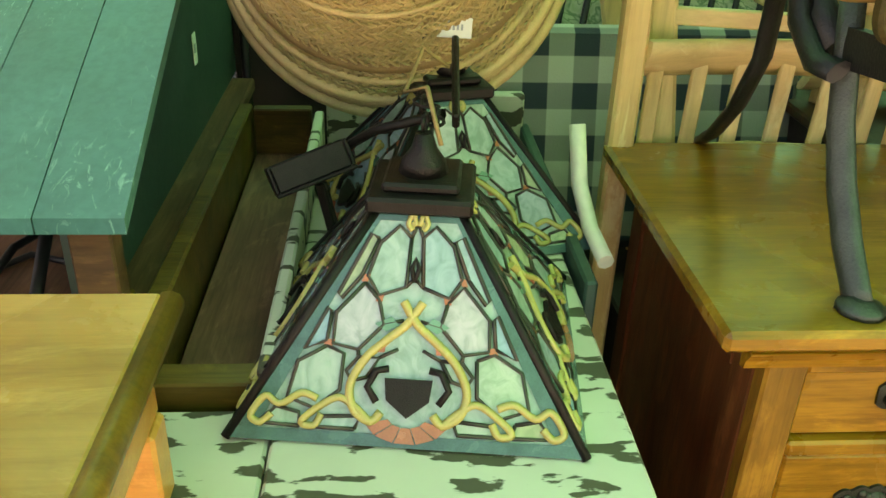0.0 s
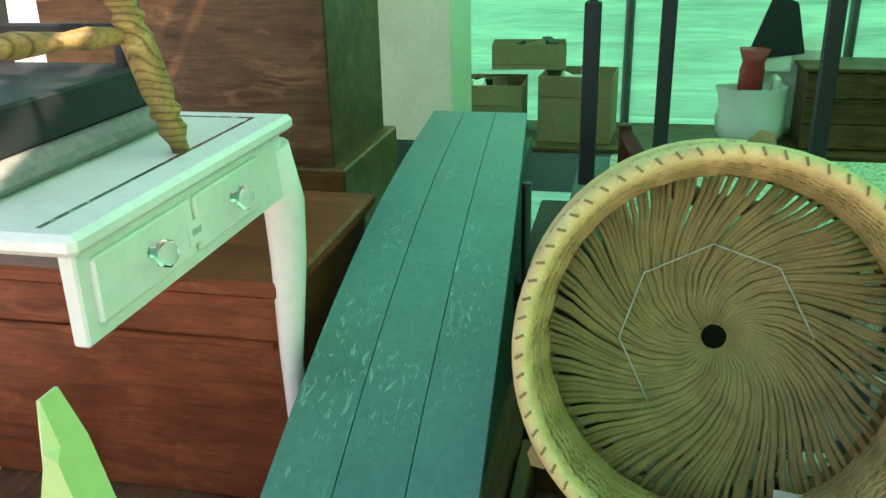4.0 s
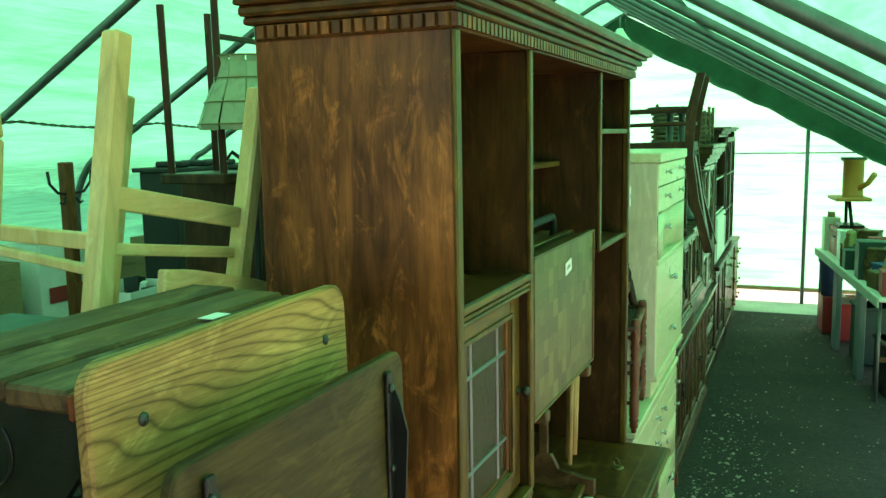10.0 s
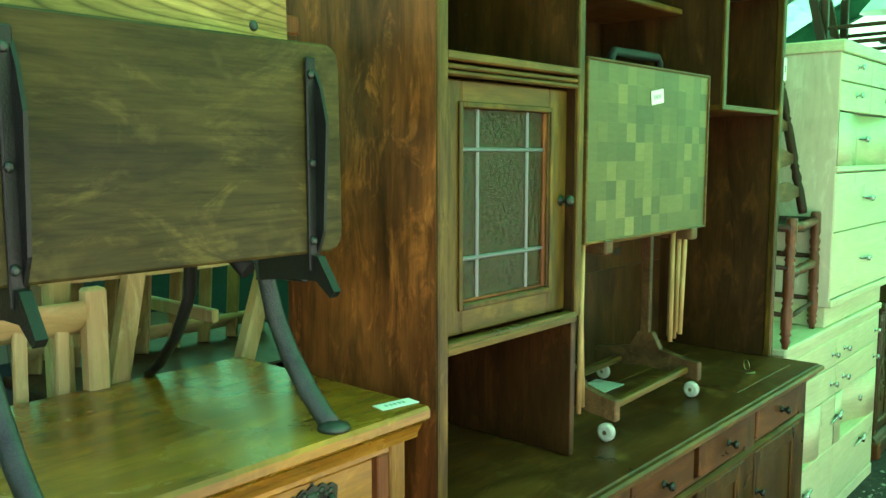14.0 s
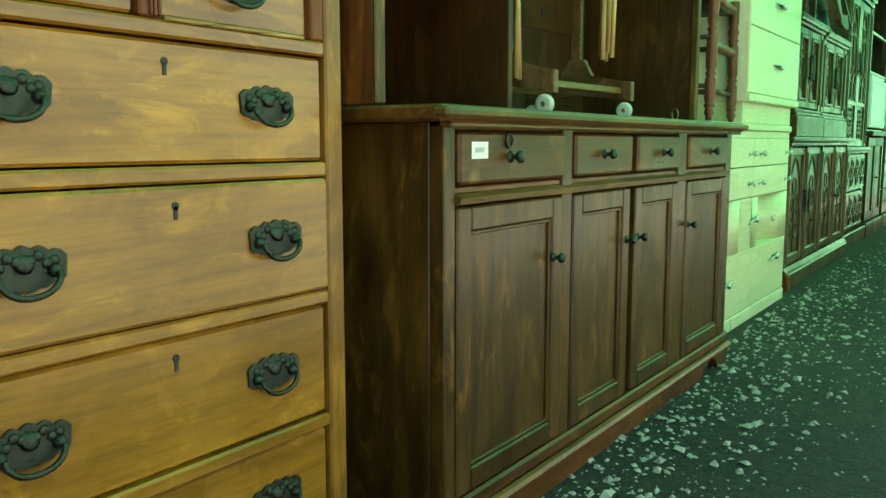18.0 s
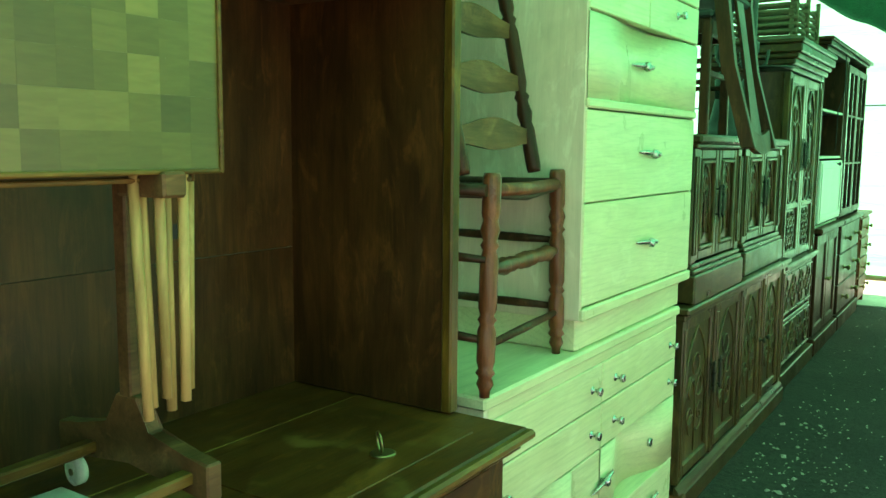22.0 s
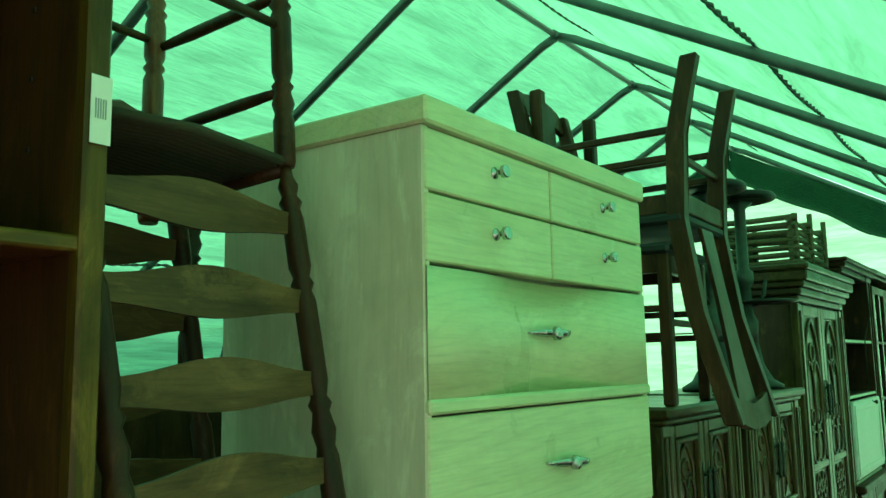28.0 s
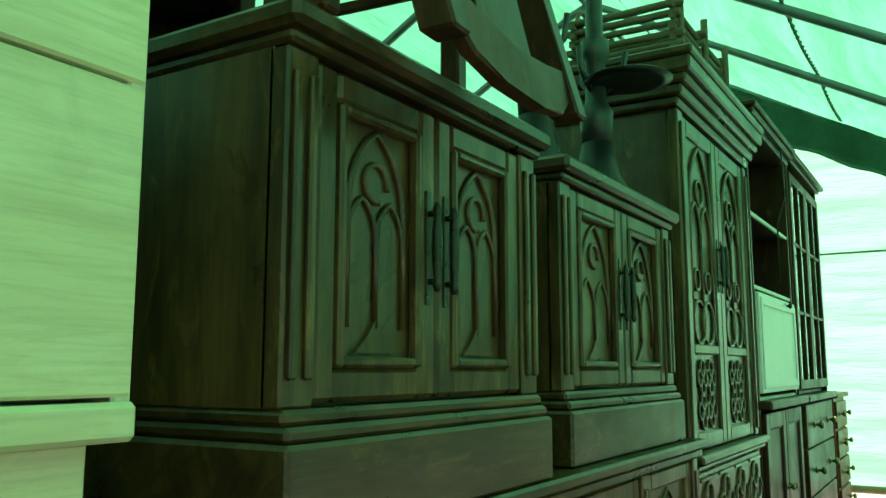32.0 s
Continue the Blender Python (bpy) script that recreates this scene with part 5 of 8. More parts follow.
school_desk()


# ---- tray tables on their wheeled rack ----
def tray_set():
    g = piece("tray_table_rack", (-0.25, 1.0, 0.8785), "set of folding tray tables hung on a small wheeled rack", "tray tables")
    Z = 0.8785
    for x, y, ax in ((-0.135, 0.668, 0), (-0.143, 1.205, 0), (-0.40, 0.69, 0), (-0.46, 1.215, 0)):
        w = lathe("caster", g, "plastic_clear", (x - 0.002, y - 0.010, Z + 0.024), (x - 0.002, y + 0.010, Z + 0.024), [(0, 0.017), (0.15, 0.0235), (0.85, 0.0235), (1, 0.017)], 18, "clear plastic caster wheel")
        lathe("hub", w, "brass", (x - 0.002, y - 0.0115, Z + 0.024), (x - 0.002, y + 0.0115, Z + 0.024), [(0, 0.006), (1, 0.006)], 10)
    for y, xa, xb in ((0.685, -0.115, -0.42), (1.215, -0.125, -0.49)):
        m = Matrix(((1, 0, 0, 0), (0, 0, 1, y - 0.012), (0, 1, 0, 0), (0, 0, 0, 1)))
        mid = (xa + xb) / 2
        prism("foot", g, "slat_wood", [(xa, Z + 0.05), (xa, Z + 0.105), (xa - 0.05, Z + 0.110), (mid + 0.05, Z + 0.125), (mid + 0.025, Z + 0.175), (mid - 0.025, Z + 0.175), (mid - 0.05, Z + 0.125), (xb + 0.05, Z + 0.11), (xb, Z + 0.105), (xb, Z + 0.05), (mid, Z + 0.075)], 0.028, m, "dark wooden foot", 0.003)
    for x in (-0.155, -0.385):
        beam("stretcher", g, "hutch_edge_y", (x, 0.70, Z + 0.075), (x - 0.015, 1.21, Z + 0.080), 0.018, 0.026, 0.003)
    beam("post", g, "slat_wood", (-0.31, 1.215, Z + 0.17), (-0.31, 1.215, 1.80), 0.03, 0.022)
    beam("post", g, "slat_wood", (-0.27, 0.685, Z + 0.17), (-0.27, 0.685, 1.80), 0.03, 0.022)
    beam("top_rail", g, "slat_wood", (-0.28, 0.66, 1.80), (-0.31, 1.24, 1.80), 0.022, 0.03)
    h = tube("handle", g, "black", [(-0.26, 0.865, 1.77), (-0.26, 0.865, 1.846), (-0.26, 0.880, 1.862), (-0.26, 1.140, 1.866), (-0.26, 1.155, 1.851), (-0.26, 1.155, 1.78)], 0.013, 8, "black plastic carrying handle")
    legs = [(-0.165, 0.578, 0.010), (-0.190, 0.600, 0.048), (-0.215, 0.590, -0.012)]
    for x, y, lean in legs:
        tube("tray_leg", g, "tan_slat", [(x, y, 1.42), (x - 0.01, y + lean, 0.96)], 0.0075, 8, "thin tan folding leg")
    for k in range(6):
        x, y = -0.190 - 0.012 * (k % 2), 1.140 + 0.022 * k
        tube("tray_leg", g, "tan_slat", [(x, y, 1.42), (x - 0.012, y + 0.012 + (2.5 - k) * 0.005, 1.045 + 0.012 * (k % 3))], 0.008, 8)
    for n_, (xf, dz, dy) in enumerate(((-0.150, 0.0, 0.0), (-0.190, -0.012, -0.02), (-0.228, -0.004, 0.015))):
        t = box("tray", g, "weathered_dark", xf - 0.014, xf, 0.560 + dy, 1.262 + dy, 1.385 + dz, 1.812 + dz, 0.003, "parquet tray top with a brass-coloured edge")
        for a, b2, c, e in ((0.555, 0.562, 1.380, 1.817), (1.260, 1.267, 1.380, 1.817), (0.562, 1.260, 1.380, 1.387), (0.562, 1.260, 1.810, 1.817)):
            sub(t, "tray_rim", "hutch_edge_y", xf - 0.018, xf + 0.006, a + dy, b2 + dy, c + dz, e + dz, 0.002)
        if n_ == 0:
            tag(t, at(xf + 0.002, 0.927, 1.741) @ pose(0, 0, 0, 90, 0, 90) @ pose(0, 0, 0, 0, 0, 8), 0.072, 0.036)
            me = None
            rnd = random.Random(3)
            ny, nz = 14, 9
            sy, sz = 0.698 / ny, 0.423 / nz
            for i in range(ny):
                for j in range(nz):
                    m = at(xf + 0.0005 + 0.0004 * rnd.random(), 0.562 + sy * (i + 0.5), 1.387 + sz * (j + 0.5))
                    if me is None:
                        bm = bmesh.new()
                        bx(bm, -0.002, 0.0, -sy * 0.4995, sy * 0.4995, -sz * 0.4995, sz * 0.4995, 0)
                        o = part("parquet_block", bm, "parquet", t)
                        o.matrix_basis, me = m, o.data
                    else:
                        again("parquet_block", me, t, m)
    for y in (0.66, 1.17):
        box("clip", g, "slat_wood", -0.24, -0.135, y - 0.02, y + 0.02, 1.350, 1.384, 0.004)
    g.scale = (1.0, 0.985, 1.05)
    g.location += Vector((0.010, 0.012, 0))
    c = piece("green_card", (-0.40, 1.12, 0.8785), "pale green card lying on the counter", "card")
    box("sheet", c, "cloth_white", -0.46, -0.36, 1.02, 1.20, 0.8792, 0.8812, 0)
    return g


def parquet_material():
    m, t, n, l, p = nodes_of("parquet")
    oi = n.new("ShaderNodeObjectInfo")
    c = ramp(n, l, oi.outputs["Random"], [(0.0, (0.074, 0.058, 0.018)), (0.3, (0.106, 0.084, 0.025)), (0.7, (0.128, 0.102, 0.030)), (0.9, (0.170, 0.136, 0.042)), (1.0, (0.22, 0.175, 0.055))])
    g1 = noise_tex(n, l, coords(n, l, (10, 10, 60)), 2.0, 3, 0.5)
    c = mix(n, l, "MULTIPLY", 0.5, c, ramp(n, l, g1, [(0.3, grey(0.6)), (0.7, grey(1.0))]))
    l.new(c, p.inputs["Base Color"])
    p.inputs["Roughness"].default_value = 0.34
    MATS["parquet"] = m


parquet_material()
tray_set()


# ---- chairs ----
def turned(r, n=0):
    """Profile of a turned chair leg with rings."""
    return [(0, r * 0.55), (0.03, r * 0.6), (0.06, r * 0.95), (0.09, r * 0.7), (0.11, r * 1.08), (0.13, r * 0.8), (0.16, r), (0.30, r * 1.02), (0.33, r * 0.75), (0.35, r * 1.05), (0.37, r * 0.75), (0.40, r), (0.62, r), (0.66, r * 0.72), (0.68, r * 1.05), (0.70, r * 0.75), (0.75, r * 1.08), (0.79, r * 0.8), (0.82, r), (0.98, r), (1, r * 0.85)]


def slat_outline(w, h, wave):
    top = [(-w / 2 + w * k / 16, h / 2 + wave * (0.35 * math.cos(2 * math.pi * (k / 16 - 0.5)))) for k in range(17)]
    low = [(w / 2 - w * k / 16, -h / 2 - wave * (0.55 * math.cos(2 * math.pi * (k / 16 - 0.5)) - 0.2)) for k in range(17)]
    return top + low


def ladder_chair(m, label):
    g = thing("ladder_back_chair", (0, 0, 0), label, "chair", "ladder-back chairs")
    w, d = 0.235, 0.37
    for s in (-1, 1):
        lathe("front_leg", g, "chair_brown", (0, s * w, 0), (0, s * (w - 0.025), 0.50), turned(0.021))
        lathe("back_post", g, "walnut", (-d, s * (w - 0.03), 0), (-d, s * (w - 0.03), 0.46), turned(0.019))
        lathe("back_post", g, "walnut", (-d, s * (w - 0.03), 0.46), (-d - 0.10, s * (w - 0.045), 1.06), turned(0.019))
        for z in (0.13, 0.31):
            lathe("rung", g, "walnut", (0, s * w, z), (-d, s * (w - 0.03), z + 0.01), [(0, 0.008), (0.3, 0.012), (0.7, 0.012), (1, 0.008)], 10)
        tube("seat_rail", g, "walnut", [(0, s * w, 0.462), (-d, s * (w - 0.03), 0.462)], 0.014, 8)
    lathe("turned_rung", g, "chair_brown", (0, -w, 0.285), (0, w, 0.285), [(0, 0.009), (0.12, 0.012), (0.2, 0.022), (0.27, 0.014), (0.3, 0.019), (0.36, 0.012), (0.42, 0.020), (0.45, 0.014), (0.5, 0.022), (0.55, 0.014), (0.58, 0.020), (0.64, 0.012), (0.7, 0.019), (0.73, 0.014), (0.8, 0.022), (0.88, 0.012), (1, 0.009)])
    lathe("rung", g, "walnut", (0, -w, 0.115), (0, w, 0.115), [(0, 0.008), (0.5, 0.011), (1, 0.008)], 10)
    lathe("rung", g, "walnut", (-d, -w + 0.03, 0.2), (-d, w - 0.03, 0.2), [(0, 0.008), (0.5, 0.011), (1, 0.008)], 10)
    bm = bmesh.new()
    for k in range(24):
        s = k / 23
        tube_bm(bm, [(-0.004 - s * d, -w + 0.03, 0.452), (-0.004 - s * d, 0, 0.438), (-0.004 - s * d, w - 0.03, 0.452)], 0.0095, 6)
    tagged(part("rush_seat", bm, "rush", g, "dark woven rush seat"), kind="stuff")
    tube("front_rail", g, "chair_brown", [(0, -w + 0.025, 0.462), (0, 0, 0.458), (0, w - 0.025, 0.462)], 0.016, 10)
    for k in range(4):
        z = 0.56 + 0.135 * k
        x = -d - 0.10 * (z - 0.46) / 0.6
        prism("slat", g, "slat_wood", slat_outline(0.385, 0.062, 0.022), 0.010, at(x + 0.005, 0, z) @ FACE, "", 0.002)
    g.matrix_basis = m
    return g


plain("rush", (0.055, 0.040, 0.020), 0.85, vary=0.5, scale=30, bumpy=0.8)
ladder_chair(pose(-0.150, 2.244, 0.8905, 0, 0, 6), "brown turned ladder-back chair standing on the pale dresser")
ladder_chair(pose(-0.188, 2.182, 1.385, 0, 0, 3) @ pose(0, 0, 0, 0, 177, 0) @ at(0.47, 0, -1.06), "ladder-back chair turned upside down on the other chair")


def dining_chair(m, label, cut=0.0):
    g = thing("splat_back_chair", (0, 0, 0), label, "chair", "dark dining chairs")
    w, d = 0.19, 0.38
    for s in (-1, 1):
        bm = bmesh.new()
        bx(bm, -0.018, 0.018, s * w - 0.018, s * w + 0.018, cut, 0.44, 0.005)
        part("front_leg", bm, "walnut", g)
        line = [(-d - 0.05, 0), (-d, 0.22), (-d + 0.01, 0.46), (-d - 0.02, 0.72), (-d - 0.09, 1.02)]
        prism("back_post", g, "walnut", [(x - 0.022, z) for x, z in line] + [(x + 0.022, z) for x, z in line[::-1]], 0.040, Matrix(((1, 0, 0, 0), (0, 0, 1, s * w - 0.020), (0, 1, 0, 0), (0, 0, 0, 1))), "", 0.004)
        for z in (0.20, 0.28):
            beam("stretcher", g, "walnut", (0, s * w, z), (-d + 0.01, s * (w - 0.01), z), 0.02, 0.016)
        box("seat_rail", g, "walnut", -d, 0.0, s * w - 0.012, s * w + 0.012, 0.385, 0.44, 0.003)
    beam("stretcher", g, "walnut", (0, -w, 0.24), (0, w, 0.24), 0.02, 0.016)
    beam("stretcher", g, "walnut", (-d, -w, 0.28), (-d, w, 0.28), 0.02, 0.016)
    box("seat_rail", g, "walnut", -0.012, 0.012, -w, w, 0.385, 0.44, 0.003)
    box("seat_rail", g, "walnut", -d - 0.010, -d + 0.014, -w, w, 0.385, 0.44, 0.003)
    box("seat", g, "black", -d - 0.01, 0.022, -w - 0.022, w + 0.022, 0.44, 0.472, 0.012, "dark drop-in seat")
    prism("splat", g, "walnut", [(-0.055, 0.0), (0.055, 0.0), (0.05, 0.18), (0.062, 0.36), (0.09, 0.515), (-0.09, 0.515), (-0.062, 0.36), (-0.05, 0.18)], 0.010, at(-d, 0, 0.47) @ Matrix.Rotation(radians(-8), 4, "Y") @ FACE, "", 0.002)
    top = [(-0.172, -0.01), (-0.10, 0.012), (0, 0.02), (0.10, 0.012), (0.172, -0.01), (0.172, 0.05), (0.14, 0.075), (0.06, 0.088), (-0.06, 0.088), (-0.14, 0.075), (-0.172, 0.05)]
    prism("crest_rail", g, "walnut", top, 0.02, at(-d - 0.072, 0, 0.955) @ Matrix.Rotation(radians(-8), 4, "Y") @ FACE, "", 0.004)
    g.matrix_basis = m
    return g


dining_chair(pose(-0.185, 3.93, 1.5055, 0, 0, 4), "dark dining chair standing on the gothic cabinet")
dining_chair(pose(-0.125, 3.98, 2.537, 0, 0, 2) @ pose(0, 0, 0, 0, 179, 0) @ Matrix.Diagonal((1.19, 1.1, 1.065, 1)) @ at(0.39, 0, 0), "dark splat-back chair turned upside down on another chair")
cup = piece("storage_cupboard", (-1.22, 4.3, 0), "plain dark cupboard behind the gothic pieces", "cupboard")
box("body", cup, "walnut", -1.60, -0.86, 3.60, 5.10, 0.0, 1.50, 0.006)
box("top", cup, "walnut", -1.63, -0.83, 3.57, 5.13, 1.50, 1.53, 0.006)
dining_chair(pose(-0.98, 4.15, 1.5305, 0, 0, -25), "dark dining chair on the cupboard behind")
dining_chair(pose(-1.22, 4.62, 1.5305, 0, 0, 15), "dark dining chair on the cupboard behind")
plain("shade_linen", (0.56, 0.50, 0.34), 0.8, vary=0.3, scale=14)
ls = thing("lampshade", (-1.13, 4.80, 1.5305), "cream linen lampshade standing on the dark cupboard", "lampshade")
lathe("shade", ls, "shade_linen", (0, 0, 0.0), (0, 0, 0.20), [(0, 0.145), (0.03, 0.147), (0.06, 0.143), (0.95, 0.105), (1, 0.107)], 28)
bp = thing("brush_pot", (-0.90, 4.72, 1.5305), "cream pot holding a black bristle brush", "pot")
pot_body = lathe("pot", bp, "shade_linen", (0, 0, 0), (0, 0, 0.09), [(0, 0.042), (0.1, 0.05), (0.85, 0.055), (1, 0.05)], 18)
lathe("brush", bp, "black", (0, 0, 0.085), (0.01, 0, 0.15), [(0, 0.014), (0.3, 0.03), (0.7, 0.034), (1, 0.015)], 12, "black bristle brush")
# Added dark block: stands in for clutter and covers the bright end sheet.
bc = piece("storage_cupboard", (-2.05, 6.3, 0), "dark block added for clutter, hiding the bright end wall", "cupboard")
box("body", bc, "walnut", -2.35, -1.78, 5.35, 7.25, 0.0, 1.79, 0.006)
box("top", bc, "walnut", -2.38, -1.75, 5.32, 7.28, 1.79, 1.82, 0.006)


def pedestal(x, y, z, h, r, label):
    g = piece("pedestal_stool", (x, y, z), label, "stool", "iron pedestal stools")
    lathe("seat", g, "iron", (x, y, z + h - 0.035), (x, y, z + h), [(0, r * 0.75), (0.25, r * 0.98), (0.7, r), (1, r * 0.94)], 28, "round dark seat")
    lathe("column", g, "iron_worn", (x, y, z + 0.20), (x, y, z + h - 0.034), [(0, 0.045), (0.15, 0.05), (0.2, 0.032), (0.4, 0.030), (0.42, 0.042), (0.5, 0.042), (0.52, 0.026), (0.95, 0.026), (1, 0.06)], 16)
    lathe("base", g, "iron", (x, y, z), (x, y, z + 0.20), [(0, 0.14), (0.08, 0.14), (0.2, 0.10), (0.5, 0.065), (1, 0.045)], 20)
    bm = bmesh.new()
    for k in range(3):
        a = radians(120 * k + 20)
        tube_bm(bm, [(x + 0.03 * math.cos(a), y + 0.03 * math.sin(a), z + 0.36), (x + 0.08 * math.cos(a), y + 0.08 * math.sin(a), z + 0.41), (x + 0.09 * math.cos(a), y + 0.09 * math.sin(a), z + 0.48)], 0.009, 8)
    part("bracket", bm, "iron_worn", g)
    return g


pedestal(-0.41, 4.90, 1.5055, 0.865, 0.17, "dark iron pedestal stool with a round seat on the cabinet")
pedestal(-0.37, 5.245, 1.5055, 0.870, 0.16, "second dark iron pedestal stool with a round seat")
lathe("saddle_plate", bpy.data.objects["pedestal_stool.001"], "iron", (-0.27, 5.245, 1.875), (-0.27, 5.245, 1.89), [(0, 0.10), (0.5, 0.13), (1, 0.12)], 20)


def twig_basket():
    g = piece("twig_basket", (-0.47, 6.06, 2.0805), "rustic basket of stacked brown willow twigs on the tall cabinet", "basket")
    rnd = random.Random(8)
    xa, xb, ya, yb = -0.66, -0.28, 5.79, 6.47
    for k in range(7):
        z = 2.094 + 0.038 * k
        for x in (xa, xb):
            o = rnd.uniform(0.01, 0.05)
            tube("twig", g, "twig", [(x, ya - o, z), (x + rnd.uniform(-0.006, 0.006), (ya + yb) / 2, z + rnd.uniform(-0.005, 0.005)), (x, yb + o, z)], rnd.uniform(0.011, 0.015), 7)
        for y in (ya, (ya + yb) / 2, yb):
            o = rnd.uniform(0.01, 0.04)
            tube("twig", g, "twig", [(xa - o, y, z + 0.018), ((xa + xb) / 2, y, z + 0.018 + rnd.uniform(-0.005, 0.005)), (xb + o, y, z + 0.018)], rnd.uniform(0.011, 0.015), 7)
    for x in (xa, xb):
        for y in (ya, (ya + yb) / 2, yb):
            tube("post", g, "twig", [(x + 0.02, y + 0.02, 2.0805), (x + 0.02, y + 0.02, 2.40 if y != ya else 2.36)], 0.014, 7)
    bm = bmesh.new()
    torus_bm(bm, (xa, ya + 0.1, 2.36), 0.06, 0.009, (1, 0, 0), 0, 180, 12)
    part("hoop", bm, "twig", g)


plain("twig", (0.16, 0.11, 0.06), 0.8, vary=0.6, scale=40, bumpy=0.8)
twig_basket()


# ---- pale pine chairs behind the oak chest ----
def pine_stack():
    s = piece("low_cupboard", (-1.05, -0.5, 0), "plain dark cupboard that the pine chairs stand on", "cupboard")
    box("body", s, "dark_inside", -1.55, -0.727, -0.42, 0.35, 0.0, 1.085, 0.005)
    box("top", s, "walnut", -1.57, -0.723, -0.44, 0.37, 1.085, 1.11, 0.005)
    Z = 1.1105
    c = piece("pine_chair", (-1.08, -0.22, Z), "pale pine chair with a white cushion, standing behind the chest", "chair", "pine chairs")
    for x, y, lean, top in ((-0.745, -0.338, 0.100, 1.60), (-0.745, -0.010, 0.098, 1.40), (-1.19, -0.31, 0.04, 1.40), (-1.19, -0.05, 0.04, 1.40)):
        beam("leg", c, "pine", (x, y, Z), (x, y + lean, top), 0.042, 0.042, 0.006)
    pts = [(-0.80 + 0.025 * math.sin(math.pi * k / 10), -0.470 + 0.530 * k / 10) for k in range(11)] + [(-1.20, 0.05), (-1.19, -0.36)]
    prism("seat", c, "pine_y", pts, 0.075, at(0, 0, 1.357), "bowed pale pine seat", 0.006)
    prism("cushion", c, "cloth_white", pts, 0.046, at(-0.012, 0, 1.4335), "white folded cushion", 0.02)
    prism("cushion", c, "cloth_white", [(x * 0.97 - 0.04, y * 0.94 - 0.02) for x, y in pts], 0.092, at(0, 0, 1.4805), "white folded cushion", 0.03)
    for y in (-0.375, -0.03):
        box("stretcher", c, "pine", -1.20, -0.82, y - 0.010, y + 0.010, 1.21, 1.245, 0.004)
    k_ = piece("pine_chair", (-1.02, -0.12, Z), "pine chair with a slatted back behind the other chairs", "chair", "pine chairs")
    for q in range(8):
        y = -0.40 + 0.092 * q
        beam("slat", k_, "tan_slat", (-1.05, y + 0.02, Z), (-1.07, y + 0.05, 1.335), 0.014, 0.034, 0.003)
    tube("back_rail", k_, "pine_y", [(-1.05, -0.42, 1.16), (-1.08, -0.05, 1.155), (-1.05, 0.30, 1.16)], 0.03, 8, "", 0.4)
    # inverted chair on it
    t = piece("pine_chair", (-1.05, -0.02, 1.5735), "pale pine chair turned upside down on the other chair", "chair", "pine chairs")
    legs = [((-0.783, -0.352, 1.60), (-0.783, -0.195, 2.41)), ((-0.752, 0.050, 1.60), (-0.755, 0.246, 2.314)), ((-1.15, 0.05, 1.60), (-1.15, 0.196, 2.31))]
    for a, b2 in legs:
        beam("leg", t, "pine", a, b2, 0.048, 0.046, 0.006)
    line = [(-1.15, -0.50, 1.30), (-1.15, -0.405, 1.55), (-1.15, -0.320, 1.79), (-1.15, -0.245, 2.00), (-1.15, -0.218, 2.20), (-1.15, -0.235, 2.42)]
    bm = bmesh.new()
    for a, b2 in zip(line, line[1:]):
        beam_bm(bm, a, b2, 0.044, 0.05, 0.006)
    part("back_post", bm, "pine", t)
    beam("rail", t, "pine_y", (-0.783, -0.235, 2.075), (-0.757, 0.135, 2.000), 0.050, 0.022)
    beam("rail", t, "pine_y", (-0.783, -0.262, 1.972), (-0.757, 0.105, 1.918), 0.026, 0.022)
    beam("rail", t, "pine", (-0.79, -0.262, 1.985), (-1.15, -0.250, 1.998), 0.034, 0.022)
    beam("rail", t, "pine", (-0.79, -0.275, 1.925), (-1.15, -0.262, 1.965), 0.020, 0.022)
    prism("seat", t, "pine_y", [(-0.75, -0.44), (-0.72, -0.22), (-0.73, 0.05), (-1.17, 0.10), (-1.17, -0.30)], 0.050, at(0, 0, 1.5735), "", 0.005)
    prism("curved_rail", t, "pine_y", [(-0.20, 1.862), (-0.19, 1.922), (-0.10, 1.908), (0.02, 1.878), (0.12, 1.852), (0.21, 1.822), (0.22, 1.79), (0.10, 1.795), (-0.05, 1.82)], 0.024, at(-0.70, 0, 0) @ FACE, "broad bowed pine back rail", 0.004)
    # second pine chair, upside down and lower
    u = piece("pine_chair", (-0.88, -0.76, Z), "tall pale pine stool with square legs", "chair", "pine chairs")
    for foot, tip in (((-0.76, -0.76, 0.70), (-0.782, -0.898, 1.765)), ((-1.15, -0.70, 0.70), (-1.188, -0.937, 1.784)), ((-1.30, -0.435, 0.70), (-1.324, -0.438, 1.744)), ((-0.80, -0.43, 0.70), (-0.80, -0.43, 1.50))):
        bm = bmesh.new()
        beam_bm(bm, foot, tip, 0.050, 0.046, 0.007)
        part("leg", bm, "pine", u)
    beam("rail", u, "pine_y", (-0.765, -0.855, 1.475), (-0.681, -0.610, 1.530), 0.045, 0.02)
    beam("rail", u, "pine_y", (-0.765, -0.855, 1.36), (-0.70, -0.56, 1.36), 0.030, 0.02)
    tube("curved_rail", u, "pine_y", [(-0.79, -0.845, 1.56), (-0.86, -0.74, 1.575), (-0.86, -0.62, 1.55), (-0.82, -0.50, 1.50)], 0.022, 8, "", 0.35)
    beam("rail", u, "pine", (-1.15, -0.83, 1.40), (-1.28, -0.43, 1.40), 0.03, 0.02)
    box("base_block", u, "dark_inside", -1.32, -0.72, -0.82, -0.43, 0.0, 0.70, 0.006, "dark box under the upturned stool")
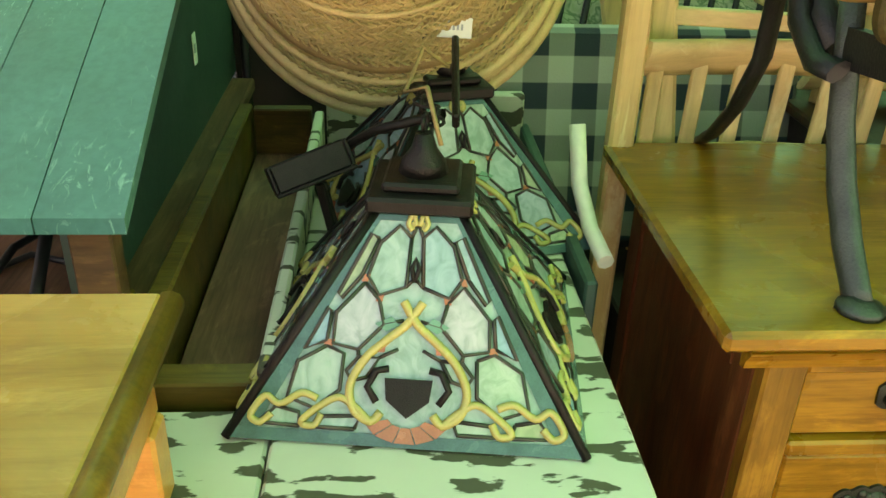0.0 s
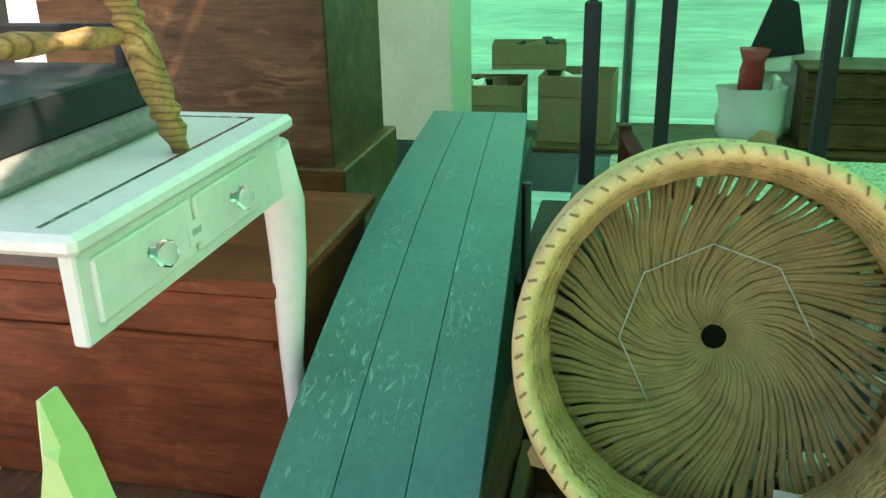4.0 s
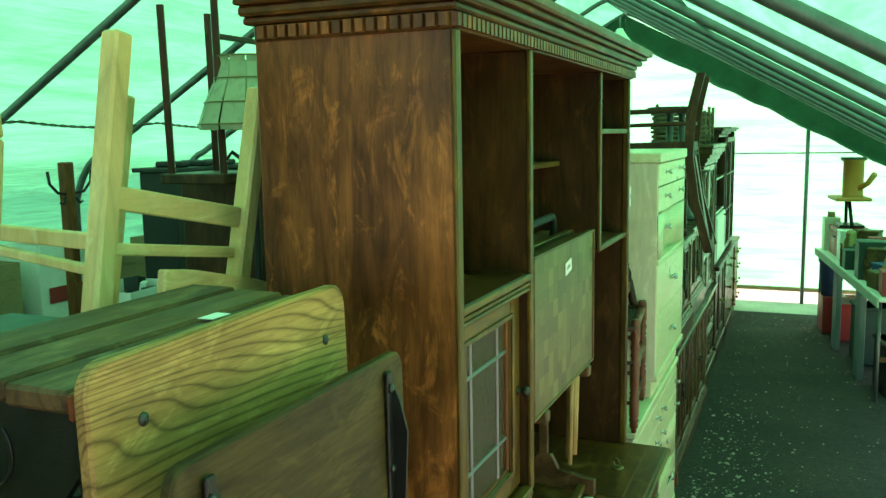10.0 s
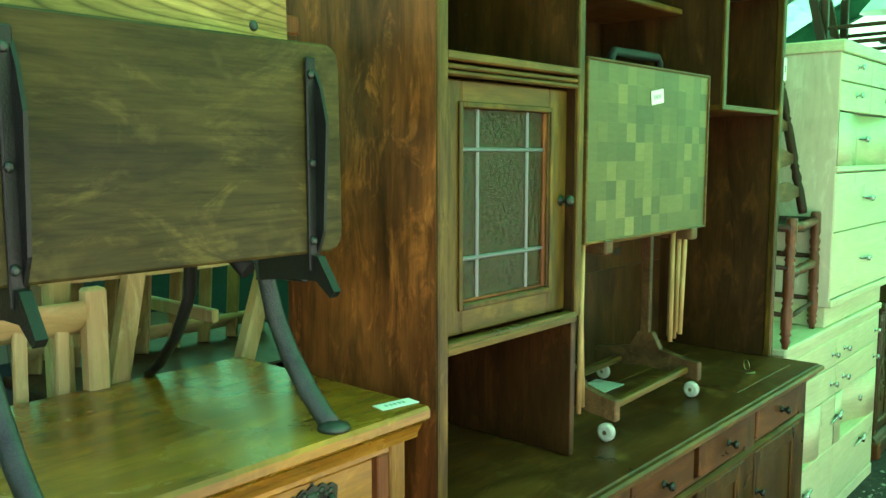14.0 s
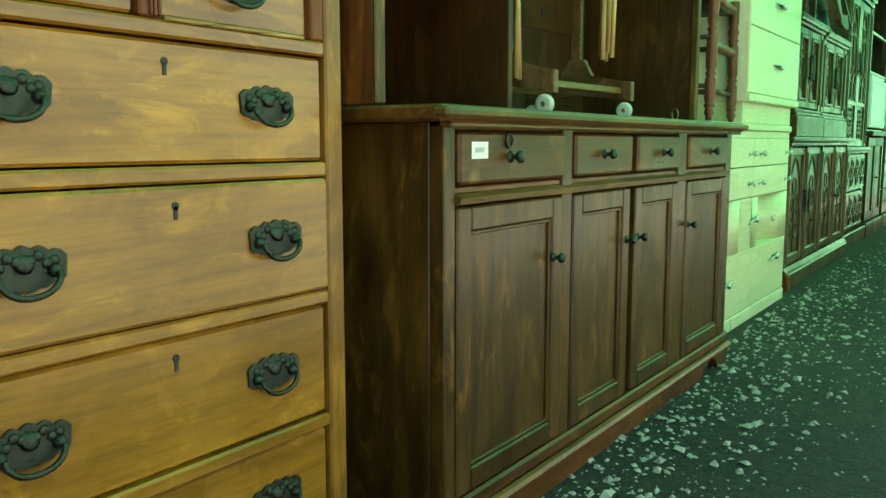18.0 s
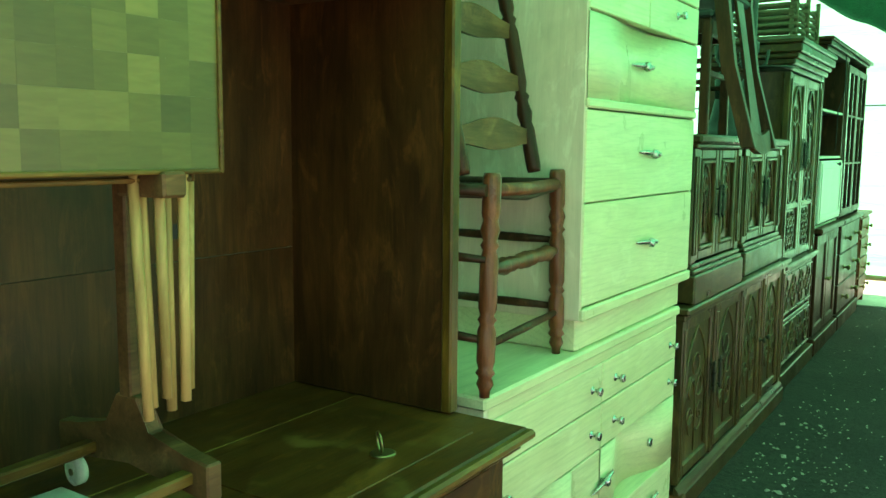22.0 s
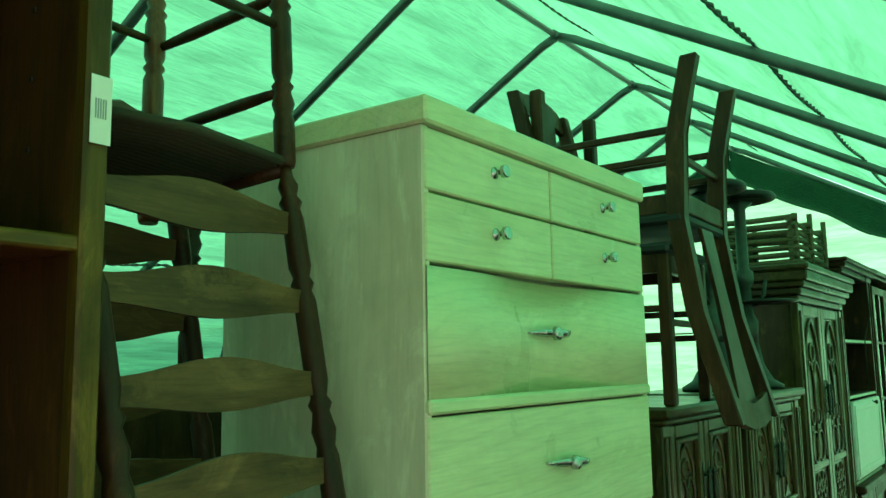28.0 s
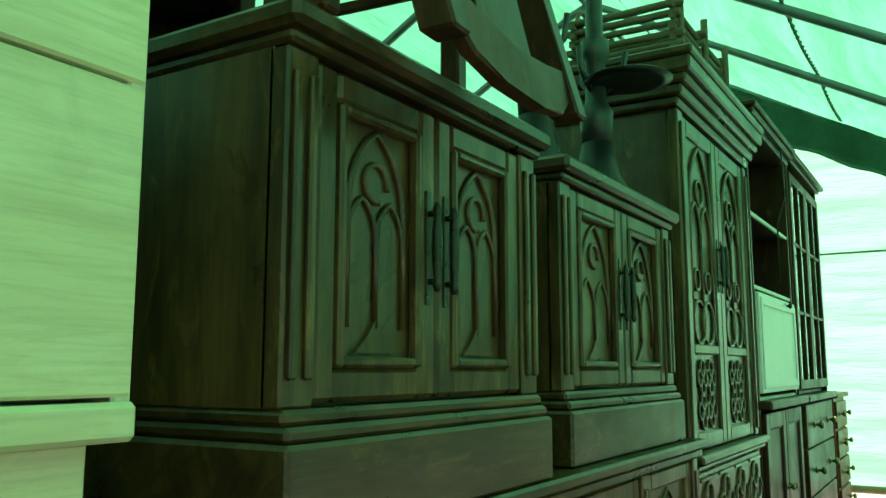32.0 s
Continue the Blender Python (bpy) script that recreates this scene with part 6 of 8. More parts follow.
    # curved back of a chair seen over the chest
    v = piece("pine_chair", (-0.80, -0.72, Z), "pale curved pine chair back with upright slats", "chair", "pine chairs")
    for z, r in ((1.300, 0.052),):
        tube("back_rail", v, "pine_y", [(-0.70, -0.90, z), (-0.735, -0.78, z - 0.006), (-0.75, -0.66, z - 0.008), (-0.735, -0.54, z - 0.006), (-0.70, -0.42, z)], r, 8, "", 0.4)
    for k in range(6):
        y = -0.86 + 0.08 * k
        beam("slat", v, "pine", (-0.745 + 0.02 * abs(k - 2.5) / 2.5, y, 1.13), (-0.735 + 0.02 * abs(k - 2.5) / 2.5, y, 1.29), 0.012, 0.028, 0.003)
    tube("seat_rail", v, "pine_y", [(-0.70, -0.90, 1.125), (-0.75, -0.66, 1.12), (-0.70, -0.42, 1.125)], 0.024, 8, "", 0.5)
    for y in (-0.915, -0.405):
        beam("post", v, "pine", (-0.70, y, 0.0), (-0.69, y, 1.62 if y < -0.5 else 1.36), 0.040, 0.045, 0.006)


pine_stack()


# ---- wicker stool lying on its side ----
def wicker():
    n_ = Vector((0.91, -0.08, 0.39)).normalized()
    u = Vector((0, 0, 1))
    u = (u - n_ * u.dot(n_)).normalized()
    w = n_.cross(u)
    hub = Vector((-0.703, -1.323, 1.535))

    def P(a, r, h):
        # the weave draws in towards both ends
        r *= 1 - (0.055 * min(1, h / 0.44) if h > 0 else 0.09 * min(1, -h / 0.25))
        return hub + n_ * h * (0.88 if h > 0 else 0.8) + r * (math.cos(a) * u + math.sin(a) * w)

    g = piece("wicker_stool", (-0.75, -1.33, 1.20), "woven natural wicker stool lying on its side, open base outward", "stool")
    rnd = random.Random(2)
    # swirled reeds of the inner disc
    bm = bmesh.new()
    for k in range(150):
        a = 2 * math.pi * k / 150 + rnd.uniform(-0.02, 0.02)
        pts = []
        for q in range(7):
            s = q / 6
            r = 0.018 + 0.225 * s
            pts.append(P(a + 1.15 * (1 - s) ** 1.7, r, 0.006 * math.sin(k * 2.1) * (1 - s) + 0.012 * s))
        tube_bm(bm, pts, [0.003, 0.0042, 0.0046, 0.005, 0.0052, 0.0052, 0.005], 5, 0.8)
    tagged(part("reeds", bm, "wicker", g, "radiating swirled reeds"), kind="stuff")
    bm = bmesh.new()
    tube_bm(bm, [P(2 * math.pi * k / 40, 0.246, -0.008) for k in range(41)], 0.014, 6)
    part("inner_ring", bm, "wicker_dark", g)
    bm = bmesh.new()
    ang = [-135, -90, -45, 2, 44, 92]
    tube_bm(bm, [P(-radians(q) + 0.12, 0.132, 0.014) for q in ang], 0.0015, 5)
    part("string", bm, "paper", g, "white string tied across the reeds")
    # woven wall between two profiles: inner flare to the rim, and the outer waisted body
    inner = [(0.246, -0.005), (0.226, 0.12), (0.212, 0.28), (0.208, 0.442)]
    outer = [(0.220, 0.440), (0.214, 0.34), (0.214, 0.24), (0.222, 0.14), (0.240, 0.04), (0.264, -0.05), (0.292, -0.13), (0.318, -0.20), (0.330, -0.25)]

    def along(prof, s):
        f = s * (len(prof) - 1)
        i = min(int(f), len(prof) - 2)
        a, b2 = prof[i], prof[i + 1]
        return a[0] + (b2[0] - a[0]) * (f - i), a[1] + (b2[1] - a[1]) * (f - i)

    def lattice(name, prof, count, twist, rings, thick, steps):
        bm = bmesh.new()
        for d in (-1, 1):
            for k in range(count):
                pts = []
                for q in range(steps + 1):
                    s = q / steps
                    r, h = along(prof, s)
                    pts.append(P(2 * math.pi * k / count + d * twist * s, r + d * 0.0015 * math.cos(q * math.pi), h))
                tube_bm(bm, pts, thick, 4)
        for q in range(rings):
            r, h = along(prof, (q + 0.5) / rings)
            tube_bm(bm, [P(2 * math.pi * k / 48, r + 0.002 * math.cos(k * math.pi), h) for k in range(49)], thick * 0.9, 4)
        return tagged(part(name, bm, "wicker", g), kind="stuff")

    lattice("inner_weave", inner, 88, 1.15, 14, 0.0019, 14)
    lattice("outer_weave", outer, 96, 2.0, 26, 0.0022, 30)
    bm = bmesh.new()
    loop = [[bm.verts.new(P(2 * math.pi * k / 72, r, h)) for k in range(72)] for r, h in ((0.206, 0.432), (0.207, 0.449), (0.212, 0.456), (0.221, 0.456), (0.226, 0.448), (0.226, 0.426), (0.219, 0.424))]
    for a, b2 in zip(loop, loop[1:]):
        for k in range(72):
            bm.faces.new((a[k], a[(k + 1) % 72], b2[(k + 1) % 72], b2[k])).smooth = True
    rim = part("rim", bm, "wicker_light", g, "flat woven pale rim")
    bm = bmesh.new()
    for k in range(64):
        a = 2 * math.pi * k / 64
        tube_bm(bm, [P(a, 0.212, 0.4565), P(a + 0.022, 0.221, 0.4565)], 0.0017, 4)
        tube_bm(bm, [P(a + 0.03, 0.2262, 0.428), P(a + 0.05, 0.2262, 0.444)], 0.0017, 4)
    tagged(part("slot", bm, "wicker_dark", rim, "dark gaps in the weave"), kind="stuff")
    for r, h, t in ((0.268, -0.06, 0.006), (0.300, -0.15, 0.010), (0.330, -0.235, 0.012), (0.310, -0.175, 0.006), (0.216, 0.25, 0.004)):
        bm = bmesh.new()
        tube_bm(bm, [P(2 * math.pi * k / 60, r + 0.004, h) for k in range(61)], t, 6)
        part("hoop", bm, "wicker_light" if t > 0.006 else "wicker", g)
    for k in range(3):
        a = 2.2 + k * 2.0
        bm = bmesh.new()
        tube_bm(bm, [P(a, 0.231, 0.415), P(a, 0.238, 0.33), P(a, 0.232, 0.24)], 0.014, 6)
        part("foot_wrap", bm, "wicker_dark", g)


plain("wicker", (0.56, 0.42, 0.18), 0.55, vary=0.45, scale=25, bumpy=0.6)
plain("wicker_light", (0.66, 0.50, 0.22), 0.5, vary=0.35, scale=30, bumpy=0.6)
plain("wicker_dark", (0.30, 0.19, 0.07), 0.6, vary=0.5, scale=25, bumpy=0.6)
wicker()


# ---- stained glass lamps in the old trough ----
def chipped():
    m, t, n, l, p = nodes_of("chipped_white")
    f = ramp(n, l, noise_tex(n, l, coords(n, l, (16, 5, 10)), 2.2, 7, 0.2), [(0.55, grey(0)), (0.57, grey(1))])
    c = mix(n, l, "MIX", f, (0.60, 0.58, 0.47), (0.085, 0.075, 0.045))
    c = mix(n, l, "MULTIPLY", 0.5, c, ramp(n, l, noise_tex(n, l, coords(n, l), 5, 4), [(0.3, grey(0.6)), (0.7, grey(1))]))
    l.new(c, p.inputs["Base Color"])
    p.inputs["Roughness"].default_value = 0.65
    l.new(bump(n, l, f, 0.6, -0.002), p.inputs["Normal"])
    MATS["chipped_white"] = m


chipped()


def art_glass():
    """Opal glass whose tint changes from piece to piece."""
    m, t, n, l, p = nodes_of("opal_glass")
    geo = n.new("ShaderNodeObjectInfo")
    c = ramp(n, l, geo.outputs["Random"], [(0.0, (0.20, 0.36, 0.36)), (0.3, (0.34, 0.44, 0.33)), (0.55, (0.17, 0.34, 0.41)), (0.8, (0.44, 0.42, 0.40)), (1.0, (0.33, 0.38, 0.20))])
    sw = noise_tex(n, l, coords(n, l, (6, 14, 14)), 3.0, 4, 1.5)
    c = mix(n, l, "MULTIPLY", 0.8, c, ramp(n, l, sw, [(0.32, (0.55, 0.72, 0.62)), (0.5, (0.85, 0.95, 0.9)), (0.66, grey(1.1))]))
    l.new(c, p.inputs["Base Color"])
    p.inputs["Roughness"].default_value = 0.18
    p.inputs["Coat Weight"].default_value = 0.3
    MATS["opal_glass"] = m


art_glass()
plain("amber_glass", (0.50, 0.40, 0.13), 0.2, vary=0.3, scale=30)
plain("coral_glass", (0.50, 0.16, 0.08), 0.2, vary=0.3, scale=30)
plain("came_lead", (0.07, 0.065, 0.05), 0.4, 0.7, 0.4, 40)
plain("leaf_green", (0.10, 0.30, 0.20), 0.2, vary=0.3, scale=30)
plain("teal_glass", (0.05, 0.16, 0.14), 0.2, vary=0.5, scale=30)
plain("lamp_metal", (0.03, 0.025, 0.022), 0.45, 0.8, 0.5, 40, 0.5)


def glass_lamp(m, label):
    g = thing("stained_glass_lamp", (0, 0, 0), label, "lamp", "stained glass lamps")
    B, T, H = 0.202, 0.046, 0.222
    for k in range(4):
        R = Matrix.Rotation(math.pi / 2 * k, 4, "Z")
        # one side: u across (-1..1 of the half width), v up (0..1)
        slope = math.atan2(B - T, H)

        def Q(u, v, o=0.0):
            hw = B + (T - B) * v
            nrm = Vector((math.cos(slope), 0, math.sin(slope)))
            return R @ (Vector((hw, u * hw, H * v)) + nrm * o)

        def flat(name, pts, material, parent, label="", o=0.002, th=0.0022):
            bm = bmesh.new()
            lo = [bm.verts.new(Q(u, v, o - th)) for u, v in pts]
            hi = [bm.verts.new(Q(u, v, o)) for u, v in pts]
            bm.faces.new(hi)
            bm.faces.new(lo[::-1])
            for q in range(len(pts)):
                bm.faces.new((lo[q], lo[(q + 1) % len(pts)], hi[(q + 1) % len(pts)], hi[q]))
            return part(name, bm, material, parent, label)

        def came(pts, parent, material="lamp_metal", r=0.0022, o=0.004):
            bm = bmesh.new()
            tube_bm(bm, [Q(u, v, o) for u, v in pts], r, 5)
            return part("came", bm, material, parent)

        side = flat("side", [(-0.98, 0.005), (0.98, 0.005), (0.98, 0.99), (-0.98, 0.99)], "opal_glass", g, "leaded stained glass side", -0.0006, 0.002)
        # border strips
        for pts in ([(-0.99, 0.0), (0.99, 0.0), (0.97, 0.05), (-0.97, 0.05)], [(-0.99, 0.05), (-0.86, 0.05), (-0.80, 0.94), (-0.98, 0.94)], [(0.86, 0.05), (0.99, 0.05), (0.98, 0.94), (0.80, 0.94)], [(-0.98, 0.94), (0.98, 0.94), (0.98, 0.995), (-0.98, 0.995)]):
            flat("border_glass", pts, "teal_glass", side)
        # hexagonal opal panes in three rows with narrow fillers
        half_cells = [
            [(0.10, 0.66), (0.38, 0.62), (0.58, 0.70), (0.60, 0.84), (0.36, 0.92), (0.10, 0.87)],
            [(0.36, 0.60), (0.26, 0.50), (0.42, 0.39), (0.64, 0.41), (0.74, 0.54), (0.58, 0.67)],
            [(0.52, 0.37), (0.46, 0.22), (0.58, 0.14), (0.78, 0.18), (0.84, 0.33), (0.68, 0.40)],
            [(0.66, 0.70), (0.76, 0.60), (0.82, 0.62), (0.82, 0.88), (0.64, 0.86)],
            [(0.70, 0.42), (0.84, 0.38), (0.84, 0.56), (0.78, 0.54)],
            [(0.24, 0.36), (0.40, 0.36), (0.46, 0.30), (0.40, 0.26), (0.30, 0.28)],
            [(0.66, 0.12), (0.82, 0.14), (0.85, 0.07), (0.62, 0.065)],
            [(0.28, 0.12), (0.50, 0.11), (0.54, 0.065), (0.30, 0.065)],
        ]

        def bow(pts):
            """A smooth line through the given turns."""
            out = []
            ext = [pts[0]] + list(pts) + [pts[-1]]
            for q in range(1, len(ext) - 2):
                p0, p1, p2, p3 = (Vector(e) for e in ext[q - 1:q + 3])
                for w in range(5):
                    f = w / 5
                    out.append(tuple(0.5 * ((2 * p1) + (p2 - p0) * f + (2 * p0 - 5 * p1 + 4 * p2 - p3) * f * f + (3 * p1 - p0 - 3 * p2 + p3) * f ** 3)))
            return out + [pts[-1]]

        for s in (-1, 1):
            for c in half_cells:
                pane = [(s * u, v) for u, v in c][::s]
                flat("opal_pane", pane, "opal_glass", side, "", 0.0012)
                came(pane + pane[:1], side, "came_lead", 0.0025, 0.002)
            for line in ([(0.10, 0.66), (0.0, 0.70)], [(0.26, 0.50), (0.08, 0.52)], [(0.42, 0.39), (0.40, 0.36)], [(0.10, 0.87), (0.0, 0.93)], [(0.24, 0.36), (0.10, 0.40)]):
                came([(s * u, v) for u, v in line], side, "came_lead", 0.0022, 0.002)
            for u, v in ((0.36, 0.61), (0.59, 0.69), (0.67, 0.41), (0.24, 0.40), (0.10, 0.92)):
                flat("jewel", [(s * u - 0.035, v - 0.016), (s * u + 0.035, v - 0.016), (s * u + 0.035, v + 0.016), (s * u - 0.035, v + 0.016)], "coral_glass" if v < 0.7 else "amber_glass", side, "", 0.0036)
            for line, r in (([(-0.10, 0.60), (-0.02, 0.55), (0.06, 0.50), (0.20, 0.44), (0.34, 0.36), (0.40, 0.25), (0.34, 0.15), (0.22, 0.10), (0.16, 0.14)], 0.0052), ([(0.20, 0.09), (0.34, 0.16), (0.46, 0.19), (0.58, 0.13), (0.62, 0.08), (0.54, 0.07), (0.52, 0.12)], 0.0046), ([(0.58, 0.18), (0.70, 0.20), (0.80, 0.15), (0.92, 0.18), (0.94, 0.10), (0.86, 0.07), (0.82, 0.11)], 0.0046), ([(0.02, 0.92), (0.12, 0.97), (0.20, 0.93), (0.10, 0.90)], 0.0032)):
                pts = bow([(s * u, v) for u, v in line])
                came(pts, side, "amber_glass", r, 0.003)
            flat("leaf_glass", [(s * 0.12, 0.50), (s * 0.20, 0.535), (s * 0.34, 0.50), (s * 0.22, 0.47)][:: s], "leaf_green", side, "", 0.0038)
        for q in range(5):
            a0, a1 = radians(200 + 28 * q), radians(226 + 28 * q)
            flat("shell_glass", [(0.12 * math.cos(a0), 0.13 + 0.05 * math.sin(a0)), (0.26 * math.cos(a0), 0.13 + 0.115 * math.sin(a0)), (0.26 * math.cos(a1), 0.13 + 0.115 * math.sin(a1)), (0.12 * math.cos(a1), 0.13 + 0.05 * math.sin(a1))], "coral_glass", side, "", 0.0040)
        flat("shield", [(-0.17, 0.28), (0.17, 0.28), (0.14, 0.19), (0.0, 0.12), (-0.14, 0.19)], "lamp_metal", side, "dark cast metal shield", 0.006, 0.006)
        for s in (-1, 1):
            came([(s * 0.20, 0.18), (s * 0.28, 0.24), (s * 0.24, 0.31), (s * 0.15, 0.32)], side, "lamp_metal", 0.0045, 0.006)
        came([(0, 0.68), (0.05, 0.74), (0, 0.78), (-0.05, 0.74), (0, 0.68)], side, "lamp_metal", 0.003, 0.005)
    for k in range(4):
        a = math.pi / 2 * k
        c0, c1 = Matrix.Rotation(a, 3, "Z") @ Vector((B, B, 0)), Matrix.Rotation(a, 3, "Z") @ Vector((T, T, H))
        tube("corner_came", g, "lamp_metal", [c0, c1], 0.006, 6)
    box("cap", g, "lamp_metal", -0.062, 0.062, -0.062, 0.062, H - 0.004, H + 0.016, 0.004, "dark metal cap")
    box("cap_step", g, "lamp_metal", -0.045, 0.045, -0.045, 0.045, H + 0.016, H + 0.028, 0.004)
    lathe("socket", g, "lamp_metal", (0, 0, H + 0.028), (0, 0, H + 0.075), [(0, 0.030), (0.3, 0.026), (0.6, 0.016), (1, 0.010)], 14)
    bm = bmesh.new()
    for k in range(6):
        torus_bm(bm, (-0.02 * k - 0.01, 0.012 * math.sin(k), H + 0.080 + 0.004 * math.cos(k * 2)), 0.011, 0.0024, (0.2, math.cos(k * 1.57), math.sin(k * 1.57)), seg=10)
    part("chain", bm, "lamp_metal", g, "short metal chain")
    tube("wire", g, "wicker_dark", [(0, 0.02, H + 0.06), (-0.03, 0.0, H + 0.12), (-0.07, -0.03, H + 0.10), (-0.09, -0.01, H + 0.15), (-0.12, 0.02, H + 0.12)], 0.003, 6)
    g.matrix_basis = m
    return g


glass_lamp(pose(-0.240, -1.280, 1.036, 0, 0, -7), "stained glass pyramid lampshade with opal panes and amber scrolls")
glass_lamp(pose(-0.66, -1.225, 1.036, 0, 0, 14), "second stained glass pyramid lampshade lying behind")
lb = piece("ceiling_bracket", (-0.43, -1.30, 1.036), "dark metal ceiling bracket of the lamps", "bracket")
beam("arm", lb, "lamp_metal", (-0.34, -1.235, 1.31), (-0.52, -1.225, 1.37), 0.022, 0.010)
bxm = pose(-0.47, -1.43, 1.17, 18, -22, 10)
box("plate", lb, "lamp_metal", -0.07, 0.07, -0.06, 0.06, 0.0, 0.006, 0.002, "", bxm)
for a, b2, c, e in ((-0.07, 0.07, -0.06, -0.054), (-0.07, 0.07, 0.054, 0.06), (-0.07, -0.064, -0.054, 0.054), (0.064, 0.07, -0.054, 0.054)):
    box("plate_side", lb, "lamp_metal", a, b2, c, e, 0.006, 0.045, 0.002, "", bxm)
beam("stem", lb, "lamp_metal", (-0.45, -1.39, 1.037), (-0.46, -1.42, 1.175), 0.016, 0.016)
tube("chain_drop", lb, "lamp_metal", [(-0.47, -1.41, 1.21), (-0.42, -1.34, 1.27), (-0.36, -1.25, 1.315)], 0.007, 6)
tag(lb, at(-0.535, -1.225, 1.385) @ pose(0, 0, 0, 60, 0, 80), 0.05, 0.03)


def trough():
    g = piece("wooden_trough", (-0.45, -1.32, 0), "old wooden chest with chipped white paint, its tray holding lamps", "chest")
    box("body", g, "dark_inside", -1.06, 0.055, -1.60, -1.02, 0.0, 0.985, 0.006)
    box("top", g, "chipped_white", -0.92, 0.085, -1.455, -1.04, 0.990, 1.034, 0.004, "chipped white painted board")
    box("front_board", g, "chipped_white", 0.040, 0.090, -1.62, -1.02, 0.90, 0.988, 0.004, "flaking white front board")
    box("front_ledge", g, "chipped_white", -0.12, 0.085, -1.60, -1.458, 1.005, 1.030, 0.004)
    box("rail", g, "chipped_white", -1.05, -0.12, -1.475, -1.456, 0.99, 1.085, 0.004, "chipped white rail")
    box("tray_floor", g, "plank_floor", -1.04, -0.125, -1.60, -1.478, 0.988, 1.000, 0.002)
    box("tray_wall", g, "hutch_edge_y", -1.05, -0.02, -1.635, -1.605, 0.90, 1.10, 0.004)
    box("tray_end", g, "hutch_edge_y", -0.18, -0.135, -1.60, -1.48, 1.000, 1.055, 0.003)
    box("tray_end", g, "hutch_edge_y", -1.04, -1.01, -1.60, -1.48, 1.000, 1.10, 0.003)
    box("far_end", g, "chipped_white", -1.06, -1.03, -1.45, -1.03, 0.985, 1.13, 0.004)
    box("side_board", g, "green_dark", -1.05, -0.36, -1.035, -1.015, 0.80, 1.06, 0.004)
    tube("white_hoop", g, "cream_paint", [(-0.62, -1.01, 1.21), (-0.58, -1.005, 1.12), (-0.52, -0.995, 1.07), (-0.44, -0.985, 1.05)], 0.014, 8, "white bent rail")
    return g


trough()


def maple_table():
    g = piece("maple_table", (0.25, -2.0, 0), "honey maple table with a moulded edge", "table")
    g.location = (0.228, -1.972, -0.005)
    box("tabletop", g, "maple", -0.012, 0.50, -2.45, -1.566, 1.222, 1.250, 0.006, "honey maple tabletop")
    tube("edge", g, "oak_z", [(-0.012, -1.563, 1.236), (0.50, -1.563, 1.236)], 0.014, 10, "worn rounded edge")
    box("apron", g, "maple", 0.02, 0.47, -1.60, -1.58, 1.13, 1.222, 0.003)
    box("apron", g, "maple", 0.02, 0.04, -2.42, -1.60, 1.13, 1.222, 0.003)
    for x in (0.02, 0.44):
        for y in (-1.62, -2.42):
            box("leg", g, "maple", x, x + 0.045, y, y + 0.045, 0.0, 1.13, 0.004)
    return g


maple_table()


def green_bin():
    g = piece("green_bin", (-0.72, -1.77, 0), "teal painted wooden bin with a sloping boarded lid", "bin")

    def lid_point(u, v, drop):
        """A point of the gently bowed lid: u from the front up, v across."""
        y0 = -1.915 - 0.058 * u - 0.012 * math.sin(math.pi * u)
        y1 = -1.612 - 0.105 * u + 0.01 * math.sin(math.pi * u)
        return (-0.175 - 1.62 * u, y0 + (y1 - y0) * v, 1.254 + 0.365 * u + 0.065 * math.sin(math.pi * u) - drop)

    for k in range(3):
        v0, v1 = k / 3, (k + 1) / 3 - 0.006
        bm = bmesh.new()
        rows = []
        for q in range(15):
            u = q / 14
            rows.append([bm.verts.new(lid_point(u, v, d)) for v, d in ((v0, 0.0), (v1, 0.0), (v1, 0.02), (v0, 0.02))])
        for a, b2 in zip(rows, rows[1:]):
            for q in range(4):
                bm.faces.new((a[q], a[(q + 1) % 4], b2[(q + 1) % 4], b2[q]))
        bm.faces.new(rows[0])
        bm.faces.new(rows[-1][::-1])
        bmesh.ops.recalc_face_normals(bm, faces=bm.faces)
        part("lid_board", bm, "green_paint", g, "teal painted lid board, scuffed")
    # Side and back darker than the teal lid, their shade in the colour.
    for y in (-1.715,):
        prism("side", g, "green_dark", [(-0.24, 1.0665), (-0.24, 1.235), (-0.62, 1.37), (-1.1, 1.485), (-1.72, 1.570), (-1.72, 1.0665)], 0.018, Matrix(((1, 0, 0, 0), (0, 0, 1, y), (0, 1, 0, 0), (0, 0, 0, 1))), "bin side in a darker green, its shade in the colour")
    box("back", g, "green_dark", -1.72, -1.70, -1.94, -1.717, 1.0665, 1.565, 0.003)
    box("corner_post", g, "slat_wood", -0.235, -0.198, -1.690, -1.640, 1.0665, 1.232, 0.003, "bare worn wooden corner post")
    box("foot_rail", g, "oak_z", -0.30, -0.262, -1.676, -1.60 - 0.056, 1.0665, 1.092, 0.003)
    tag(g, at(-0.970, -1.696, 1.235) @ pose(0, 0, 0, 90, 0, 180), 0.03, 0.06)
    for x in (-0.26, -1.38):
        for y in (-1.84, -1.67):
            tube("leg", g, "iron", [(x, y, 1.24 if x > -0.5 else 1.55), (x + (0.06 if x > -0.5 else -0.05), y, 0.0)], 0.011, 8, "thin black metal leg")
    return g


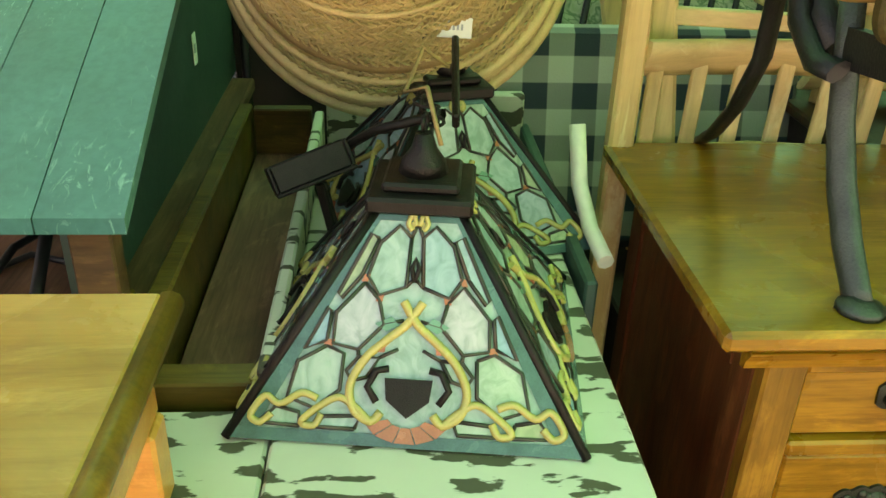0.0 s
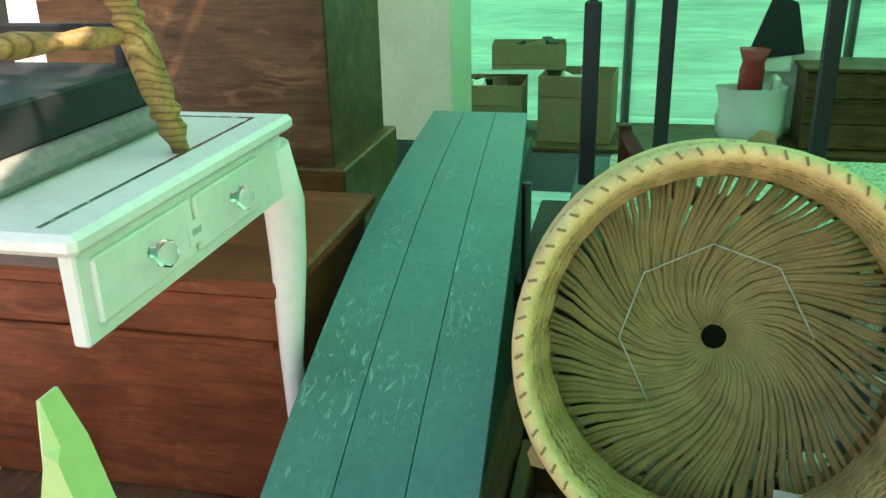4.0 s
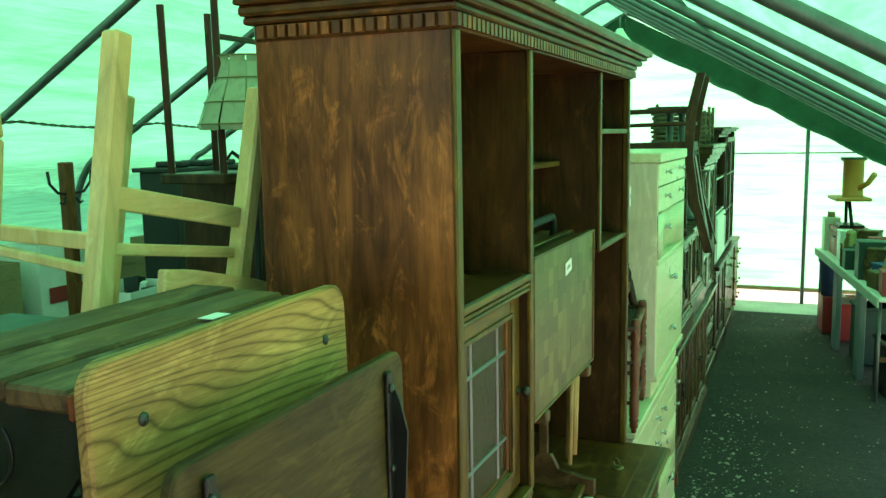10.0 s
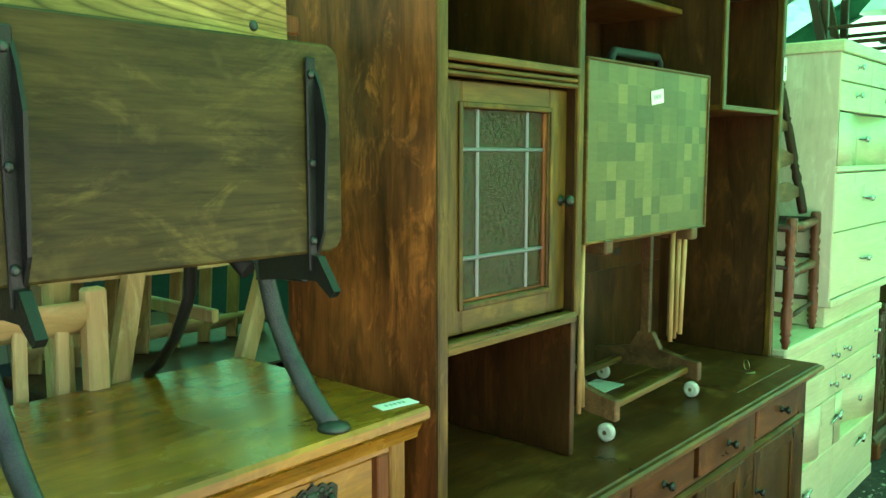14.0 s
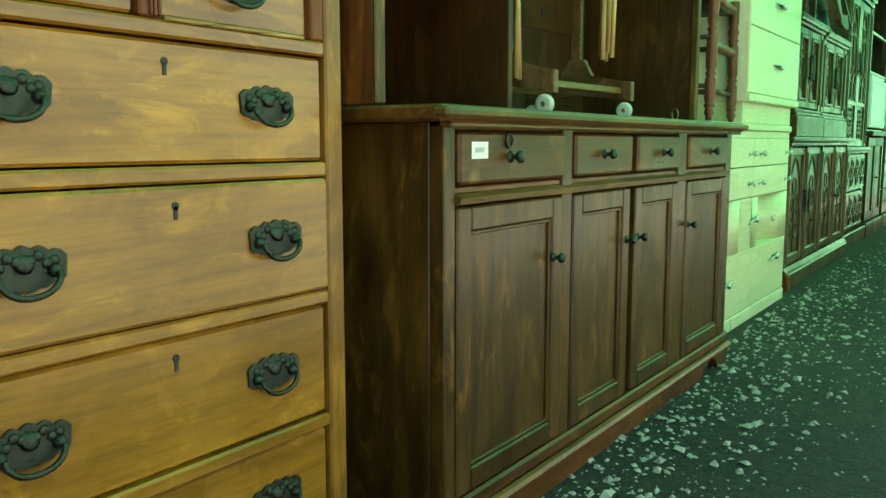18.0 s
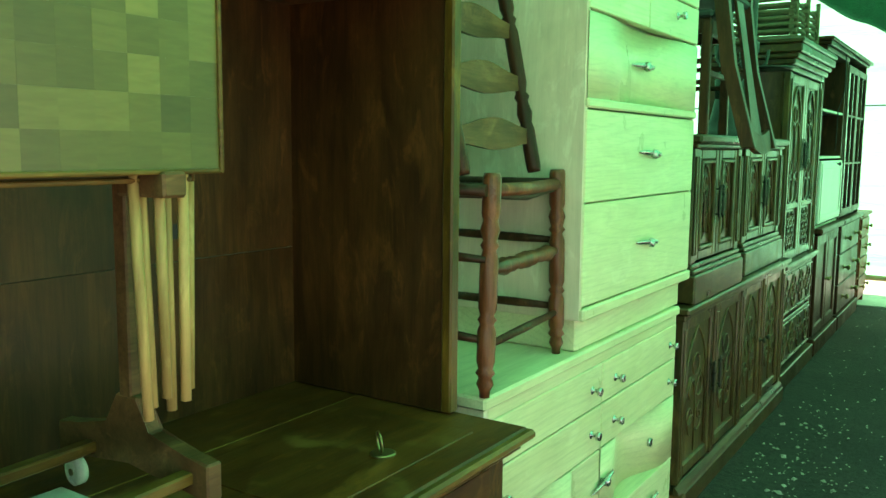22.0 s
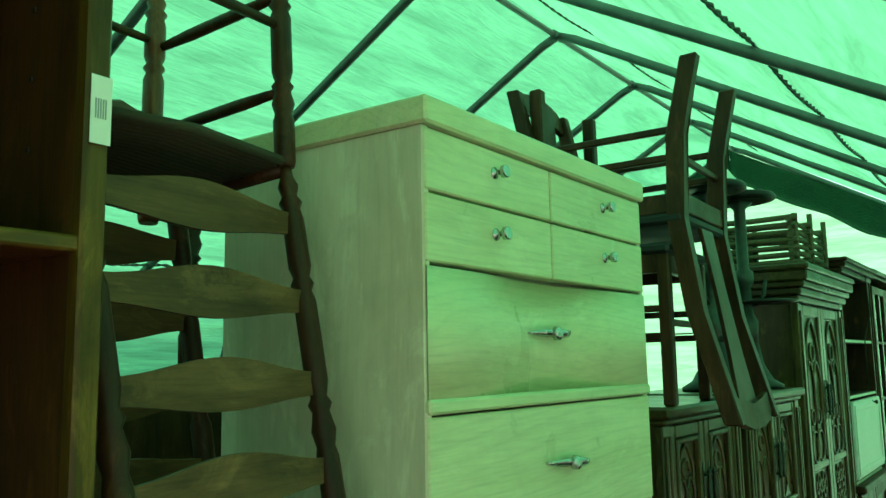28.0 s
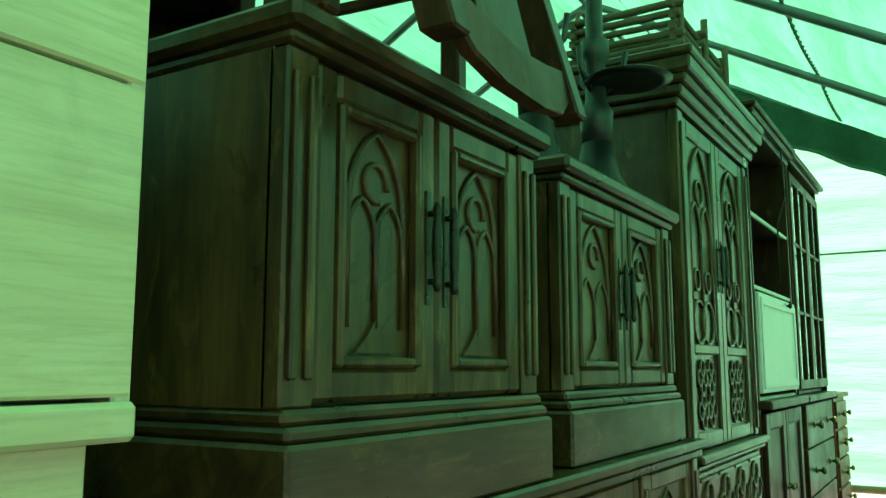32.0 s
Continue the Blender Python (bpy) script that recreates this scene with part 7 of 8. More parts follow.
green_bin()
fr = piece("folded_metal_chair", (-0.45, -1.80, 1.0655), "black tubular chair frame lying on red boards under the bin", "chair")
tube("leg", fr, "black", [(-0.36, -1.775, 1.165), (-0.22, -1.765, 1.077)], 0.009, 8)
tube("leg", fr, "black", [(-0.30, -1.90, 1.17), (-0.20, -1.965, 1.077)], 0.009, 8)
tube("stretcher", fr, "black", [(-0.62, -1.80, 1.075), (-0.36, -1.83, 1.120), (-0.22, -1.86, 1.074)], 0.006, 8)
tube("cross_bar", fr, "black", [(-0.36, -1.775, 1.165), (-0.34, -1.84, 1.168), (-0.30, -1.90, 1.17)], 0.007, 8)
cb = piece("cable", (-0.40, -1.85, 1.0655), "loose black cable curled on the red boards", "cable")
tube("cord", cb, "black", [(-0.30, -1.70, 1.071), (-0.40, -1.76, 1.071), (-0.43, -1.84, 1.072), (-0.36, -1.90, 1.071), (-0.28, -1.95, 1.071), (-0.30, -2.02, 1.071)], 0.005, 8)


# ---- white writing desk and what stands round it ----
def white_desk():
    p = piece("plank_bench", (-0.45, -2.5, 0), "low brown plank bench under the writing desk", "bench")
    box("top", p, "plank_floor", -1.35, -0.02, -2.95, -1.645, 1.035, 1.065, 0.004)
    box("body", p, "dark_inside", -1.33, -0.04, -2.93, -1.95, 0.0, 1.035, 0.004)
    Z = 1.0655
    g = piece("writing_desk", (-0.20, -2.2, Z), "white painted writing desk with cabriole legs and glass knobs", "desk")
    box("top", g, "white_paint", -0.55, 0.02, -2.62, -1.858, 1.822, 1.846, 0.007)
    box("top_line", g, "chrome", -0.512, -0.506, -2.58, -1.905, 1.8455, 1.8468, 0, "thin grey painted line")
    box("top_line", g, "chrome", -0.505, 0.0, -1.911, -1.905, 1.8455, 1.8468, 0)
    box("apron", g, "white_paint", -0.53, 0.0, -1.895, -1.875, 1.715, 1.822, 0.003)
    box("apron", g, "white_paint", -0.53, -0.51, -2.59, -1.895, 1.715, 1.822, 0.003)
    for a, b2 in ((-0.43, -0.235), (-0.225, -0.02)):
        d = box("drawer", g, "white_paint", a, b2, -1.876, -1.868, 1.735, 1.808, 0.003)
        kx = (a + b2) / 2
        lathe("glass_knob", d, "glass_clear_knob", (kx, -1.868, 1.776), (kx, -1.838, 1.776), [(0, 0.007), (0.35, 0.007), (0.45, 0.016), (0.8, 0.017), (1, 0.010)], 8, "faceted clear glass knob")
    tag(g, at(-0.228, -1.8675, 1.765) @ pose(0, 0, 0, 90, 0, 180), 0.04, 0.03)
    for x, y in ((-0.54, -1.892), (-0.54, -2.58), (-0.01, -2.58)):
        s = 1 if y > -2 else -1
        tube("leg", g, "white_paint", [(x + 0.01, y, 1.80), (x - 0.012, y + 0.004, 1.70), (x - 0.010, y + 0.004, 1.60), (x + 0.006, y, 1.42), (x + 0.008, y, 1.22), (x - 0.004, y, 1.10), (x - 0.012, y, Z + 0.006)], [0.028, 0.034, 0.030, 0.020, 0.014, 0.015, 0.018], 10, "curved white leg")
    c = piece("upturned_chair", (-0.25, -2.2, 1.8465), "black chair with ribbed grey seat, upside down on the desk", "chair")
    prism("seat", c, "ribbed", rounded(0.44, 0.30, 0.05, 4), 0.035, at(-0.455, -2.30, 1.8475), "grey ribbed seat pad", 0.012)
    box("seat_frame", c, "black", -0.43, -0.03, -2.27, -2.02, 1.883, 1.94, 0.004)
    for x, y in ((-0.41, -2.04), (-0.41, -2.25), (-0.06, -2.25)):
        beam("leg", c, "black", (x, y, 1.93), (x - 0.015, y + 0.01, 2.36), 0.032, 0.028)
    beam("stretcher", c, "black", (-0.415, -2.04, 1.985), (-0.415, -2.25, 1.985), 0.024, 0.02)
    lathe("turned_leg", c, "weathered", (-0.30, -1.915, 1.847), (-0.20, -1.99, 2.34), turned(0.020))
    lathe("turned_rung", c, "weathered", (-0.268, -1.94, 2.00), (-0.05, -2.10, 2.00), [(0, 0.008), (0.2, 0.014), (0.3, 0.010), (0.5, 0.016), (0.7, 0.010), (1, 0.008)])
    for o in (g, c):
        o.location += Vector((-0.25, -0.115, -0.025))
    h = piece("cherry_chest", (-0.95, -2.5, Z), "reddish cherry chest behind the desk", "chest")
    box("body", h, "cherry", -1.28, -0.80, -2.90, -2.02, Z, 1.50, 0.005)
    box("lid", h, "cherry", -1.30, -0.775, -2.92, -2.00, 1.505, 1.535, 0.006)
    box("bead", h, "cherry", -0.80, -0.79, -2.88, -2.04, 1.40, 1.415, 0.003)
    k = piece("carved_chair", (0.18, -1.70, 1.2455), "lime green carved chair with shell grooves in its crest", "chair")
    pts = [(0.0, 0.56)] + [(0.012 * q, 0.56 - 0.05 * q) for q in range(1, 4)] + [(0.06 + 0.06 * math.sin(radians(a)), 0.36 - 0.055 + 0.09 * math.cos(radians(a))) for a in range(20, 171, 25)] + [(0.02, 0.20), (-0.02, 0.0), (-0.10, 0.0), (-0.10, 0.22), (-0.05, 0.30), (-0.06, 0.38), (-0.02, 0.40)]
    mk = Matrix(((0, 0, -1, 0.20), (1, 0, 0, -1.80), (0, 1, 0, 1.2505), (0, 0, 0, 1)))
    cr = prism("crest", k, "lime_paint", pts, 0.035, mk, "", 0.008)
    for q in range(7):
        tube("groove_rib", cr, "lime_paint", [(0.2035, -1.80, 1.50 + 0.018 * q), (0.2045, -1.75, 1.505 + 0.020 * q), (0.2035, -1.715, 1.50 + 0.022 * q)], 0.005, 6)
    k.location += Vector((-0.18, -0.035, 0))
    return g


plain("ribbed", (0.40, 0.40, 0.36), 0.9, vary=0.4, scale=60, bumpy=0.9, dist=0.006)
white_desk()

tb = piece("tall_brown_cabinet", (-2.1, -2.7, 0), "tall plain brown cabinet beside the desk", "cabinet")
box("body", tb, "slat_wood", -2.40, -1.86, -3.20, -2.295, 0.0, 2.75, 0.006)
box("base", tb, "hutch_edge_y", -2.42, -1.83, -3.22, -2.255, 1.15, 1.43, 0.006)
box("foot", tb, "cherry", -2.41, -1.845, -3.21, -2.27, 0.0, 1.149, 0.006)
wc = piece("white_cupboard", (-3.65, -2.65, 0), "tall cream painted cupboard by the tent wall", "cupboard")
box("body", wc, "cream_paint", -3.90, -3.40, -3.05, -2.25, 1.13, 2.85, 0.006)
box("plinth", wc, "green_dark", -3.92, -3.38, -3.07, -2.235, 0.99, 1.128, 0.004)
box("stand", wc, "dark_inside", -3.90, -3.42, -3.05, -2.31, 0.0, 0.988, 0.004)

# ---- settee, upturned table and headboard in the middle rows ----
def plaid_material():
    m, t, n, l, p = nodes_of("plaid")
    tc, sep = n.new("ShaderNodeTexCoord"), n.new("ShaderNodeSeparateXYZ")
    l.new(tc.outputs["Object"], sep.inputs[0])

    def band(out, freq):
        a, b2 = n.new("ShaderNodeMath"), n.new("ShaderNodeMath")
        a.operation, a.inputs[1].default_value = "MULTIPLY", freq
        b2.operation = "PINGPONG"
        b2.inputs[1].default_value = 1.0
        l.new(out, a.inputs[0])
        l.new(a.outputs[0], b2.inputs[0])
        return ramp(n, l, b2.outputs[0], [(0.48, grey(0.0)), (0.52, grey(1.0))])

    c = mix(n, l, "MIX", band(sep.outputs[1], 18), (0.02, 0.035, 0.045), (0.42, 0.44, 0.36))
    c2 = mix(n, l, "MIX", band(sep.outputs[2], 18), (0.02, 0.035, 0.045), (0.42, 0.44, 0.36))
    l.new(mix(n, l, "MIX", 0.5, c, c2), p.inputs["Base Color"])
    p.inputs["Roughness"].default_value = 0.9
    l.new(bump(n, l, noise_tex(n, l, coords(n, l), 220, 2), 0.5, 0.002), p.inputs["Normal"])
    MATS["plaid"] = m


def floral_material():
    m, t, n, l, p = nodes_of("floral")
    a = noise_tex(n, l, coords(n, l), 16, 2, 2.2)
    c = ramp(n, l, a, [(0.42, (0.50, 0.54, 0.40)), (0.50, (0.12, 0.24, 0.14)), (0.56, (0.48, 0.50, 0.38)), (0.68, (0.34, 0.42, 0.28))])
    l.new(c, p.inputs["Base Color"])
    p.inputs["Roughness"].default_value = 0.9
    MATS["floral"] = m


plaid_material()
floral_material()


def middle_rows():
    s = piece("settee", (-1.75, -0.95, 0), "black spindle settee with floral and plaid cushions", "settee")
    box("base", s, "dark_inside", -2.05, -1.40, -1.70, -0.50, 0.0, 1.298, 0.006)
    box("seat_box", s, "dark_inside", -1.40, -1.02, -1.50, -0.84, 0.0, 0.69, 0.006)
    prism("plaid_cushion", s, "plaid", rounded(0.90, 0.50, 0.05, 4), 0.10, at(-1.00, -1.30, 0.775) @ Matrix.Rotation(radians(-14), 4, "Y") @ FACE, "dark and cream plaid cushion", 0.02)
    prism("floral_cushion", s, "floral", rounded(0.56, 0.24, 0.06, 4), 0.08, at(-1.24, -0.97, 1.20) @ Matrix.Rotation(radians(-16), 4, "Y") @ FACE, "pale green floral cushion", 0.02)
    for k in range(10):
        y = -0.99 + 0.058 * k
        lathe("spindle", s, "black", (-1.14, y, 0.95), (-1.31, y + 0.10, 1.44), [(0, 0.007), (0.3, 0.012), (0.5, 0.008), (1, 0.007)], 8)
    tube("top_rail", s, "black", [(-1.31, -0.97, 1.445), (-1.32, -0.68, 1.455), (-1.31, -0.36, 1.445)], 0.028, 8)
    t = piece("upturned_table", (-1.75, -1.05, 1.30), "dark green table turned upside down, legs in the air", "table")
    box("frame", t, "green_dark", -2.30, -1.50, -1.60, -0.52, 1.30, 1.375, 0.004)
    box("lining", t, "floral", -2.24, -1.54, -1.50, -0.56, 1.3755, 1.40, 0.01, "floral cloth lining")
    for x, y in ((-1.90, -1.56), (-2.26, -1.349), (-1.75, -0.775), (-2.14, -0.908)):
        l_ = box("leg", t, "black", x - 0.024, x + 0.024, y - 0.022, y + 0.022, 1.40, 1.897, 0.004, "square black table leg")
        lathe("leg_tip", l_, "iron_worn", (x, y, 1.897), (x, y, 1.905), [(0, 0.012), (1, 0.010)], 10)
    for yy in (-1.34, -0.62):
        tube("curved_arm", t, "walnut", [(-1.60, yy - 0.12, 1.62), (-1.58, yy - 0.07, 1.54), (-1.55, yy, 1.50), (-1.52, yy + 0.10, 1.475), (-1.50, yy + 0.22, 1.47)], [0.020, 0.024, 0.026, 0.022, 0.018], 8)
        beam("arm_post", t, "walnut", (-1.60, yy - 0.12, 1.455), (-1.60, yy - 0.12, 1.64), 0.03, 0.03)
    h = piece("headboard", (-2.25, -0.27, 0), "dark reddish scalloped wooden headboard", "headboard")
    pts = [(-0.68, 0.0), (0.14, 0.0), (0.14, 1.53), (0.06, 1.545), (0.0, 1.52), (-0.08, 1.55), (-0.18, 1.585), (-0.27, 1.60), (-0.36, 1.585), (-0.46, 1.55), (-0.54, 1.52), (-0.60, 1.545), (-0.68, 1.53)]
    prism("board", h, "walnut", pts, 0.03, at(-2.20, 0.07, 0) @ FACE, "", 0.006)
    box("panel", h, "oak_red", -2.200, -2.190, -0.53, 0.13, 0.9, 1.45, 0.006)
    b2 = piece("storage_box", (-2.3, 0.55, 0), "dark green metal trunk", "trunk")
    box("body", b2, "green_dark", -2.75, -1.90, 0.20, 1.10, 0.60, 1.36, 0.02)
    box("lid", b2, "green_dark", -2.77, -1.88, 0.18, 1.12, 1.362, 1.43, 0.02)
    box("stand", b2, "dark_inside", -2.75, -1.90, 0.22, 1.08, 0.0, 0.598, 0.004)


middle_rows()


# ---- shelf of boxes and bric-a-brac along the tent wall ----
def carton(x, y, z, dx, dy, dz, rz=0.0, material="card", label="open brown cardboard box with odds and ends", stripe=None):
    g = thing("carton", (x, y, z), label, "box", "cartons", rz)
    t = 0.006
    for a, b2, c, e in ((-dx / 2, -dx / 2 + t, -dy / 2, dy / 2), (dx / 2 - t, dx / 2, -dy / 2, dy / 2), (-dx / 2 + t, dx / 2 - t, -dy / 2, -dy / 2 + t), (-dx / 2 + t, dx / 2 - t, dy / 2 - t, dy / 2)):
        box("side", g, material, a, b2, c, e, 0, dz, 0.001)
    box("bottom", g, material, -dx / 2 + t, dx / 2 - t, -dy / 2 + t, dy / 2 - t, 0, t, 0)
    box("flap", g, material, dx / 2, dx / 2 + 0.005, -dy / 2 + 0.01, dy / 2 - 0.01, dz - 0.11, dz + 0.002, 0.001, "", at(0, 0, 0))
    if stripe:
        box("print", g, stripe, dx / 2 + 0.005, dx / 2 + 0.0065, -dy * 0.35, dy * 0.35, dz * 0.25, dz * 0.45, 0)
    rnd = random.Random(int(abs(y * 100)) + 3)
    for k in range(5):
        a, b2 = rnd.uniform(-dx / 2 + 0.07, dx / 2 - 0.07), rnd.uniform(-dy / 2 + 0.07, dy / 2 - 0.07)
        w1, w2 = rnd.uniform(0.03, 0.06), rnd.uniform(0.02, 0.05)
        m = pose(a, b2, dz * 0.5, rnd.uniform(-25, 25), rnd.uniform(-25, 25), rnd.uniform(0, 180))
        box("content", g, rnd.choice(("paper", "black", "white_paint", "plastic_clear", "card", "iron_worn")), -w1, w1, -w2, w2, -dz * 0.3, dz * rnd.uniform(0.3, 0.65), 0.004, "", m)
    return g


def wall_shelf():
    g = piece("wall_bench", (-4.38, 2.5, 0), "long makeshift bench with a grey-blue front along the tent wall", "bench")
    box("top", g, "slat_wood", -4.72, -4.05, -2.9, 8.6, 0.928, 0.955, 0.004)
    box("front", g, "bench_blue", -4.08, -4.06, -2.9, 8.6, 0.70, 0.928, 0.003)
    for k in range(8):
        box("leg", g, "slat_wood", -4.14, -4.08, -2.8 + 1.55 * k, -2.74 + 1.55 * k, 0.0, 0.927, 0.003)
    Z = 0.9555
    carton(-4.40, -2.28, Z, 0.40, 0.50, 0.30, 2, stripe="tarp_dark")
    carton(-4.36, -1.72, Z, 0.38, 0.40, 0.36, -4)
    carton(-4.52, -2.02, Z + 0.36, 0.25, 0.42, 0.14, 5, label="shallow brown cardboard box on another box")
    carton(-4.45, 1.55, Z, 0.40, 0.52, 0.36, 3, "white_paint", "white printed carton of odds and ends", "ink")
    carton(-4.42, 2.15, Z, 0.42, 0.46, 0.46, -3)
    carton(-4.40, 2.75, Z, 0.36, 0.46, 0.54, 2, "white_paint", "white carton with a red printed picture", "red")
    carton(-4.42, 3.35, Z, 0.40, 0.52, 0.42, -2)
    carton(-4.44, 4.10, Z, 0.42, 0.55, 0.44, 4)
    carton(-4.20, 0.98, Z, 0.30, 0.40, 0.36, 8, "white_paint", "white carton with a dark printed panel", "ink")
    carton(-3.55, 1.45, 1.0015, 0.40, 0.55, 0.20, -6, "white_paint", "shallow white carton full of small hardware", "paper")
    b = piece("low_table", (-3.5, 1.9, 0), "low grey table in the middle of the tent", "table")
    box("top", b, "slat_wood", -3.85, -3.15, 0.95, 3.1, 0.965, 1.001, 0.004)
    for x in (-3.8, -3.25):
        for y in (1.0, 3.0):
            box("leg", b, "slat_wood", x, x + 0.05, y, y + 0.05, 0.0, 0.965, 0.003)
    carton(-3.50, 2.60, 1.0015, 0.42, 0.50, 0.26, 5, "white_paint", "white carton of dark metal parts", "paper")
    # white shopping bag with a red jug
    g = piece("shopping_bag", (-4.30, -0.80, Z), "white plastic shopping bag, stuffed full", "bag")
    bm = bmesh.new()
    rings = []
    for k in range(7):
        h = 0.30 * k / 6
        r = (0.14, 0.165, 0.17, 0.17, 0.165, 0.17, 0.18)[k]
        rings.append([bm.verts.new((-4.30 + 0.62 * r * math.cos(a) + 0.012 * noise.noise((a * 3, k, 1)), -0.80 + 1.05 * r * math.sin(a) + 0.015 * noise.noise((a * 3, k, 5)), Z + 0.002 + h + 0.018 * noise.noise((a * 2, k, 9)) * (k > 0))) for a in [2 * math.pi * q / 22 for q in range(22)]])
    for a, b2 in zip(rings, rings[1:]):
        for q in range(22):
            bm.faces.new((a[q], a[(q + 1) % 22], b2[(q + 1) % 22], b2[q])).smooth = True
    bm.faces.new(rings[0][::-1])
    part("bag", bm, "white_paint", g)
    lathe("jug", g, "red", (-4.30, -0.82, Z + 0.22), (-4.30, -0.81, Z + 0.50), [(0, 0.06), (0.6, 0.065), (0.75, 0.055), (1, 0.08)], 18, "bright red plastic jug")
    box("paper_bundle", g, "cloth_white", -4.36, -4.24, -0.71, -0.67, Z + 0.12, Z + 0.36, 0.01)
    g = piece("wooden_crate", (-4.36, -0.34, Z), "brown wooden crate with a lid", "crate")
    box("body", g, "slat_wood", -4.55, -4.18, -0.56, -0.04, Z, Z + 0.40, 0.004)
    for k in range(3):
        box("board", g, "slat_wood", -4.18, -4.168, -0.56, -0.04, Z + 0.006 + 0.132 * k, Z + 0.130 + 0.132 * k, 0.003)
    box("lid", g, "slat_wood", -4.57, -4.16, -0.58, -0.02, Z + 0.402, Z + 0.422, 0.004)
    g = piece("cloth_pile", (-4.45, -0.62, Z), "heap of cloths and a black tray beside the crate", "heap")
    box("cloth", g, "cloth_white", -4.62, -4.46, -0.78, -0.40, Z, Z + 0.52, 0.06)
    prism("tray", g, "black", [(-0.18, 0), (0.12, 0.04), (0.06, 0.30), (-0.06, 0.36)], 0.02, at(-4.42, -0.66, Z + 0.42) @ FACE, "black patterned tray", 0.004)
    box("card", g, "paper", -4.44, -4.43, -0.76, -0.60, Z + 0.36, Z + 0.50, 0.002)
    g = piece("suitcase", (-4.34, 0.20, Z), "dark green rounded suitcase with a handle", "suitcase")
    prism("shell", g, "black", rounded(0.70, 0.56, 0.17, 6), 0.18, at(-4.24, -0.10, Z + 0.002) @ FACE, "", 0.01)
    tube("handle", g, "black", [(-4.33, 0.16, Z + 0.56), (-4.33, 0.18, Z + 0.59), (-4.33, 0.32, Z + 0.59), (-4.33, 0.34, Z + 0.56)], 0.010, 8)
    g = piece("spindle_table", (-3.95, 0.72, 0), "small dark table with turned posts standing upward", "table")
    box("top", g, "walnut", -4.20, -3.52, 0.42, 1.42, 1.465, 1.492, 0.006)
    box("folded_cloth", g, "blue", -3.98, -3.60, 0.50, 0.86, 1.18, 1.4645, 0.03, "dark blue folded cloth under the table")
    for x, y, lean in ((-4.14, 0.62, -0.03), (-4.14, 1.22, 0.0), (-3.57, 0.46, -0.11), (-3.57, 1.37, 0.10)):
        lathe("post", g, "walnut", (x, y, 0.0), (x, y, 1.465), [(0, 0.012), (0.5, 0.02), (1, 0.02)], 10)
        lathe("spindle", g, "walnut", (x, y, 1.492), (x + 0.01, y + lean, 1.93), [(0, 0.016), (0.4, 0.024), (0.72, 0.020), (0.8, 0.012), (0.86, 0.024), (0.93, 0.021), (1, 0.006)], 10)
    rnd = random.Random(11)
    for k in range(16):
        y = 1.2 + 0.42 * k * 0.6 + rnd.uniform(-0.08, 0.08)
        s = rnd.uniform(0.05, 0.10)
        o = piece("bric_a_brac", (-4.62, y, Z), "small pot or jar among the bric-a-brac on the bench", "jar", "bric-a-brac")
        lathe("pot", o, rnd.choice(("iron_worn", "white_paint", "green_dark", "brass", "slat_wood")), (-4.62, y, Z), (-4.62, y, Z + s * 3.4), [(0, s * 0.55), (0.15, s * 0.7), (0.5, s * 0.75), (0.75, s * 0.5), (0.85, s * 0.35), (1, s * 0.42)], 16)


plain("bench_blue", (0.16, 0.22, 0.24), 0.6, vary=0.3, scale=4)
wall_shelf()


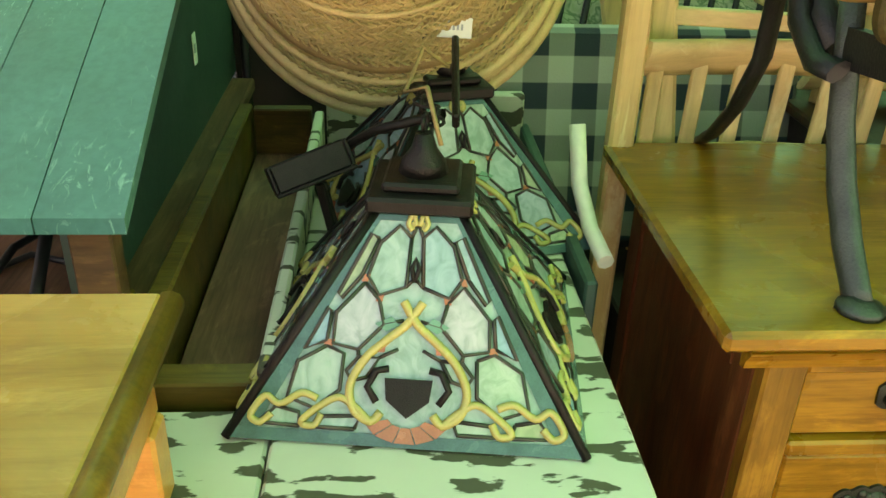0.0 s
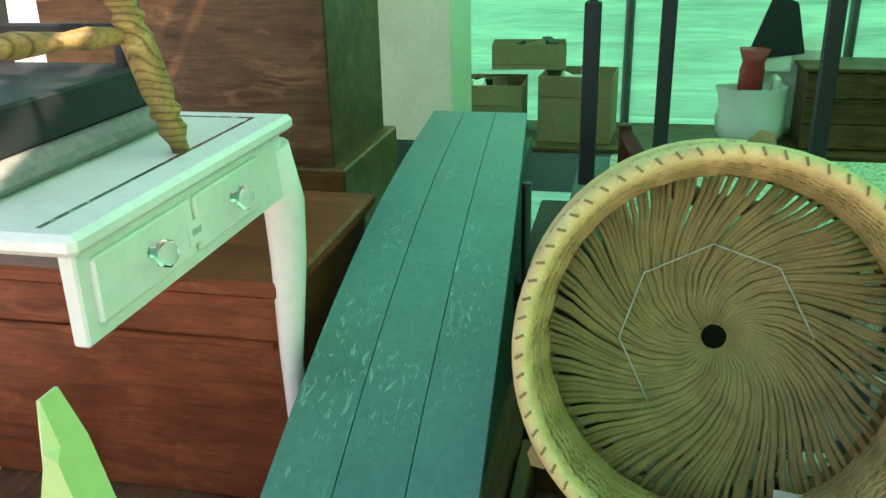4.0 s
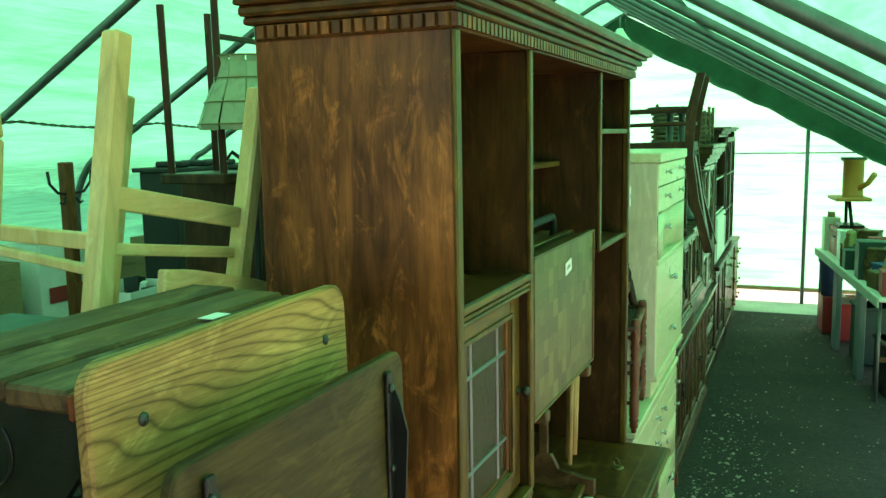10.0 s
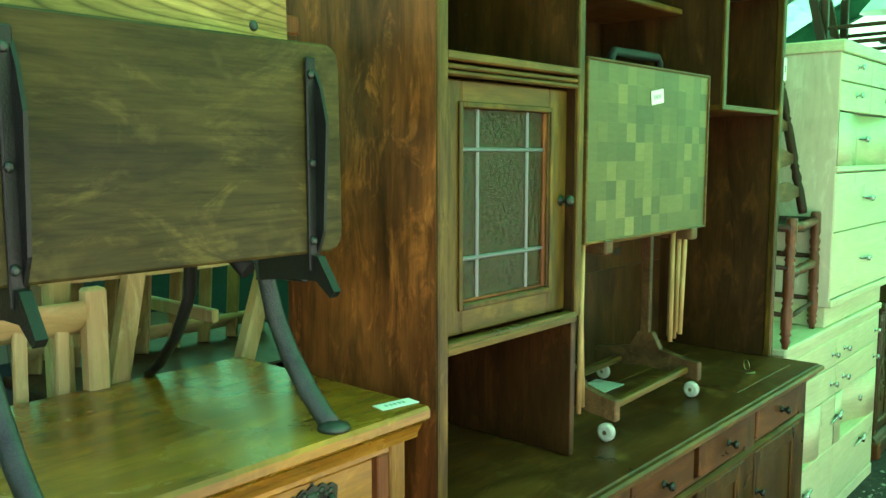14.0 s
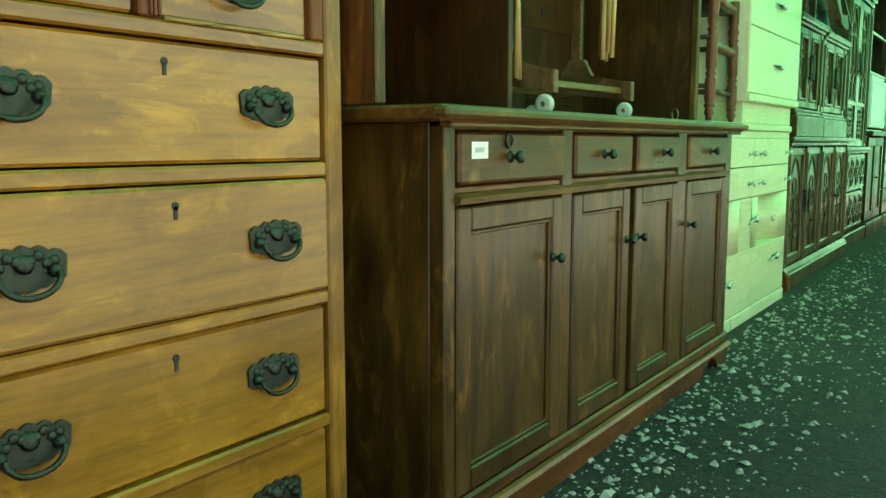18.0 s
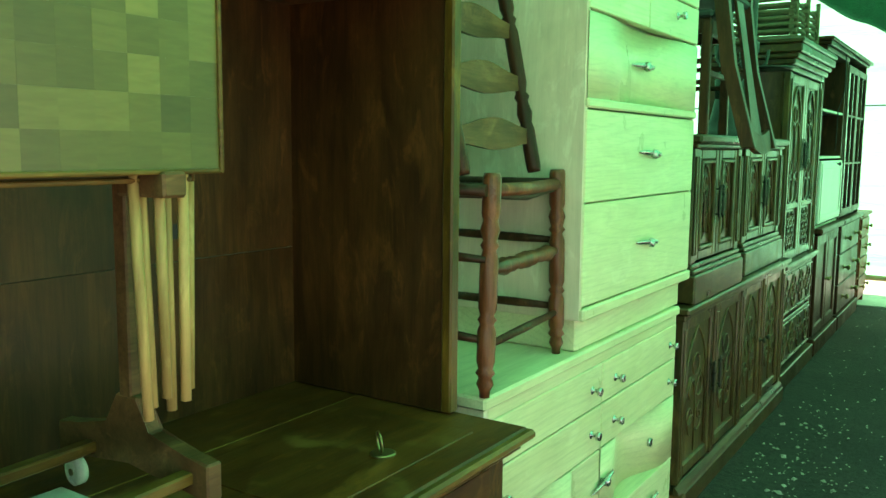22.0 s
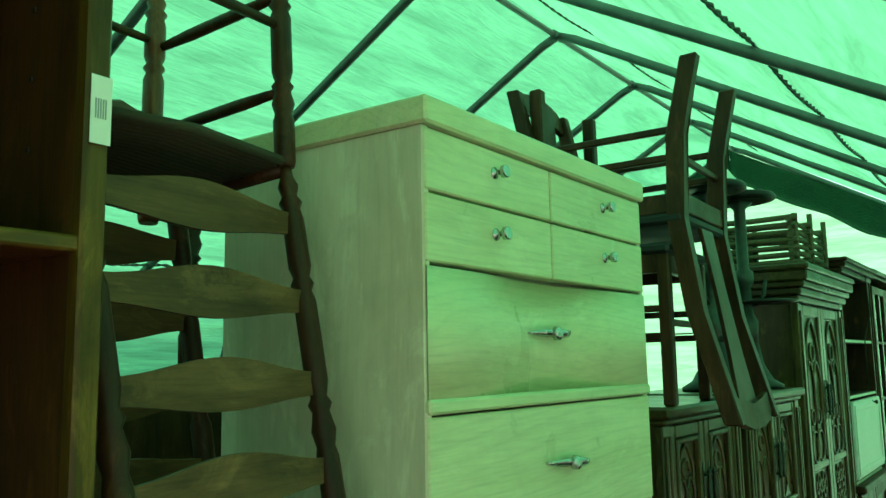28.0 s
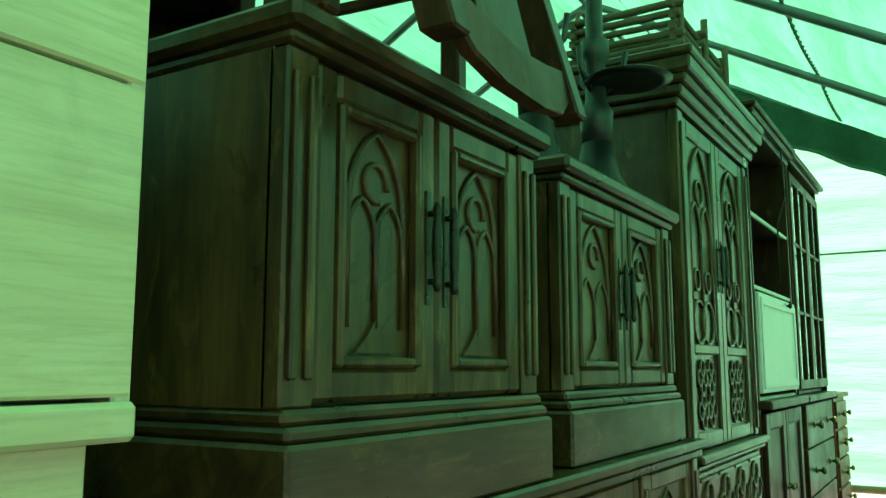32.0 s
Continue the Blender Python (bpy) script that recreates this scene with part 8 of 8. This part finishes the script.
# ---- coat stand, standard lamp and dark cupboards farther back ----
def back_things():
    g = piece("coat_stand", (-3.6, 2.25, 0), "reddish wooden coat stand with double iron hooks", "coat stand")
    box("post", g, "oak_red", -3.635, -3.565, 2.215, 2.285, 0.03, 2.07, 0.008)
    lathe("base", g, "oak_red", (-3.6, 2.25, 0.0), (-3.6, 2.25, 0.05), [(0, 0.22), (0.6, 0.20), (1, 0.08)], 20)
    for s in (-1, 1):
        tube("hook", g, "iron", [(-3.58, 2.25 + s * 0.036, 1.88), (-3.57, 2.25 + s * 0.10, 1.89), (-3.57, 2.25 + s * 0.155, 1.945), (-3.57, 2.25 + s * 0.165, 2.02)], 0.009, 6)
        tube("hook", g, "iron", [(-3.58, 2.25 + s * 0.036, 1.86), (-3.57, 2.25 + s * 0.065, 1.82), (-3.57, 2.25 + s * 0.085, 1.83)], 0.008, 6)
    g = piece("standard_lamp", (-1.9, 1.80, 0), "standard lamp with a pale panelled glass shade", "lamp")
    lathe("base", g, "iron", (-1.9, 1.80, 0), (-1.9, 1.80, 0.06), [(0, 0.16), (0.5, 0.15), (1, 0.04)], 20)
    lathe("column", g, "iron", (-1.9, 1.80, 0.06), (-1.9, 1.80, 2.24), [(0, 0.02), (0.4, 0.018), (0.42, 0.03), (0.45, 0.018), (0.95, 0.016), (1, 0.02)], 12)
    for k in range(12):
        a0, a1 = 2 * math.pi * k / 12, 2 * math.pi * (k + 1) / 12
        bm = bmesh.new()
        prof = [(0.245, 2.235), (0.250, 2.26), (0.215, 2.36), (0.165, 2.47), (0.150, 2.54), (0.158, 2.57)]
        low, hi = [], []
        for r, z in prof:
            low.append(bm.verts.new((-1.9 + r * math.cos(a0 + 0.02), 1.80 + r * math.sin(a0 + 0.02), z)))
            hi.append(bm.verts.new((-1.9 + r * math.cos(a1 - 0.02), 1.80 + r * math.sin(a1 - 0.02), z)))
        for q in range(len(prof) - 1):
            bm.faces.new((low[q], hi[q], hi[q + 1], low[q + 1]))
        bmesh.ops.solidify(bm, geom=list(bm.faces), thickness=0.004)
        part("shade_panel", bm, "shade_glass", g, "pale cream glass shade panel")
    for z, r in ((2.26, 0.252), (2.36, 0.217), (2.47, 0.167), (2.57, 0.160)):
        bm = bmesh.new()
        torus_bm(bm, (-1.9, 1.80, z), r, 0.004, (0, 0, 1), seg=24)
        part("shade_band", bm, "brass", g)
    bm = bmesh.new()
    for k in range(5):
        a = 2 * math.pi * k / 5
        tube_bm(bm, [(-1.9, 1.80, 2.05), (-1.9 + 0.10 * math.cos(a), 1.80 + 0.10 * math.sin(a), 2.13), (-1.9 + 0.15 * math.cos(a), 1.80 + 0.15 * math.sin(a), 2.06), (-1.9 + 0.13 * math.cos(a), 1.80 + 0.13 * math.sin(a), 1.98)], 0.012, 6)
    part("scroll", bm, "iron", g, "curled iron scrollwork")
    g = piece("upturned_dark_chair", (-2.1, 1.9, 0), "dark chair with its legs in the air behind the lamp", "chair")
    box("seat", g, "walnut", -2.35, -1.97, 1.66, 2.08, 1.98, 2.03, 0.006)
    box("stand", g, "walnut", -2.5, -1.98, 1.98, 2.6, 0.0, 1.979, 0.006)
    for x, y in ((-2.0, 1.70), (-2.0, 2.04), (-2.31, 1.70), (-2.31, 2.04)):
        beam("leg", g, "walnut", (x, y, 2.03), (x + 0.03, y - 0.05, 2.82), 0.032, 0.032)
    beam("stretcher", g, "walnut", (-1.98, 1.67, 2.66), (-1.98, 2.0, 2.66), 0.025, 0.02)
    g = piece("black_cupboard", (-3.3, 3.3, 0), "black painted cupboard with brackets on top", "cupboard")
    box("body", g, "black", -3.60, -3.30, 2.86, 3.80, 0.0, 1.98, 0.006)
    box("top", g, "black", -3.63, -3.26, 2.82, 3.84, 1.98, 2.01, 0.006)
    for y in (2.95, 3.2, 3.45):
        box("bracket", g, "black", -3.50, -3.28, y - 0.05, y + 0.05, 2.0105, 2.05, 0.01)
    g = piece("white_shutter", (-2.75, 3.0, 0), "white painted panel with dark iron scrolls leaning", "panel")
    box("panel", g, "white_paint", -2.78, -2.75, 2.72, 3.02, 0.0, 1.92, 0.004)
    bm = bmesh.new()
    for k in range(4):
        torus_bm(bm, (-2.73, 2.86, 1.30 + 0.14 * k), 0.055, 0.010, (1, 0, 0), seg=14)
    part("scroll", bm, "iron", g)
    # long-legged things in the gaps behind the ladder chairs
    g = piece("dark_dresser", (-1.6, 2.8, 0), "dark carved dresser with turned posts in the middle row", "dresser")
    box("body", g, "walnut", -2.0, -1.25, 2.35, 3.50, 0.0, 1.55, 0.006)
    for y in (2.42, 2.95, 3.44):
        lathe("post", g, "walnut", (-1.32, y, 1.55), (-1.32, y, 2.15), turned(0.03))
    prism("crest", g, "walnut", [(2.38, 0), (3.48, 0), (3.48, 0.16), (3.2, 0.10), (2.93, 0.22), (2.66, 0.10), (2.38, 0.16)], 0.03, at(-1.31, 0, 2.15) @ FACE, "", 0.004)


plain("shade_glass", (0.62, 0.62, 0.46), 0.3, vary=0.2, scale=20)
back_things()


# ---- long stall of tools and bric-a-brac across the aisle ----
def stall():
    g = piece("trestle_table", (1.3, 6.9, 0), "long trestle table covered with a pale cloth edge", "table")
    box("top", g, "white_paint", 0.98, 1.46, 6.5, 9.5, 0.845, 0.875, 0.004)
    box("cloth_edge", g, "cloth_white", 0.965, 0.98, 6.5, 9.5, 0.80, 0.878, 0.004)
    for y in (7.35, 8.42):
        box("panel_leg", g, "bench_blue", 1.00, 1.05, y - 0.10, y + 0.10, 0.0, 0.844, 0.004, "grey-blue boxed leg")
    b_ = piece("blue_bucket", (1.08, 9.2, 0), "dark blue bucket hanging under the table end", "bucket")
    lathe("bucket", b_, "blue", (1.10, 9.2, 0.40), (1.10, 9.2, 0.80), [(0, 0.10), (0.9, 0.13), (0.92, 0.14), (1, 0.14)], 20)
    box("crate", b_, "red", 1.0, 1.25, 9.05, 9.35, 0.0, 0.399, 0.006, "red plastic crate")
    for y in (6.65, 9.4):
        for x in (1.02, 1.42):
            tube("leg", g, "pipe", [(x, y, 0.0), (x, y, 0.845)], 0.016, 8)
        beam("brace", g, "slat_wood", (1.02, y, 0.35), (1.42, y, 0.35), 0.04, 0.02)
    Z = 0.8755
    rnd = random.Random(5)
    r_ = piece("red_tool_box", (1.21, 8.95, Z), "red painted tool box on the stall", "tool box")
    box("body", r_, "red", 1.06, 1.36, 8.70, 9.20, Z, Z + 0.24, 0.008)
    box("lid", r_, "red", 1.055, 1.365, 8.695, 9.205, Z + 0.242, Z + 0.30, 0.010)
    tube("handle", r_, "iron", [(1.21, 8.85, Z + 0.235), (1.05, 8.86, Z + 0.20), (1.05, 9.04, Z + 0.20), (1.21, 9.05, Z + 0.235)], 0.007, 6)
    M = Z + 0.3005
    v = piece("bench_machine", (1.19, 8.95, M), "orange painted bench machine on black legs", "machine")
    for s in (-1, 1):
        tube("stand_leg", v, "iron", [(1.20, 8.95 + s * 0.17, M), (1.18, 8.95 + s * 0.07, M + 0.28)], 0.018, 8)
    box("base_plate", v, "iron", 1.08, 1.32, 8.78, 9.12, M + 0.005, M + 0.03, 0.004)
    box("table_plate", v, "orange", 1.02, 1.36, 8.70, 9.18, M + 0.28, M + 0.315, 0.008)
    lathe("drum", v, "orange", (1.22, 8.95, M + 0.315), (1.22, 8.95, M + 0.70), [(0, 0.105), (0.03, 0.10), (0.95, 0.10), (0.96, 0.12), (1, 0.12)], 24, "orange upright drum")
    lathe("lid", v, "iron_worn", (1.22, 8.95, M + 0.70), (1.22, 8.95, M + 0.72), [(0, 0.13), (1, 0.125)], 24)
    tube("nozzle", v, "orange", [(1.26, 8.88, M + 0.40), (1.33, 8.80, M + 0.46), (1.38, 8.74, M + 0.56)], 0.028, 8)
    w_ = piece("pale_tin", (1.10, 9.36, Z), "pale square tin at the end of the stall", "tin")
    box("body", w_, "cream_paint", 1.02, 1.18, 9.27, 9.43, Z, Z + 0.36, 0.006)
    box("cap", w_, "card", 1.06, 1.13, 9.31, 9.38, Z + 0.361, Z + 0.42, 0.006)
    k2 = 0
    kinds = ("box", "pot", "box", "tool", "pot", "box")
    for q in range(60):
        x, y = rnd.uniform(1.05, 1.38), 6.62 + 2.75 * q / 60 + rnd.uniform(-0.05, 0.05)
        if 8.62 < y and x > 1.0:
            y -= 1.1
        kind = rnd.choice(kinds)
        mt = rnd.choice(("card", "iron_worn", "green_dark", "red", "white_paint", "blue", "slat_wood", "brass", "black"))
        if kind == "box":
            o = thing("small_box", (x, y, Z), "small weathered box among the stall's bric-a-brac", "box", "stall bric-a-brac", rnd.uniform(-30, 30))
            w, d, h = rnd.uniform(0.05, 0.10), rnd.uniform(0.06, 0.12), rnd.uniform(0.08, 0.32)
            box("body", o, mt, -w, w, -d, d, 0, h, 0.004)
            box("lid", o, mt, -w - 0.004, w + 0.004, -d - 0.004, d + 0.004, h, h + 0.02, 0.004)
        elif kind == "pot":
            o = piece("tin_pot", (x, y, Z), "small metal pot or jar on the stall", "pot", "stall bric-a-brac")
            r, h = rnd.uniform(0.03, 0.07), rnd.uniform(0.10, 0.34)
            lathe("pot", o, mt, (x, y, Z), (x, y, Z + h), [(0, r * 0.8), (0.1, r), (0.7, r), (0.8, r * 0.7), (0.9, r * 0.75), (1, r * 0.5)], 14)
            tube("handle", o, "iron", [(x, y + r * 0.9, Z + h * 0.3), (x, y + r * 1.6, Z + h * 0.5), (x, y + r * 0.9, Z + h * 0.7)], 0.005, 6)
        else:
            o = piece("old_tool", (x, y, Z), "old iron hand tool on the stall", "tool", "stall bric-a-brac")
            a = rnd.uniform(0, 3.14)
            dx, dy = 0.12 * math.cos(a), 0.12 * math.sin(a)
            tube("shaft", o, "slat_wood", [(x - dx, y - dy, Z + 0.015), (x + dx, y + dy, Z + 0.03)], 0.012, 8)
            box("head", o, "iron_worn", -0.05, 0.05, -0.02, 0.02, 0, 0.05, 0.006, "", pose(x + dx, y + dy, Z, 0, 0, 90 + math.degrees(a)))
    for q, (y, mt, h) in enumerate(((6.95, "black", 0.45), (7.95, "green_dark", 0.55), (8.9, "red", 0.40))):
        o = piece("storage_tub", (1.25, y, 0), "storage tub pushed under the trestle table", "tub", "tubs under the table")
        box("tub", o, mt, 1.10, 1.40, y - 0.20, y + 0.20, 0.0, h, 0.02)
        box("rim", o, mt, 1.085, 1.415, y - 0.215, y + 0.215, h - 0.03, h, 0.008)


stood = set(bpy.data.objects)
stall()
for ob in set(bpy.data.objects) - stood:
    if ob.parent is None:
        ob.matrix_basis = Matrix.Translation((0.66, 8.65, 0)) @ Matrix.Rotation(radians(8.0), 4, "Z") @ Matrix.Translation((-0.965, -9.5, 0)) @ ob.matrix_basis
